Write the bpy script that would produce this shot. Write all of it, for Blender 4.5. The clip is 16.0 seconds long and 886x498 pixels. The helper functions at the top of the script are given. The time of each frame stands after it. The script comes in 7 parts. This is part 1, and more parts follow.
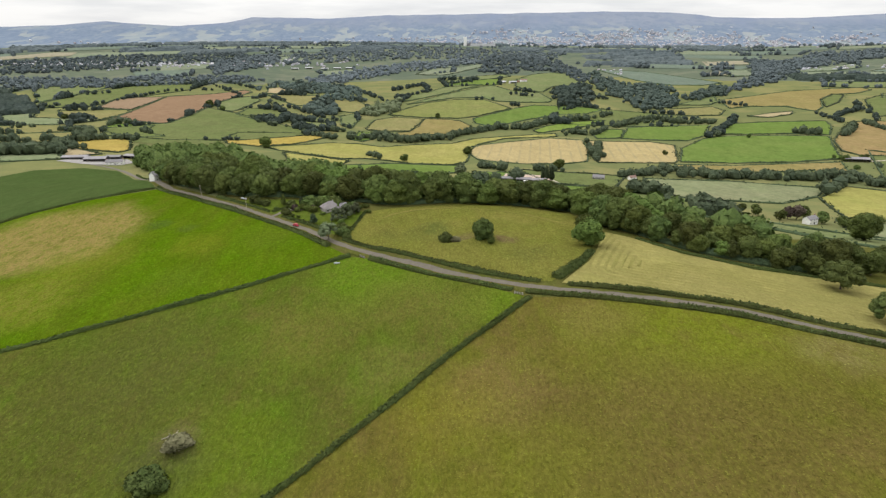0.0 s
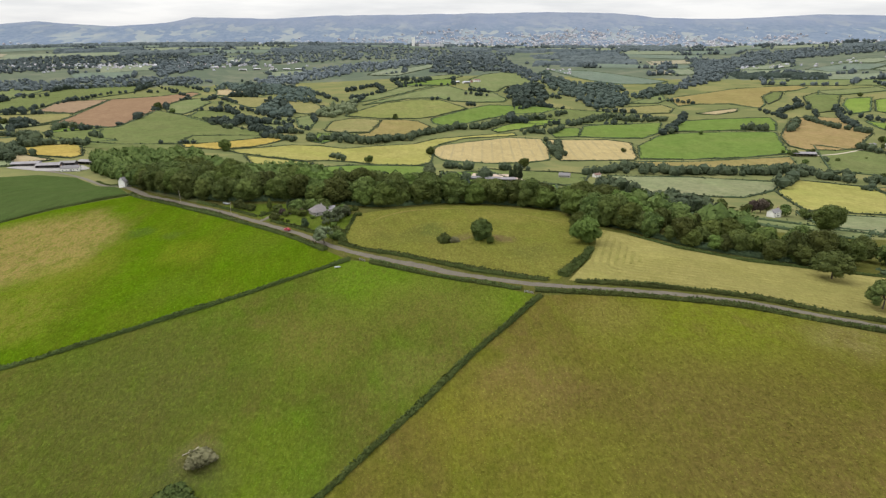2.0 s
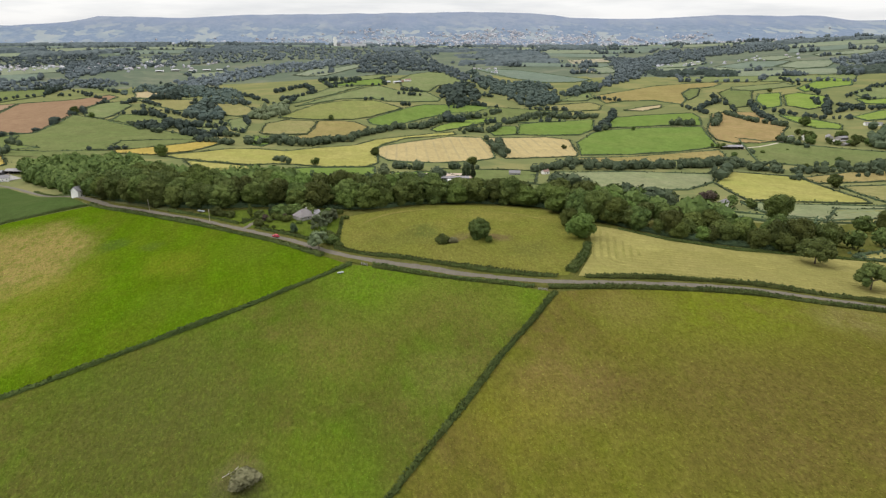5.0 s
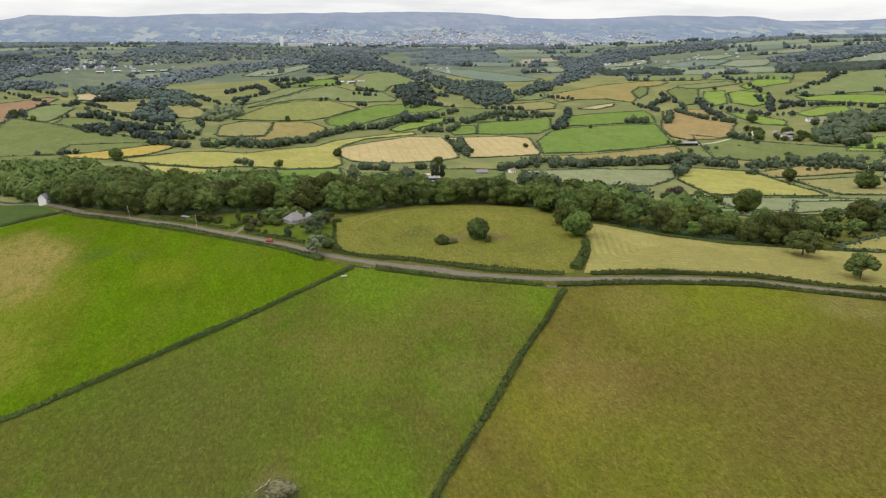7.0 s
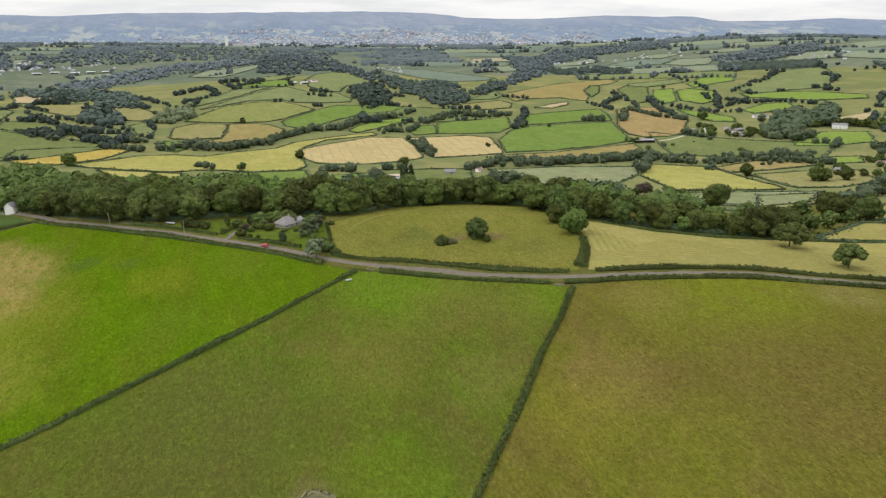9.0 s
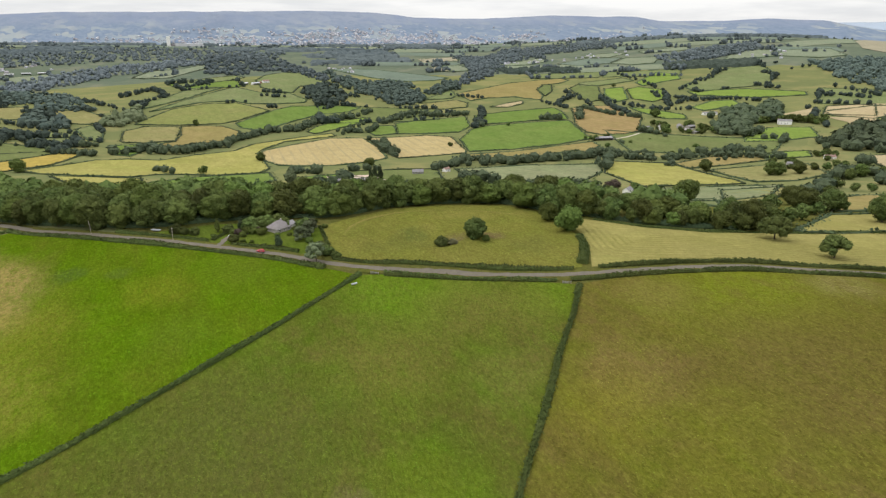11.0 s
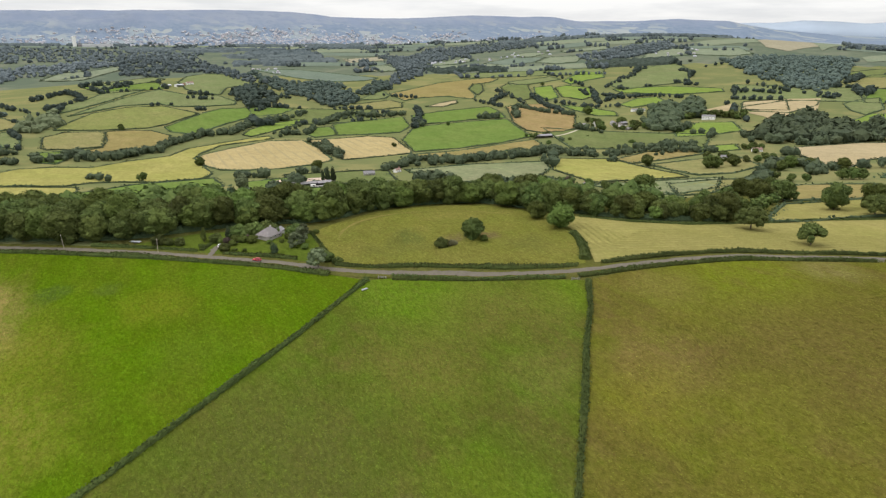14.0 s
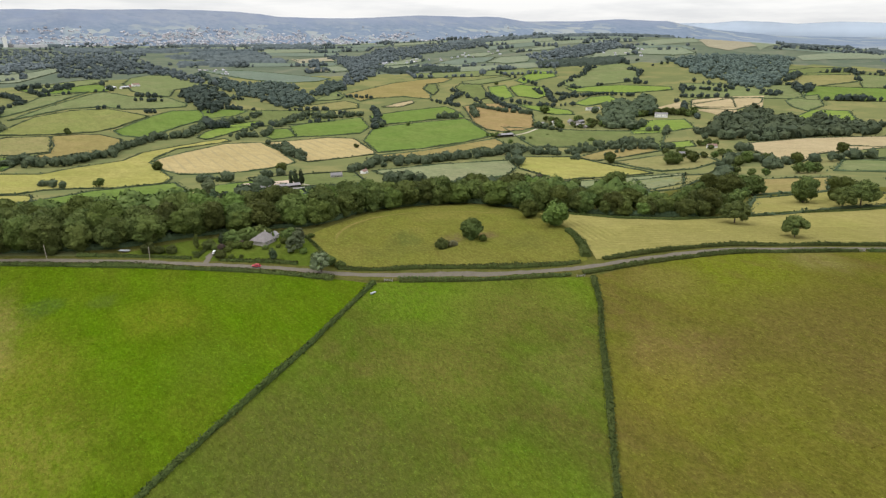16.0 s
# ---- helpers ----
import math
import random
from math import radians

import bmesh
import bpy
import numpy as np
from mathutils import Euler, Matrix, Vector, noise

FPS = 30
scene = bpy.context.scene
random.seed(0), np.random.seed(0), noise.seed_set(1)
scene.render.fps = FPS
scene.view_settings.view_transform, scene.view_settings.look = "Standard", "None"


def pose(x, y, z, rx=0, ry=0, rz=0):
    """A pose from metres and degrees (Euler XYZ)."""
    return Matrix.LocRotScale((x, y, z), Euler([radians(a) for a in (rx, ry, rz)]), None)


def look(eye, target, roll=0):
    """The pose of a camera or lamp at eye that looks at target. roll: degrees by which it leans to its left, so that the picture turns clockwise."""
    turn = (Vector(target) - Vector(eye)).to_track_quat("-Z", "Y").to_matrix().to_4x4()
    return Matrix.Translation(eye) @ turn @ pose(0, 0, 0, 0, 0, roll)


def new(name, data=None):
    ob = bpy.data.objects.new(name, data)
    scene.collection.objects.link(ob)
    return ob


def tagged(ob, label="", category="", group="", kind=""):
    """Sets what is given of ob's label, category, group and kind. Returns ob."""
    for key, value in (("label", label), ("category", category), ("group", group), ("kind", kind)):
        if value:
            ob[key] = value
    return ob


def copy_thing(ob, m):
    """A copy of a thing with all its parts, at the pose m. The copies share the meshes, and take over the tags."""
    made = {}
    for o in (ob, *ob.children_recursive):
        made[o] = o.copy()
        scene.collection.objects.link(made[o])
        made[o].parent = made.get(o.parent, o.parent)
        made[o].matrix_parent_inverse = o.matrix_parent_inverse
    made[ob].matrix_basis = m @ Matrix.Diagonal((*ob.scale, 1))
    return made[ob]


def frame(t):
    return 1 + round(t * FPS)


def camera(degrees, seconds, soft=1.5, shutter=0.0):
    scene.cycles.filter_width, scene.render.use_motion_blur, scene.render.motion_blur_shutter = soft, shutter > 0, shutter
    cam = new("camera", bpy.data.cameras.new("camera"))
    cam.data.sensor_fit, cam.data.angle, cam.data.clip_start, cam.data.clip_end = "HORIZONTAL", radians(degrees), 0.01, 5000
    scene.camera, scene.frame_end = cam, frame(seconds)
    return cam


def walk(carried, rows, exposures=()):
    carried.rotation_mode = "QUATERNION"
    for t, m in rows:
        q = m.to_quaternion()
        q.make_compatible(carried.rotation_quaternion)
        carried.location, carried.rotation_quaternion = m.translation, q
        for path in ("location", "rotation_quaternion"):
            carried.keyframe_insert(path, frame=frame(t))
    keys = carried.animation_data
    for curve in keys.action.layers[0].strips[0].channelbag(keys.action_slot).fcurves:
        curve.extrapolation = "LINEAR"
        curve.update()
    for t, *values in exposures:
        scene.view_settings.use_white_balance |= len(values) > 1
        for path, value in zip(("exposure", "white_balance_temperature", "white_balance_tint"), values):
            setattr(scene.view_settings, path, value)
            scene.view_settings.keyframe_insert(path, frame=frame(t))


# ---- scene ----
cam = camera(67.9, 16.0, 1.3)
METRES, EYE, TILT, LEAN, TURN = 210.0, 105.0, -18.2, 0.0, 0.0
ROWS = [
    (0.0, 0.0, 0.0, 0.0, 0.0, 0.0, -0.0),
    (0.5, -0.0311, 0.0022, 0.0005, -1.12, 0.01, 0.38),
    (1.0, -0.0625, 0.0048, 0.0012, -2.24, 0.01, 0.75),
    (1.5, -0.094, 0.008, 0.0022, -3.34, -0.01, 1.12),
    (2.0, -0.125, 0.0119, 0.0034, -4.46, -0.03, 1.49),
    (2.5, -0.1561, 0.0162, 0.0049, -5.58, -0.07, 1.86),
    (3.0, -0.1869, 0.0212, 0.0064, -6.68, -0.11, 2.22),
    (3.5, -0.2177, 0.0267, 0.0081, -7.78, -0.16, 2.58),
    (4.0, -0.2483, 0.0326, 0.0101, -8.9, -0.22, 2.95),
    (6.5, -0.3998, 0.0724, 0.0232, -14.49, -0.62, 4.72),
    (7.0, -0.4294, 0.0821, 0.0264, -15.6, -0.72, 5.06),
    (7.5, -0.4585, 0.0926, 0.0298, -16.68, -0.83, 5.41),
    (8.0, -0.4876, 0.1036, 0.0333, -17.82, -0.94, 5.75),
    (8.5, -0.5164, 0.115, 0.0371, -18.94, -1.07, 6.1),
    (9.0, -0.5449, 0.127, 0.0411, -20.04, -1.18, 6.45),
    (11.5, -0.6842, 0.1935, 0.064, -25.66, -1.92, 8.1),
    (12.0, -0.7108, 0.2084, 0.0691, -26.78, -2.08, 8.42),
    (12.5, -0.7374, 0.224, 0.0743, -27.91, -2.27, 8.74),
    (13.0, -0.7634, 0.2396, 0.0796, -29.02, -2.45, 9.05),
    (13.5, -0.7891, 0.2566, 0.0852, -30.17, -2.63, 9.37),
    (14.0, -0.8145, 0.2734, 0.0909, -31.3, -2.81, 9.68),
    (14.5, -0.8394, 0.291, 0.0965, -32.4, -2.99, 9.99),
    (15.0, -0.864, 0.3092, 0.1025, -33.54, -3.19, 10.3),
    (15.5, -0.8882, 0.3278, 0.1088, -34.69, -3.4, 10.61),
    (16.0, -0.912, 0.3468, 0.115, -35.84, -3.62, 10.9),
]
walk(cam, [(t, pose(0, 0, EYE, TILT, LEAN, TURN) @ pose(METRES * x, METRES * y, METRES * z, 90 + pitch, roll, yaw)) for t, x, y, z, yaw, pitch, roll in ROWS])

# ---- daylight: bright overcast with a soft high sun ----
SUN_ELEV, SUN_AZ = 52.0, -70.0
# an overcast sky grows brighter from the horizon to overhead
ZENITH = 2.45
world = bpy.data.worlds.new("sky")
scene.world = world
world.use_nodes = True
wt = world.node_tree
wt.nodes.clear()


def wnode(kind, **props):
    n = wt.nodes.new(kind)
    for k, v in props.items():
        n.inputs[k].default_value = v
    return n


sky = wt.nodes.new("ShaderNodeTexSky")
sky.sky_type = "NISHITA"
sky.sun_disc = False
sky.sun_elevation, sky.sun_rotation = radians(SUN_ELEV), radians(SUN_AZ)
sky_dim = wt.nodes.new("ShaderNodeVectorMath")
sky_dim.operation = "SCALE"
sky_dim.inputs["Scale"].default_value = 0.1
wt.links.new(sky.outputs[0], sky_dim.inputs[0])
coord = wt.nodes.new("ShaderNodeTexCoord")
stretch = wt.nodes.new("ShaderNodeMapping")
stretch.inputs["Scale"].default_value = (2.2, 2.2, 16.0)
wt.links.new(coord.outputs["Generated"], stretch.inputs[0])
cloud = wnode("ShaderNodeTexNoise", Scale=2.4, Detail=6.0, Roughness=0.55)
wt.links.new(stretch.outputs[0], cloud.inputs["Vector"])
tone = wt.nodes.new("ShaderNodeValToRGB")
tone.color_ramp.elements[0].position, tone.color_ramp.elements[0].color = 0.36, (0.80, 0.81, 0.83, 1)
tone.color_ramp.elements[1].position, tone.color_ramp.elements[1].color = 0.58, (0.99, 0.985, 0.98, 1)
wt.links.new(cloud.outputs["Fac"], tone.inputs[0])
parts = wt.nodes.new("ShaderNodeSeparateXYZ")
wt.links.new(coord.outputs["Generated"], parts.inputs[0])
lift = wt.nodes.new("ShaderNodeMapRange")
lift.inputs["From Min"].default_value, lift.inputs["From Max"].default_value = 0.0, 1.0
lift.inputs["To Min"].default_value, lift.inputs["To Max"].default_value = 1.0, ZENITH
wt.links.new(parts.outputs["Z"], lift.inputs["Value"])
dome = wt.nodes.new("ShaderNodeVectorMath")
dome.operation = "SCALE"
wt.links.new(tone.outputs[0], dome.inputs[0])
wt.links.new(lift.outputs[0], dome.inputs["Scale"])
cover = wnode("ShaderNodeMix", Factor=0.9)
cover.data_type = "RGBA"
wt.links.new(sky_dim.outputs[0], cover.inputs[6])
wt.links.new(dome.outputs[0], cover.inputs[7])
back = wnode("ShaderNodeBackground", Strength=1.0)
wt.links.new(cover.outputs[2], back.inputs["Color"])
wt.links.new(back.outputs[0], wt.nodes.new("ShaderNodeOutputWorld").inputs["Surface"])
sun = new("sun", bpy.data.lights.new("sun", "SUN"))
sun.data.energy, sun.data.angle, sun.data.color = 1.4, radians(14), (1.0, 0.96, 0.88)
sun.matrix_world = look((0, 0, 400), (-400 * math.sin(radians(SUN_AZ)), -400 * math.cos(radians(SUN_AZ)), 400 - 400 * math.tan(radians(SUN_ELEV))))
scene.view_settings.exposure = 0.0

# ---- materials ----


def nodes_of(name, rough=0.85, spec=0.2):
    m = bpy.data.materials.new(name)
    m.use_nodes = True
    nt = m.node_tree
    b = nt.nodes["Principled BSDF"]
    b.inputs["Roughness"].default_value = rough
    b.inputs["Specular IOR Level"].default_value = spec
    return m, nt, b


def link(nt, a, b):
    nt.links.new(a, b)


def noise_fac(nt, vec, scale, detail=3.0, lo=0.35, hi=0.65, rough=0.55):
    n = nt.nodes.new("ShaderNodeTexNoise")
    n.inputs["Scale"].default_value, n.inputs["Detail"].default_value = scale, detail
    n.inputs["Roughness"].default_value = rough
    link(nt, vec, n.inputs["Vector"])
    r = nt.nodes.new("ShaderNodeMapRange")
    r.inputs["From Min"].default_value, r.inputs["From Max"].default_value = lo, hi
    link(nt, n.outputs["Fac"], r.inputs["Value"])
    return r.outputs["Result"]


def mix(nt, fac, a, b):
    n = nt.nodes.new("ShaderNodeMix")
    n.data_type = "RGBA"
    for slot, v in ((0, fac), (6, a), (7, b)):
        if isinstance(v, (int, float)):
            n.inputs[slot].default_value = v
        elif isinstance(v, tuple):
            n.inputs[slot].default_value = (*v, 1)
        else:
            link(nt, v, n.inputs[slot])
    return n.outputs[2]


def calc(nt, op, a, b=0.0):
    n = nt.nodes.new("ShaderNodeMath")
    n.operation = op
    for slot, v in ((0, a), (1, b)):
        if isinstance(v, (int, float)):
            n.inputs[slot].default_value = v
        else:
            link(nt, v, n.inputs[slot])
    return n.outputs[0]


def place(nt, sx=1.0, sy=1.0, turn=0.0):
    """Ground coordinates in metres, turned and stretched."""
    g = nt.nodes.new("ShaderNodeNewGeometry")
    m = nt.nodes.new("ShaderNodeMapping")
    m.inputs["Rotation"].default_value = (0, 0, radians(turn))
    m.inputs["Scale"].default_value = (sx, sy, 1)
    link(nt, g.outputs["Position"], m.inputs[0])
    return m.outputs[0]


def bump(nt, b, height, strength, distance):
    n = nt.nodes.new("ShaderNodeBump")
    n.inputs["Strength"].default_value, n.inputs["Distance"].default_value = strength, distance
    link(nt, height, n.inputs["Height"])
    link(nt, n.outputs[0], b.inputs["Normal"])


def spot(nt, x, y, radius, soft, wobble=0.0):
    """1 inside a round patch of ground, 0 outside, with an uneven edge."""
    vec = place(nt)
    d = nt.nodes.new("ShaderNodeVectorMath")
    d.operation = "DISTANCE"
    flat = nt.nodes.new("ShaderNodeVectorMath")
    flat.operation = "MULTIPLY"
    flat.inputs[1].default_value = (1, 1, 0)
    link(nt, vec, flat.inputs[0])
    link(nt, flat.outputs[0], d.inputs[0])
    d.inputs[1].default_value = (x, y, 0)
    dist = d.outputs["Value"]
    if wobble:
        n = nt.nodes.new("ShaderNodeTexNoise")
        n.inputs["Scale"].default_value, n.inputs["Detail"].default_value = 1.6 / radius, 5.0
        link(nt, vec, n.inputs["Vector"])
        dist = calc(nt, "ADD", dist, calc(nt, "MULTIPLY", calc(nt, "SUBTRACT", n.outputs["Fac"], 0.5), wobble))
    r = nt.nodes.new("ShaderNodeMapRange")
    r.interpolation_type = "SMOOTHSTEP"
    r.inputs["From Min"].default_value, r.inputs["From Max"].default_value = radius + soft, radius - soft
    link(nt, dist, r.inputs["Value"])
    return r.outputs["Result"]


def grass(name, main, dry, lush, patch=0.02, mottle=0.14, grain=1.1, dryness=0.5, stripes=None, patches=(), relief=0.6, lushness=0.5, rings=(), turn=30, tufts=False, wander=1.2, thin=0.45, streaks=0.0):
    """A field: main colour with dry and lush patches, a mottle of some metres and a grain of tufts."""
    m, nt, b = nodes_of(name, 0.95, 0.0)
    vec = place(nt)
    col = mix(nt, calc(nt, "MULTIPLY", noise_fac(nt, vec, patch, 5.0, 0.42, 0.64), dryness), main, dry)
    col = mix(nt, calc(nt, "MULTIPLY", noise_fac(nt, place(nt, 1, 1, 40), patch * 1.7, 5.0, 0.45, 0.66), lushness), col, lush)
    for x, y, radius, width, colour, amount in rings:
        band = calc(nt, "SUBTRACT", spot(nt, x, y, radius + width, width * 0.6, 9.0), spot(nt, x, y, radius - width, width * 0.6, 9.0))
        band = calc(nt, "MULTIPLY", band, spot(nt, x, y + 66, 60, 16, 8.0))
        col = mix(nt, calc(nt, "MULTIPLY", calc(nt, "MAXIMUM", band, 0.0), amount), col, colour)
    dark = tuple(c * 0.66 for c in main)
    wide = noise_fac(nt, place(nt, 1.0, 0.55, turn), mottle * 0.35, 5.0, 0.36, 0.66, 0.6)
    col = mix(nt, calc(nt, "MULTIPLY", wide, 0.34), col, dark)
    mid = noise_fac(nt, place(nt, 1.0, 0.45, turn), mottle * 1.6, 6.0, 0.38, 0.66, 0.72)
    col = mix(nt, calc(nt, "MULTIPLY", mid, 0.42), col, tuple(c * 0.5 for c in main))
    if streaks:
        drawn = noise_fac(nt, place(nt, 1.0, 0.22, turn), 0.055, 5.0, 0.44, 0.68, 0.62)
        col = mix(nt, calc(nt, "MULTIPLY", drawn, streaks), col, tuple(0.66 * c for c in dry))
        blown = noise_fac(nt, place(nt, 1.0, 0.3, turn + 25), 0.11, 5.0, 0.46, 0.66, 0.66)
        col = mix(nt, calc(nt, "MULTIPLY", blown, streaks * 0.8), col, tuple(1.12 * c for c in lush))
    for x, y, radius, soft, wobble, colour, amount in patches:
        own = calc(nt, "MULTIPLY", noise_fac(nt, place(nt, 1.0, 0.5, turn), mottle * 1.2, 5.0, 0.2, 0.55, 0.7), amount)
        col = mix(nt, calc(nt, "MULTIPLY", spot(nt, x, y, radius, soft, wobble), own), col, colour)
    tuft = noise_fac(nt, place(nt, 0.6, 1.0, turn + 15), mottle * 2.6, 5.0, 0.5, 0.72, 0.75)
    col = mix(nt, calc(nt, "MULTIPLY", tuft, 0.34), col, tuple(0.5 * (d + c) * 1.35 for d, c in zip(dry, lush)))
    fine = noise_fac(nt, place(nt, 1.0, 0.6, turn), grain, 4.0, 0.42, 0.68, 0.75)
    col = mix(nt, calc(nt, "MULTIPLY", fine, 0.52 if streaks else 0.40), col, tuple(c * 0.40 for c in main))
    if streaks:
        fleck = noise_fac(nt, place(nt, 1.0, 0.5, turn + 40), 0.9, 3.0, 0.50, 0.66, 0.7)
        col = mix(nt, calc(nt, "MULTIPLY", fleck, 0.36), col, tuple(1.45 * (0.35 * d + 0.65 * c) for d, c in zip(dry, lush)))
    if stripes:
        angle, width, amount, colour = stripes
        w = nt.nodes.new("ShaderNodeTexWave")
        w.inputs["Scale"].default_value = 0.314 / width
        w.inputs["Distortion"].default_value, w.inputs["Detail"].default_value = wander, 2.0
        w.inputs["Detail Scale"].default_value = 0.25
        link(nt, place(nt, 1, 1, angle), w.inputs["Vector"])
        r = nt.nodes.new("ShaderNodeMapRange")
        r.inputs["From Min"].default_value, r.inputs["From Max"].default_value = thin, 0.98
        link(nt, w.outputs["Fac"], r.inputs["Value"])
        gate_fac = noise_fac(nt, vec, 0.03, 4.0, 0.3, 0.6)
        col = mix(nt, calc(nt, "MULTIPLY", calc(nt, "MULTIPLY", r.outputs["Result"], gate_fac), amount), col, colour)
    if tufts:
        g = nt.nodes.new("ShaderNodeNewGeometry")
        hue = nt.nodes.new("ShaderNodeHueSaturation")
        link(nt, calc(nt, "ADD", calc(nt, "MULTIPLY", g.outputs["Random Per Island"], 0.5), 0.96), hue.inputs["Value"])
        link(nt, calc(nt, "ADD", calc(nt, "MULTIPLY", g.outputs["Random Per Island"], 0.04), 0.48), hue.inputs["Hue"])
        link(nt, col, hue.inputs["Color"])
        col = hue.outputs[0]
    link(nt, col, b.inputs["Base Color"])
    bump(nt, b, calc(nt, "ADD", fine, mid), relief, 0.6)
    return m


def leaves(name, main, light, dark):
    """Foliage: each spray and each tree of its own tone."""
    m, nt, b = nodes_of(name, 0.8, 0.06)
    info = nt.nodes.new("ShaderNodeObjectInfo")
    geo = nt.nodes.new("ShaderNodeNewGeometry")
    col = mix(nt, calc(nt, "MULTIPLY", geo.outputs["Random Per Island"], 0.6), main, light)
    col = mix(nt, calc(nt, "MULTIPLY", noise_fac(nt, geo.outputs["Position"], 0.5, 3.0, 0.42, 0.7), 0.55), col, dark)
    col = mix(nt, calc(nt, "MULTIPLY", noise_fac(nt, geo.outputs["Position"], 0.05, 2.0, 0.48, 0.62), 0.35), col, light)
    hue = nt.nodes.new("ShaderNodeHueSaturation")
    link(nt, calc(nt, "ADD", calc(nt, "MULTIPLY", info.outputs["Random"], 0.04), 0.488), hue.inputs["Hue"])
    link(nt, calc(nt, "ADD", calc(nt, "MULTIPLY", info.outputs["Random"], 0.75), 0.60), hue.inputs["Value"])
    link(nt, col, hue.inputs["Color"])
    link(nt, hue.outputs[0], b.inputs["Base Color"])
    bump(nt, b, noise_fac(nt, geo.outputs["Position"], 3.0, 3.0), 0.5, 0.15)
    return m


def plain(name, main, second, scale, rough=0.8, metal=0.0, relief=0.1):
    m, nt, b = nodes_of(name, rough, 0.3)
    b.inputs["Metallic"].default_value = metal
    g = nt.nodes.new("ShaderNodeNewGeometry")
    f = noise_fac(nt, g.outputs["Position"], scale, 5.0, 0.3, 0.7)
    f2 = noise_fac(nt, g.outputs["Position"], scale * 7, 3.0, 0.4, 0.7)
    col = mix(nt, f, main, second)
    col = mix(nt, calc(nt, "MULTIPLY", f2, 0.3), col, tuple(c * 0.6 for c in second))
    link(nt, col, b.inputs["Base Color"])
    if relief:
        bump(nt, b, f2, relief, 0.05)
    return m


def crop(name, main, second, line, turn, width):
    return grass(name, main, second, tuple(c * 0.92 for c in main), 0.012, 0.05, 0.5, 0.6, (turn, width, 0.6, line), (), 0.1, wander=0.15, thin=0.8)


NEAR_FIELDS = {
    "left_near": ("lush_grass", (0.081, 0.135, 0.005), (0.112, 0.130, 0.014), (0.068, 0.137, 0.003), 0.03, 0.16, 0.9, 0.7,
                  ((-234, 376, 54, 14, 40, (0.247, 0.182, 0.066), 0.97), (-200, 282, 26, 18, 30, (0.173, 0.157, 0.030), 0.8), (-190, 330, 22, 16, 40, (0.173, 0.167, 0.025), 0.6),
                   (-171, 381, 7, 4, 9, (0.058, 0.086, 0.018), 0.75), (-150, 370, 6, 4, 10, (0.074, 0.106, 0.016), 0.7), (-135, 345, 14, 10, 14, (0.147, 0.151, 0.016), 0.6),
                   (-95, 350, 18, 10, 16, (0.089, 0.126, 0.012), 0.5), (-130, 300, 14, 9, 20, (0.089, 0.136, 0.012), 0.5)), -30),
    "mid_near": ("meadow_grass", (0.095, 0.124, 0.015), (0.136, 0.114, 0.033), (0.075, 0.141, 0.008), 0.04, 0.17, 0.9, 0.85,
                 ((-28, 302, 32, 18, 30, (0.097, 0.167, 0.010), 0.85), (20, 262, 16, 10, 14, (0.099, 0.157, 0.010), 0.7), (-75, 190, 20, 14, 20, (0.100, 0.160, 0.008), 0.5), (-135, 205, 40, 26, 40, (0.078, 0.074, 0.020), 0.7), (-93, 196, 7, 4, 8, (0.170, 0.125, 0.066), 0.7),
                  (-10, 268, 24, 18, 30, (0.133, 0.119, 0.030), 0.65), (-118, 236, 30, 22, 30, (0.084, 0.093, 0.022), 0.6), (-95, 186, 13, 9, 12, (0.074, 0.077, 0.026), 0.75),
                  (-60, 250, 20, 14, 22, (0.138, 0.123, 0.030), 0.6), (-20, 225, 14, 9, 16, (0.143, 0.131, 0.036), 0.5)), -35),
    "right_near": ("seeding_grass", (0.133, 0.123, 0.021), (0.161, 0.114, 0.041), (0.107, 0.132, 0.011), 0.035, 0.14, 0.9, 0.85,
                   ((95, 220, 34, 24, 30, (0.137, 0.167, 0.012), 0.75), (20, 205, 16, 12, 20, (0.163, 0.110, 0.044), 0.6), (140, 208, 14, 10, 14, (0.203, 0.172, 0.068), 0.6),
                    (70, 170, 34, 24, 30, (0.112, 0.086, 0.026), 0.7), (110, 176, 26, 18, 26, (0.104, 0.084, 0.022), 0.7), (30, 165, 20, 14, 22, (0.120, 0.130, 0.014), 0.5), (0, 195, 16, 12, 16, (0.158, 0.151, 0.019), 0.6), (60, 238, 16, 10, 14, (0.163, 0.143, 0.037), 0.6)), 10),
    "mound": ("mound_turf", (0.173, 0.172, 0.034), (0.226, 0.190, 0.058), (0.137, 0.160, 0.028), 0.03, 0.2, 0.9, 0.5,
              # dark hollow patches put relief shading into the turf colour
              ((-8, 346, 13, 6, 12, (0.098, 0.106, 0.027), 0.55), (33, 334, 6, 3, 5, (0.126, 0.079, 0.050), 0.9), (-3, 356, 7, 4, 7, (0.084, 0.106, 0.026), 0.7),
               (12, 338, 7, 4, 8, (0.121, 0.089, 0.050), 0.8), (42, 312, 11, 8, 14, (0.097, 0.103, 0.026), 0.7), (-28, 345, 9, 7, 12, (0.100, 0.103, 0.026), 0.7), (10, 310, 14, 9, 14, (0.131, 0.129, 0.028), 0.5)), 20),
}


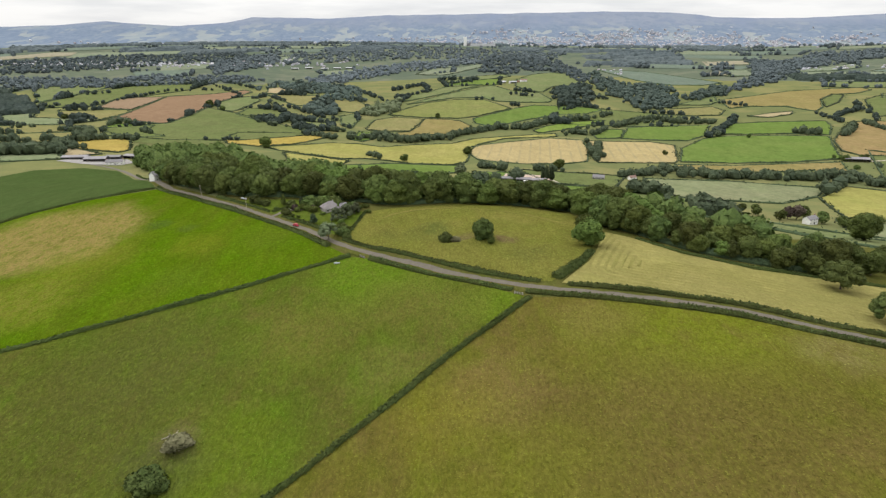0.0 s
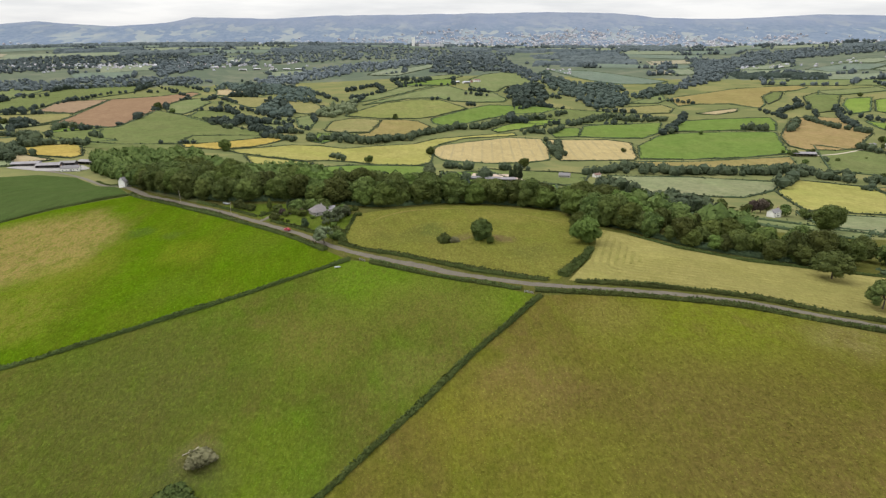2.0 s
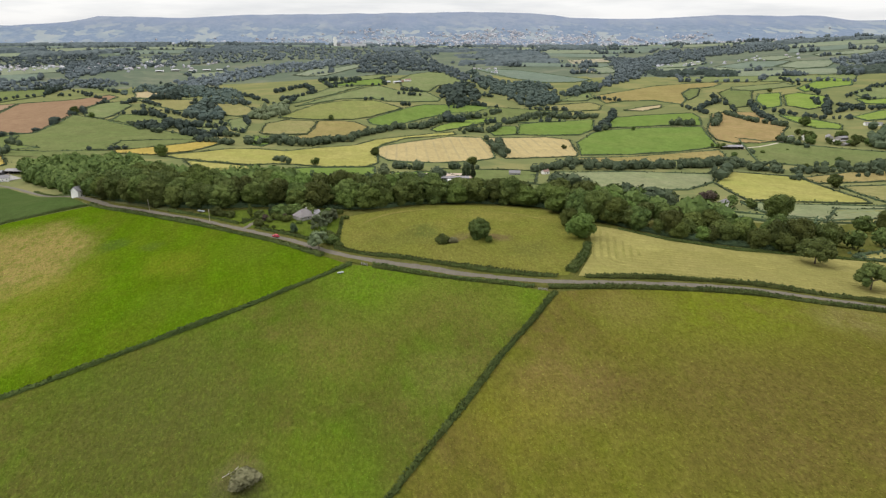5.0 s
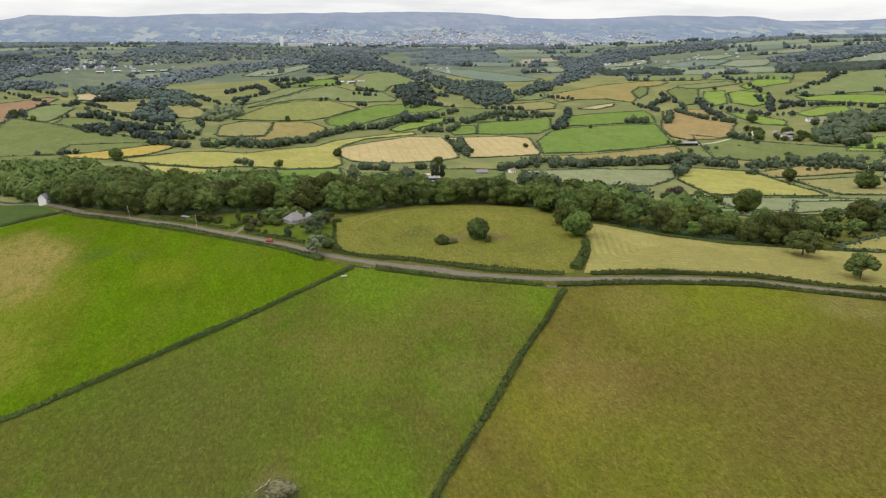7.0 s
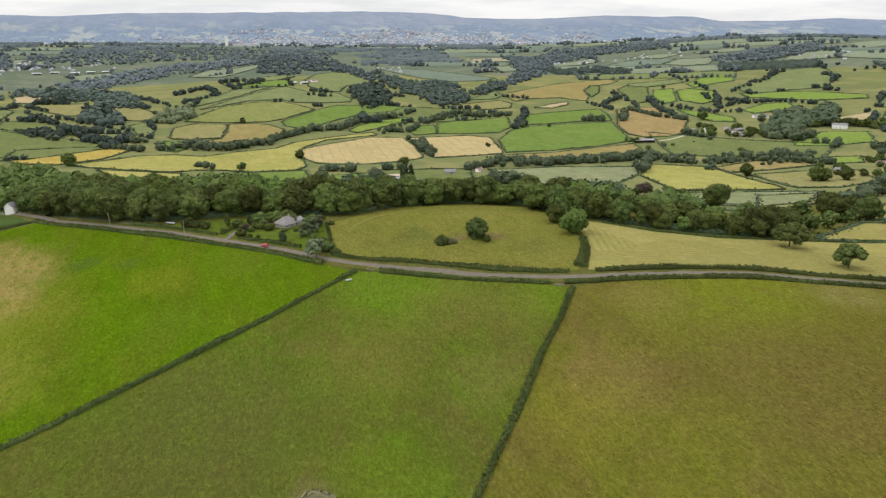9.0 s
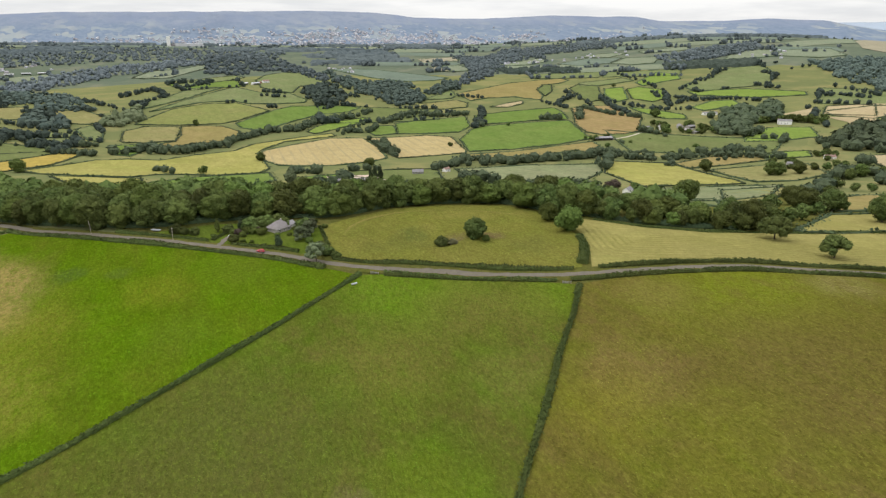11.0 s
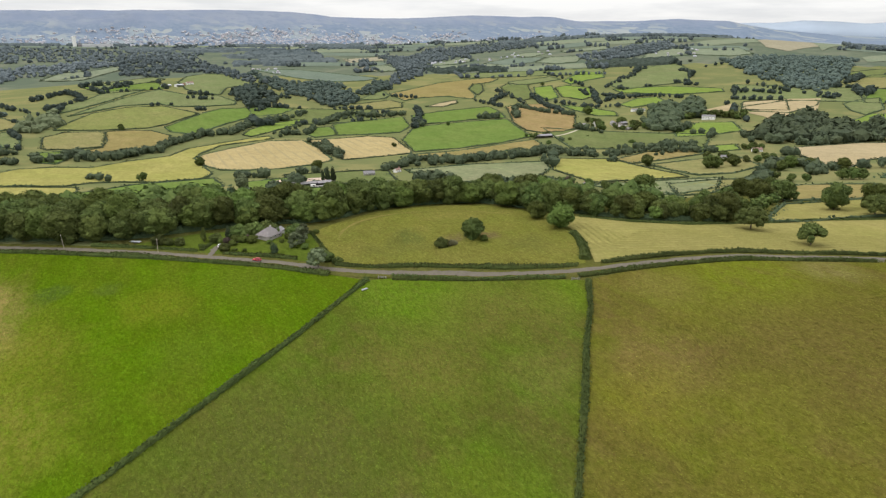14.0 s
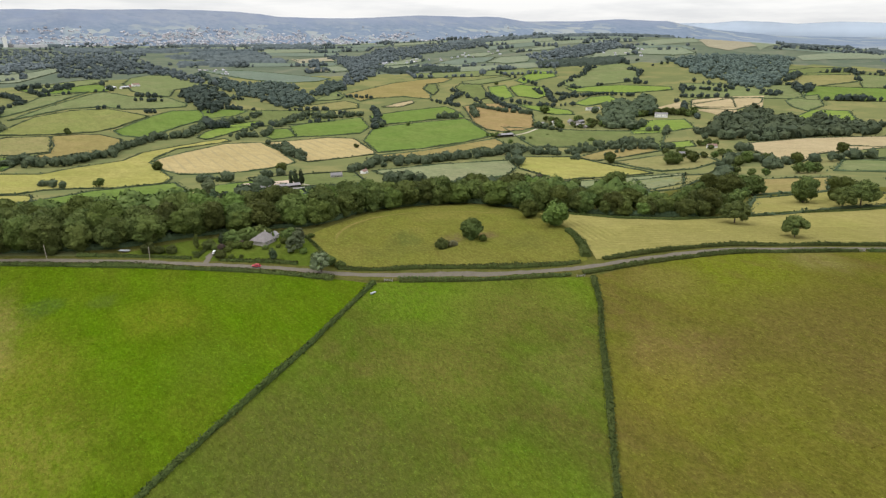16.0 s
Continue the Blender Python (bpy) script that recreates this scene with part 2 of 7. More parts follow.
def near_grass(key, standing):
    name, main, dry, lush, patch, mottle, grain, dryness, patches, turn = NEAR_FIELDS[key]
    main, dry, lush = (tuple((1.0 if key == "left_near" else 0.92) * c for c in tone) for tone in (main, dry, lush))
    rings = ((14, 341, 60, 1.2, (0.27, 0.205, 0.08), 0.75), (14, 341, 56.5, 1.6, (0.118, 0.118, 0.030), 0.6)) if key == "mound" else ()
    return grass(name + ("_tufts" if standing else ""), main, dry, lush, patch, mottle, grain, dryness, None, patches, 0.6, 0.75, rings, turn, standing, streaks=0.3 if key == "mound" else 0.5)


PASTURE = {
    "left_near": near_grass("left_near", False),
    "mid_near": near_grass("mid_near", False),
    "right_near": near_grass("right_near", False),
    "mound": near_grass("mound", False),
    "hay": grass("mown_hay", (0.272, 0.245, 0.082), (0.307, 0.264, 0.105), (0.227, 0.223, 0.063), 0.02, 0.08, 0.7, 0.6, (-65, 5.5, 0.5, (0.192, 0.190, 0.060))),
    "hay_row": grass("mown_hay_rows", (0.248, 0.228, 0.073), (0.280, 0.245, 0.096), (0.212, 0.210, 0.058), 0.03, 0.3, 1.2, 0.6),
    "dark_near": grass("dark_crop", (0.066, 0.098, 0.030), (0.080, 0.105, 0.034), (0.056, 0.096, 0.024), 0.02, 0.1, 0.9),
    "lawn": grass("garden_lawn", (0.092, 0.130, 0.018), (0.12, 0.13, 0.03), (0.07, 0.115, 0.014), 0.05, 0.2, 1.0),
    "verge": grass("verge_grass", (0.110, 0.110, 0.028), (0.15, 0.135, 0.055), (0.07, 0.10, 0.015), 0.06, 0.3, 1.2),
    "pasture": grass("pasture_green", (0.157, 0.184, 0.080), (0.198, 0.195, 0.101), (0.134, 0.180, 0.065), 0.012, 0.05, 0.25),
    "pasture_mid": grass("pasture_mid_green", (0.128, 0.186, 0.046), (0.160, 0.182, 0.058), (0.112, 0.180, 0.036), 0.012, 0.05, 0.25),
    "pasture_bright": grass("pasture_bright_green", (0.168, 0.232, 0.052), (0.200, 0.232, 0.070), (0.148, 0.226, 0.042), 0.012, 0.05, 0.25),
    "pasture_dull": grass("pasture_dull_green", (0.134, 0.158, 0.060), (0.164, 0.166, 0.076), (0.114, 0.152, 0.050), 0.012, 0.05, 0.25),
    "pasture_pale": grass("pasture_pale_green", (0.186, 0.218, 0.118), (0.225, 0.224, 0.144), (0.157, 0.208, 0.100), 0.012, 0.05, 0.25),
    "olive": grass("olive_meadow", (0.215, 0.203, 0.085), (0.256, 0.214, 0.104), (0.180, 0.198, 0.068), 0.012, 0.05, 0.25),
    "meadow": grass("yellowish_meadow", (0.190, 0.203, 0.070), (0.226, 0.208, 0.088), (0.162, 0.198, 0.056), 0.012, 0.05, 0.25),
    "yellow": grass("yellow_mown", (0.285, 0.268, 0.084), (0.330, 0.290, 0.112), (0.228, 0.246, 0.062), 0.009, 0.04, 0.25),
    "gold": grass("golden_hay", (0.347, 0.263, 0.073), (0.411, 0.304, 0.101), (0.281, 0.252, 0.056), 0.012, 0.05, 0.25),
    "stubble": crop("tan_stubble", (0.365, 0.300, 0.178), (0.325, 0.258, 0.142), (0.292, 0.240, 0.146), 15, 6),
    "stubble_olive": grass("tan_meadow", (0.240, 0.198, 0.080), (0.286, 0.220, 0.102), (0.200, 0.190, 0.066), 0.012, 0.05, 0.25),
    "pale_mown": grass("pale_mown", (0.196, 0.214, 0.116), (0.245, 0.230, 0.139), (0.166, 0.204, 0.093), 0.012, 0.05, 0.25),
    "wheat": crop("ripe_wheat", (0.376, 0.304, 0.152), (0.345, 0.272, 0.126), (0.216, 0.191, 0.110), 8, 16),
    "plough": crop("ploughed_soil", (0.240, 0.158, 0.098), (0.215, 0.142, 0.086), (0.19, 0.128, 0.08), 60, 5),
    "olive_damp": grass("damp_rushes", (0.212, 0.192, 0.088), (0.262, 0.212, 0.112), (0.150, 0.165, 0.062), 0.02, 0.06, 0.3, 0.8),
    "plough_pale": crop("pale_ploughed_soil", (0.265, 0.190, 0.125), (0.24, 0.170, 0.105), (0.21, 0.150, 0.098), 60, 5),
    # field colours for the far plain, greyed to carry painted haze
    "haze_green": grass("hazed_green", (0.190, 0.220, 0.150), (0.225, 0.23, 0.16), (0.165, 0.205, 0.13), 0.009, 0.04, 0.25),
    "haze_dull": grass("hazed_dull_green", (0.145, 0.180, 0.140), (0.175, 0.195, 0.15), (0.13, 0.17, 0.13), 0.009, 0.04, 0.25),
    "haze_tan": grass("hazed_tan", (0.290, 0.265, 0.190), (0.31, 0.275, 0.19), (0.25, 0.245, 0.16), 0.009, 0.04, 0.25),
    "rough": grass("rough_grass", (0.268, 0.198, 0.092), (0.318, 0.226, 0.112), (0.215, 0.190, 0.068), 0.02, 0.07, 0.3, 0.7),
}
LEAF = leaves("broad_leaves", (0.060, 0.080, 0.022), (0.120, 0.138, 0.040), (0.034, 0.047, 0.018))
LEAF_OLIVE = leaves("olive_leaves", (0.062, 0.080, 0.021), (0.116, 0.130, 0.035), (0.038, 0.050, 0.016))
LEAF_LIGHT = leaves("light_leaves", (0.072, 0.098, 0.022), (0.125, 0.150, 0.038), (0.045, 0.064, 0.017))
LEAF_DARK = leaves("dark_leaves", (0.042, 0.058, 0.030), (0.070, 0.090, 0.042), (0.028, 0.042, 0.023))
LEAF_VALLEY = leaves("valley_leaves", (0.046, 0.059, 0.035), (0.077, 0.090, 0.047), (0.029, 0.039, 0.027))
LEAF_GREY = leaves("grey_leaves", (0.100, 0.118, 0.062), (0.150, 0.166, 0.092), (0.064, 0.080, 0.044))
LEAF_BROWN = leaves("thorn_twigs", (0.105, 0.095, 0.052), (0.155, 0.135, 0.085), (0.068, 0.062, 0.036))
LEAF_PURPLE = leaves("copper_leaves", (0.062, 0.045, 0.038), (0.098, 0.072, 0.058), (0.036, 0.027, 0.024))
# leaf copies that turn bluer with distance: haze put into the colour
LEAF_FAR_HAZED = leaves("hazed_far_leaves", (0.050, 0.070, 0.060), (0.080, 0.102, 0.077), (0.038, 0.054, 0.050))
LEAF_DISTANT_HAZED = leaves("hazed_distant_leaves", (0.082, 0.104, 0.110), (0.116, 0.138, 0.134), (0.068, 0.089, 0.098))
HEDGE = leaves("hedge_leaves", (0.050, 0.068, 0.019), (0.086, 0.098, 0.028), (0.028, 0.040, 0.013))
BARK = plain("bark", (0.10, 0.080, 0.058), (0.055, 0.044, 0.034), 1.2, 0.9, 0, 0.4)
DEAD = plain("dead_wood", (0.40, 0.36, 0.30), (0.28, 0.24, 0.20), 1.0, 0.9, 0, 0.3)
TARMAC = plain("worn_tarmac", (0.132, 0.115, 0.088), (0.104, 0.090, 0.070), 0.35, 0.9, 0, 0.2)
TRACK = plain("pale_gravel", (0.42, 0.38, 0.30), (0.32, 0.28, 0.22), 0.3, 0.95, 0, 0.2)
CONCRETE = plain("yard_concrete", (0.30, 0.28, 0.265), (0.22, 0.21, 0.20), 0.15, 0.9, 0, 0.1)
SAND = plain("arena_sand", (0.44, 0.34, 0.27), (0.36, 0.28, 0.22), 0.1, 0.95, 0, 0.1)
SLATE = plain("roof_slate", (0.21, 0.20, 0.205), (0.15, 0.145, 0.15), 0.6, 0.7, 0, 0.2)
OLD_ROOF = plain("old_slate_roof", (0.22, 0.20, 0.195), (0.155, 0.14, 0.14), 0.6, 0.8, 0, 0.3)
SHEET = plain("grey_sheet_roof", (0.25, 0.235, 0.245), (0.18, 0.17, 0.18), 0.2, 0.6, 0, 0.1)
DARK_SHED = plain("dark_boarding", (0.06, 0.055, 0.06), (0.04, 0.036, 0.04), 0.4, 0.85, 0, 0.1)
WHITE = plain("white_render", (0.80, 0.79, 0.76), (0.70, 0.69, 0.66), 0.4, 0.85, 0, 0.05)
STONE = plain("grey_stone", (0.36, 0.34, 0.31), (0.26, 0.245, 0.225), 0.9, 0.9, 0, 0.3)
BRICK = plain("brick_wall", (0.36, 0.22, 0.16), (0.28, 0.17, 0.13), 0.9, 0.9, 0, 0.2)
TILE = plain("brown_roof_tiles", (0.25, 0.16, 0.13), (0.19, 0.125, 0.105), 0.5, 0.8, 0, 0.2)
GLASS = plain("dark_window_glass", (0.03, 0.035, 0.04), (0.05, 0.055, 0.06), 0.3, 0.12, 0, 0)
PAINT_RED = plain("red_car_paint", (0.42, 0.030, 0.055), (0.36, 0.025, 0.045), 0.5, 0.3, 0, 0)
PAINT_WHITE = plain("white_paint", (0.82, 0.82, 0.82), (0.74, 0.74, 0.74), 0.8, 0.4, 0, 0)
RUBBER = plain("black_rubber", (0.025, 0.025, 0.026), (0.035, 0.035, 0.035), 4, 0.8, 0, 0)
ZINC = plain("pale_zinc", (0.42, 0.43, 0.44), (0.32, 0.33, 0.34), 1.5, 0.6, 0, 0)
WOOD = plain("weathered_wood", (0.34, 0.30, 0.25), (0.24, 0.21, 0.17), 2.0, 0.9, 0, 0.2)


def far_hills():
    """Moorland slopes: a patchwork of woods and small fields below, smooth moor above, all blued by painted haze."""
    m, nt, b = nodes_of("hazed_hillside", 1.0, 0.0)
    g = nt.nodes.new("ShaderNodeNewGeometry")
    s = nt.nodes.new("ShaderNodeMapping")
    s.inputs["Scale"].default_value = (1, 0.25, 2.6)
    link(nt, g.outputs["Position"], s.inputs[0])
    vec = s.outputs[0]
    bend = nt.nodes.new("ShaderNodeTexNoise")
    bend.inputs["Scale"].default_value, bend.inputs["Detail"].default_value = 0.012, 4.0
    link(nt, vec, bend.inputs["Vector"])
    push = nt.nodes.new("ShaderNodeVectorMath")
    push.operation = "MULTIPLY_ADD"
    push.inputs[1].default_value = (55, 55, 40)
    link(nt, bend.outputs["Color"], push.inputs[0])
    link(nt, vec, push.inputs[2])
    cell = nt.nodes.new("ShaderNodeTexVoronoi")
    cell.inputs["Scale"].default_value = 0.021
    link(nt, push.outputs[0], cell.inputs["Vector"])
    split = nt.nodes.new("ShaderNodeSeparateColor")
    link(nt, cell.outputs["Color"], split.inputs[0])
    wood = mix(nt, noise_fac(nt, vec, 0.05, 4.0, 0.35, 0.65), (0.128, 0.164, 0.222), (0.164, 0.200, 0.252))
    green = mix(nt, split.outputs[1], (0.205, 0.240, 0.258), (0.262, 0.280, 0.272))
    cleared = calc(nt, "GREATER_THAN", split.outputs[0], 0.56)
    where = noise_fac(nt, vec, 0.0045, 3.0, 0.42, 0.56)
    low = mix(nt, calc(nt, "MULTIPLY", calc(nt, "MULTIPLY", cleared, where), 0.85), wood, green)
    high_up = nt.nodes.new("ShaderNodeMapRange")
    apart = nt.nodes.new("ShaderNodeSeparateXYZ")
    link(nt, g.outputs["Position"], apart.inputs[0])
    high_up.inputs["From Min"].default_value, high_up.inputs["From Max"].default_value = 120.0, 175.0
    link(nt, calc(nt, "ADD", apart.outputs["Z"], calc(nt, "MULTIPLY", calc(nt, "SUBTRACT", bend.outputs["Fac"], 0.5), 90.0)), high_up.inputs["Value"])
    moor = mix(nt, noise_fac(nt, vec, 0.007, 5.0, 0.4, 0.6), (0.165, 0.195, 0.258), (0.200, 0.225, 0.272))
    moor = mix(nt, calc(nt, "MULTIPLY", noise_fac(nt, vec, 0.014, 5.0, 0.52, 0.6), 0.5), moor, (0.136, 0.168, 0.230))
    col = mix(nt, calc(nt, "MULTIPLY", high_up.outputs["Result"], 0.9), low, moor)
    link(nt, col, b.inputs["Base Color"])
    return m


def open_land(name, tint):
    """Land seen only between the fields: patchy pasture of differing greens."""
    m, nt, b = nodes_of(name, 0.95, 0.0)
    vec = place(nt)
    bend = nt.nodes.new("ShaderNodeTexNoise")
    bend.inputs["Scale"].default_value, bend.inputs["Detail"].default_value = 0.012, 3.0
    link(nt, vec, bend.inputs["Vector"])
    push = nt.nodes.new("ShaderNodeVectorMath")
    push.operation = "MULTIPLY_ADD"
    push.inputs[1].default_value = (60, 60, 0)
    link(nt, bend.outputs["Color"], push.inputs[0])
    link(nt, vec, push.inputs[2])
    cell = nt.nodes.new("ShaderNodeTexVoronoi")
    cell.inputs["Scale"].default_value = 0.0075
    link(nt, push.outputs[0], cell.inputs["Vector"])
    split = nt.nodes.new("ShaderNodeSeparateColor")
    link(nt, cell.outputs["Color"], split.inputs[0])

    def shade(c):
        return tuple(p * q for p, q in zip(c, tint))

    col = mix(nt, split.outputs[0], shade((0.098, 0.122, 0.064)), shade((0.140, 0.156, 0.078)))
    col = mix(nt, calc(nt, "MULTIPLY", noise_fac(nt, vec, 0.03, 5.0, 0.4, 0.7), 0.5), col, shade((0.080, 0.105, 0.058)))
    col = mix(nt, calc(nt, "MULTIPLY", noise_fac(nt, vec, 0.013, 4.0, 0.5, 0.62), 0.5), col, shade((0.185, 0.180, 0.098)))
    col = mix(nt, calc(nt, "MULTIPLY", noise_fac(nt, vec, 0.35, 3.0), 0.3), col, shade((0.08, 0.10, 0.05)))
    link(nt, col, b.inputs["Base Color"])
    return m


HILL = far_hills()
# this pale blue base colour stands in for thick haze
HAZED_MOUNTAIN = plain("hazed_mountains", (0.36, 0.42, 0.50), (0.345, 0.405, 0.485), 0.0004, 1.0, 0, 0)
LAND = open_land("open_land", (1.20, 1.08, 0.88))
# same land with a blue tint, painting haze over the far plain
LAND_HAZED = open_land("hazed_land", (0.92, 0.92, 1.24))
# far buildings: white, pale and brown all greyed towards blue as painted haze
ROOF_WHITE_HAZED = plain("hazed_white_walls", (0.52, 0.52, 0.54), (0.46, 0.46, 0.48), 0.03, 0.9, 0, 0)
ROOF_PINK_HAZED = plain("hazed_pale_roofs", (0.33, 0.34, 0.375), (0.40, 0.405, 0.435), 0.03, 0.9, 0, 0)
ROOF_BROWN_HAZED = plain("hazed_brown_roofs", (0.31, 0.295, 0.315), (0.37, 0.345, 0.355), 0.03, 0.9, 0, 0)
TUFTS = {key: near_grass(key, True) for key in NEAR_FIELDS}


# ---- shape of the land: rounded rises and hollows (east, north, spread, height) ----
PLATEAU = [
    (-240, 130, 95, -8.5), (-240, 240, 95, 13.2), (-240, 350, 95, -10.3), (-240, 470, 95, 19.0),
    (-130, 130, 95, -14.5), (-130, 240, 95, 12.7), (-130, 350, 95, 2.1), (-130, 470, 95, 16.5),
    (-30, 130, 95, -12.7), (-30, 240, 95, -2.2), (-30, 350, 95, 10.5), (-30, 470, 95, 10.9),
    (70, 130, 95, 11.4), (70, 240, 95, 15.8), (70, 350, 95, 5.7), (70, 470, 95, 5.6),
    (170, 130, 95, 5.5), (170, 240, 95, 1.9), (170, 350, 95, 9.0), (170, 470, 95, 13.3),
    (290, 130, 95, 3.1), (290, 240, 95, 0.5), (290, 470, 95, -8.4),
]
VALLEY = [
    (-900, 700, 430, 6.2), (-900, 1300, 430, -12.5), (-900, 1950, 430, -22.7), (-900, 2700, 430, -3.6),
    (-300, 700, 430, 11.3), (-300, 1300, 430, -16.7), (-300, 1950, 430, 7.5), (-300, 2700, 430, 5.3),
    (300, 700, 430, -15.5), (300, 1300, 430, -32.6), (300, 1950, 430, -11.2), (300, 2700, 430, -7.8),
    (900, 700, 430, -21.1), (900, 1300, 430, -8.4), (900, 1950, 430, -6.0), (900, 2700, 430, 2.5),
    (1500, 700, 430, -7.7), (1500, 1300, 430, -2.9),
]
UPLAND = [
    (1500, 1950, 430, -22.2), (1500, 2700, 430, -25.7), (200, 1830, 240, 24.6), (540, 820, 200, -5.5),
    (600, 1090, 180, 17.8), (-320, 2250, 300, -28.9), (-40, 960, 160, -9.7), (400, 200, 160, 23.3),
    (300, 400, 120, 5.8), (2200, 1500, 700, 32.6), (2500, 2400, 800, 90.6), (1500, 3300, 800, 18.0),
    (0, 3600, 800, 32.0), (-1400, 3400, 900, 45.9), (-1700, 2200, 800, -13.0), (-1500, 1100, 700, -5.7),
    (-700, 200, 500, 2.0), (700, 250, 350, 6.6), (1400, 300, 600, 1.6),
]



def rise(x, y):
    """Height of the land at (x, y), metres, for numbers or arrays."""
    x, y = np.asarray(x, float), np.asarray(y, float)
    z = np.full(np.broadcast(x, y).shape, -30.0)
    for a, b, s, k in PLATEAU + VALLEY + UPLAND:
        z = z + k * np.exp(-((x - a) ** 2 + (y - b) ** 2) / (2 * s * s))
    r = np.hypot(x - 14, y - 348)
    z = z + 1.2 * np.exp(-((r - 47) ** 2) / 30.0) - 0.8 * np.exp(-((r - 38) ** 2) / 50.0)
    z = z - 2.2 * np.exp(-((x + 6) ** 2 / 200.0 + (y - 347) ** 2 / 80.0)) + 1.8 * np.exp(-((np.hypot(x - 2, y - 345) - 20) ** 2) / 22.0)
    z = z + 1.4 * np.exp(-((x - 24) ** 2 + (y - 334) ** 2) / 70.0)
    return z + 0.035 * np.maximum(0, np.hypot(x, y) - 3200)


LAND_HILLS = np.array(PLATEAU + VALLEY + UPLAND)


def high(x, y):
    """The same for one place."""
    a = LAND_HILLS
    z = -30.0 + float(np.dot(a[:, 3], np.exp(-((x - a[:, 0]) ** 2 + (y - a[:, 1]) ** 2) / (2 * a[:, 2] ** 2))))
    if -120 < x < 150 and 200 < y < 500:
        z = float(rise(x, y))
    return z + 0.035 * max(0.0, math.hypot(x, y) - 3200)


rng = np.random.default_rng(7)

# ---- building blocks ----


def mesh_from(name, verts, faces, material, smooth=False):
    """A mesh from vertices and faces; faces are tuples, or an array of equal-sized faces, or a list of such arrays."""
    me = bpy.data.meshes.new(name)
    if isinstance(faces, np.ndarray):
        faces = [faces]
    if not isinstance(faces[0], np.ndarray):
        faces = [np.array([f]) for f in faces] if len({len(f) for f in faces}) > 1 else [np.array(faces)]
    loops = np.concatenate([f.ravel() for f in faces]).astype(np.int32)
    sizes = np.concatenate([np.full(len(f), f.shape[1]) for f in faces]).astype(np.int32)
    verts = np.asarray(verts, np.float32)
    me.vertices.add(len(verts))
    me.vertices.foreach_set("co", verts.ravel())
    me.loops.add(len(loops))
    me.loops.foreach_set("vertex_index", loops)
    me.polygons.add(len(sizes))
    me.polygons.foreach_set("loop_start", np.concatenate([[0], np.cumsum(sizes)[:-1]]).astype(np.int32))
    me.materials.append(material)
    me.polygons.foreach_set("use_smooth", np.full(len(sizes), smooth))
    me.update(calc_edges=True)
    me.validate()
    return me


def part(name, bm, material, parent, label="", at=None):
    """One mesh object under a thing or a part."""
    me = bpy.data.meshes.new(name)
    bm.to_mesh(me)
    bm.free()
    me.materials.append(material)
    ob = new(name, me)
    ob.parent = parent
    if at is not None:
        ob.matrix_basis = at
    return tagged(ob, label)


def thing(name, x, y, z, turn, label, category, group="", kind=""):
    e = new(name)
    e.empty_display_size = 0.3
    e.matrix_basis = pose(x, y, z, 0, 0, turn)
    return tagged(e, label, category, group, kind)


def box(x0, y0, z0, x1, y1, z1, bevel=0.0):
    bm = bmesh.new()
    bmesh.ops.create_cube(bm, size=1)
    for v in bm.verts:
        v.co = Vector(((x0 + x1) / 2 + v.co.x * (x1 - x0), (y0 + y1) / 2 + v.co.y * (y1 - y0), (z0 + z1) / 2 + v.co.z * (z1 - z0)))
    if bevel:
        bmesh.ops.bevel(bm, geom=bm.edges[:], offset=bevel, segments=1, affect="EDGES")
    return bm


def drape(name, corners, material, lift, step, label, category, kind="structure"):
    """A piece of ground laid over the land, cut into cells."""
    bm = bmesh.new()
    vs = [bm.verts.new((x, y, 0)) for x, y in corners]
    bm.faces.new(vs)
    xs, ys = [p[0] for p in corners], [p[1] for p in corners]
    for lo, hi, axis in ((min(xs), max(xs), 0), (min(ys), max(ys), 1)):
        n = int((hi - lo) / step)
        for i in range(1, n + 1):
            c = lo + (hi - lo) * i / (n + 1)
            co, no = ((c, 0, 0), (1, 0, 0)) if axis == 0 else ((0, c, 0), (0, 1, 0))
            bmesh.ops.bisect_plane(bm, geom=bm.verts[:] + bm.edges[:] + bm.faces[:], dist=1e-4, plane_co=co, plane_no=no)
    bmesh.ops.triangulate(bm, faces=bm.faces[:])
    co = np.array([v.co for v in bm.verts])
    z = rise(co[:, 0], co[:, 1]) + lift
    for v, h in zip(bm.verts, z):
        v.co.z = h
    bm.normal_update()
    if bm.faces and sum(f.normal.z for f in bm.faces) < 0:
        bmesh.ops.reverse_faces(bm, faces=bm.faces[:])
    for f in bm.faces:
        f.smooth = True
    me = bpy.data.meshes.new(name)
    bm.to_mesh(me)
    bm.free()
    me.materials.append(material)
    return tagged(new(name, me), label, category, "", kind)


def resample(points, step):
    pts = [np.array(p, float) for p in points]
    out = []
    for a, b in zip(pts, pts[1:]):
        n = max(1, int(np.linalg.norm(b - a) / step))
        out += [a + (b - a) * i / n for i in range(n)]
    return np.array(out + [pts[-1]])


def smooth_line(points, step):
    """A rounded line through the points."""
    p = [np.array(q, float) for q in points]
    p = [2 * p[0] - p[1]] + p + [2 * p[-1] - p[-2]]
    out = []
    for a, b, c, d in zip(p, p[1:], p[2:], p[3:]):
        n = max(1, int(np.linalg.norm(c - b) / step))
        for i in range(n):
            t = i / n
            out.append(0.5 * (2 * b + (c - a) * t + (2 * a - 5 * b + 4 * c - d) * t * t + (3 * b - a - 3 * c + d) * t ** 3))
    return np.array(out + [p[-2]])


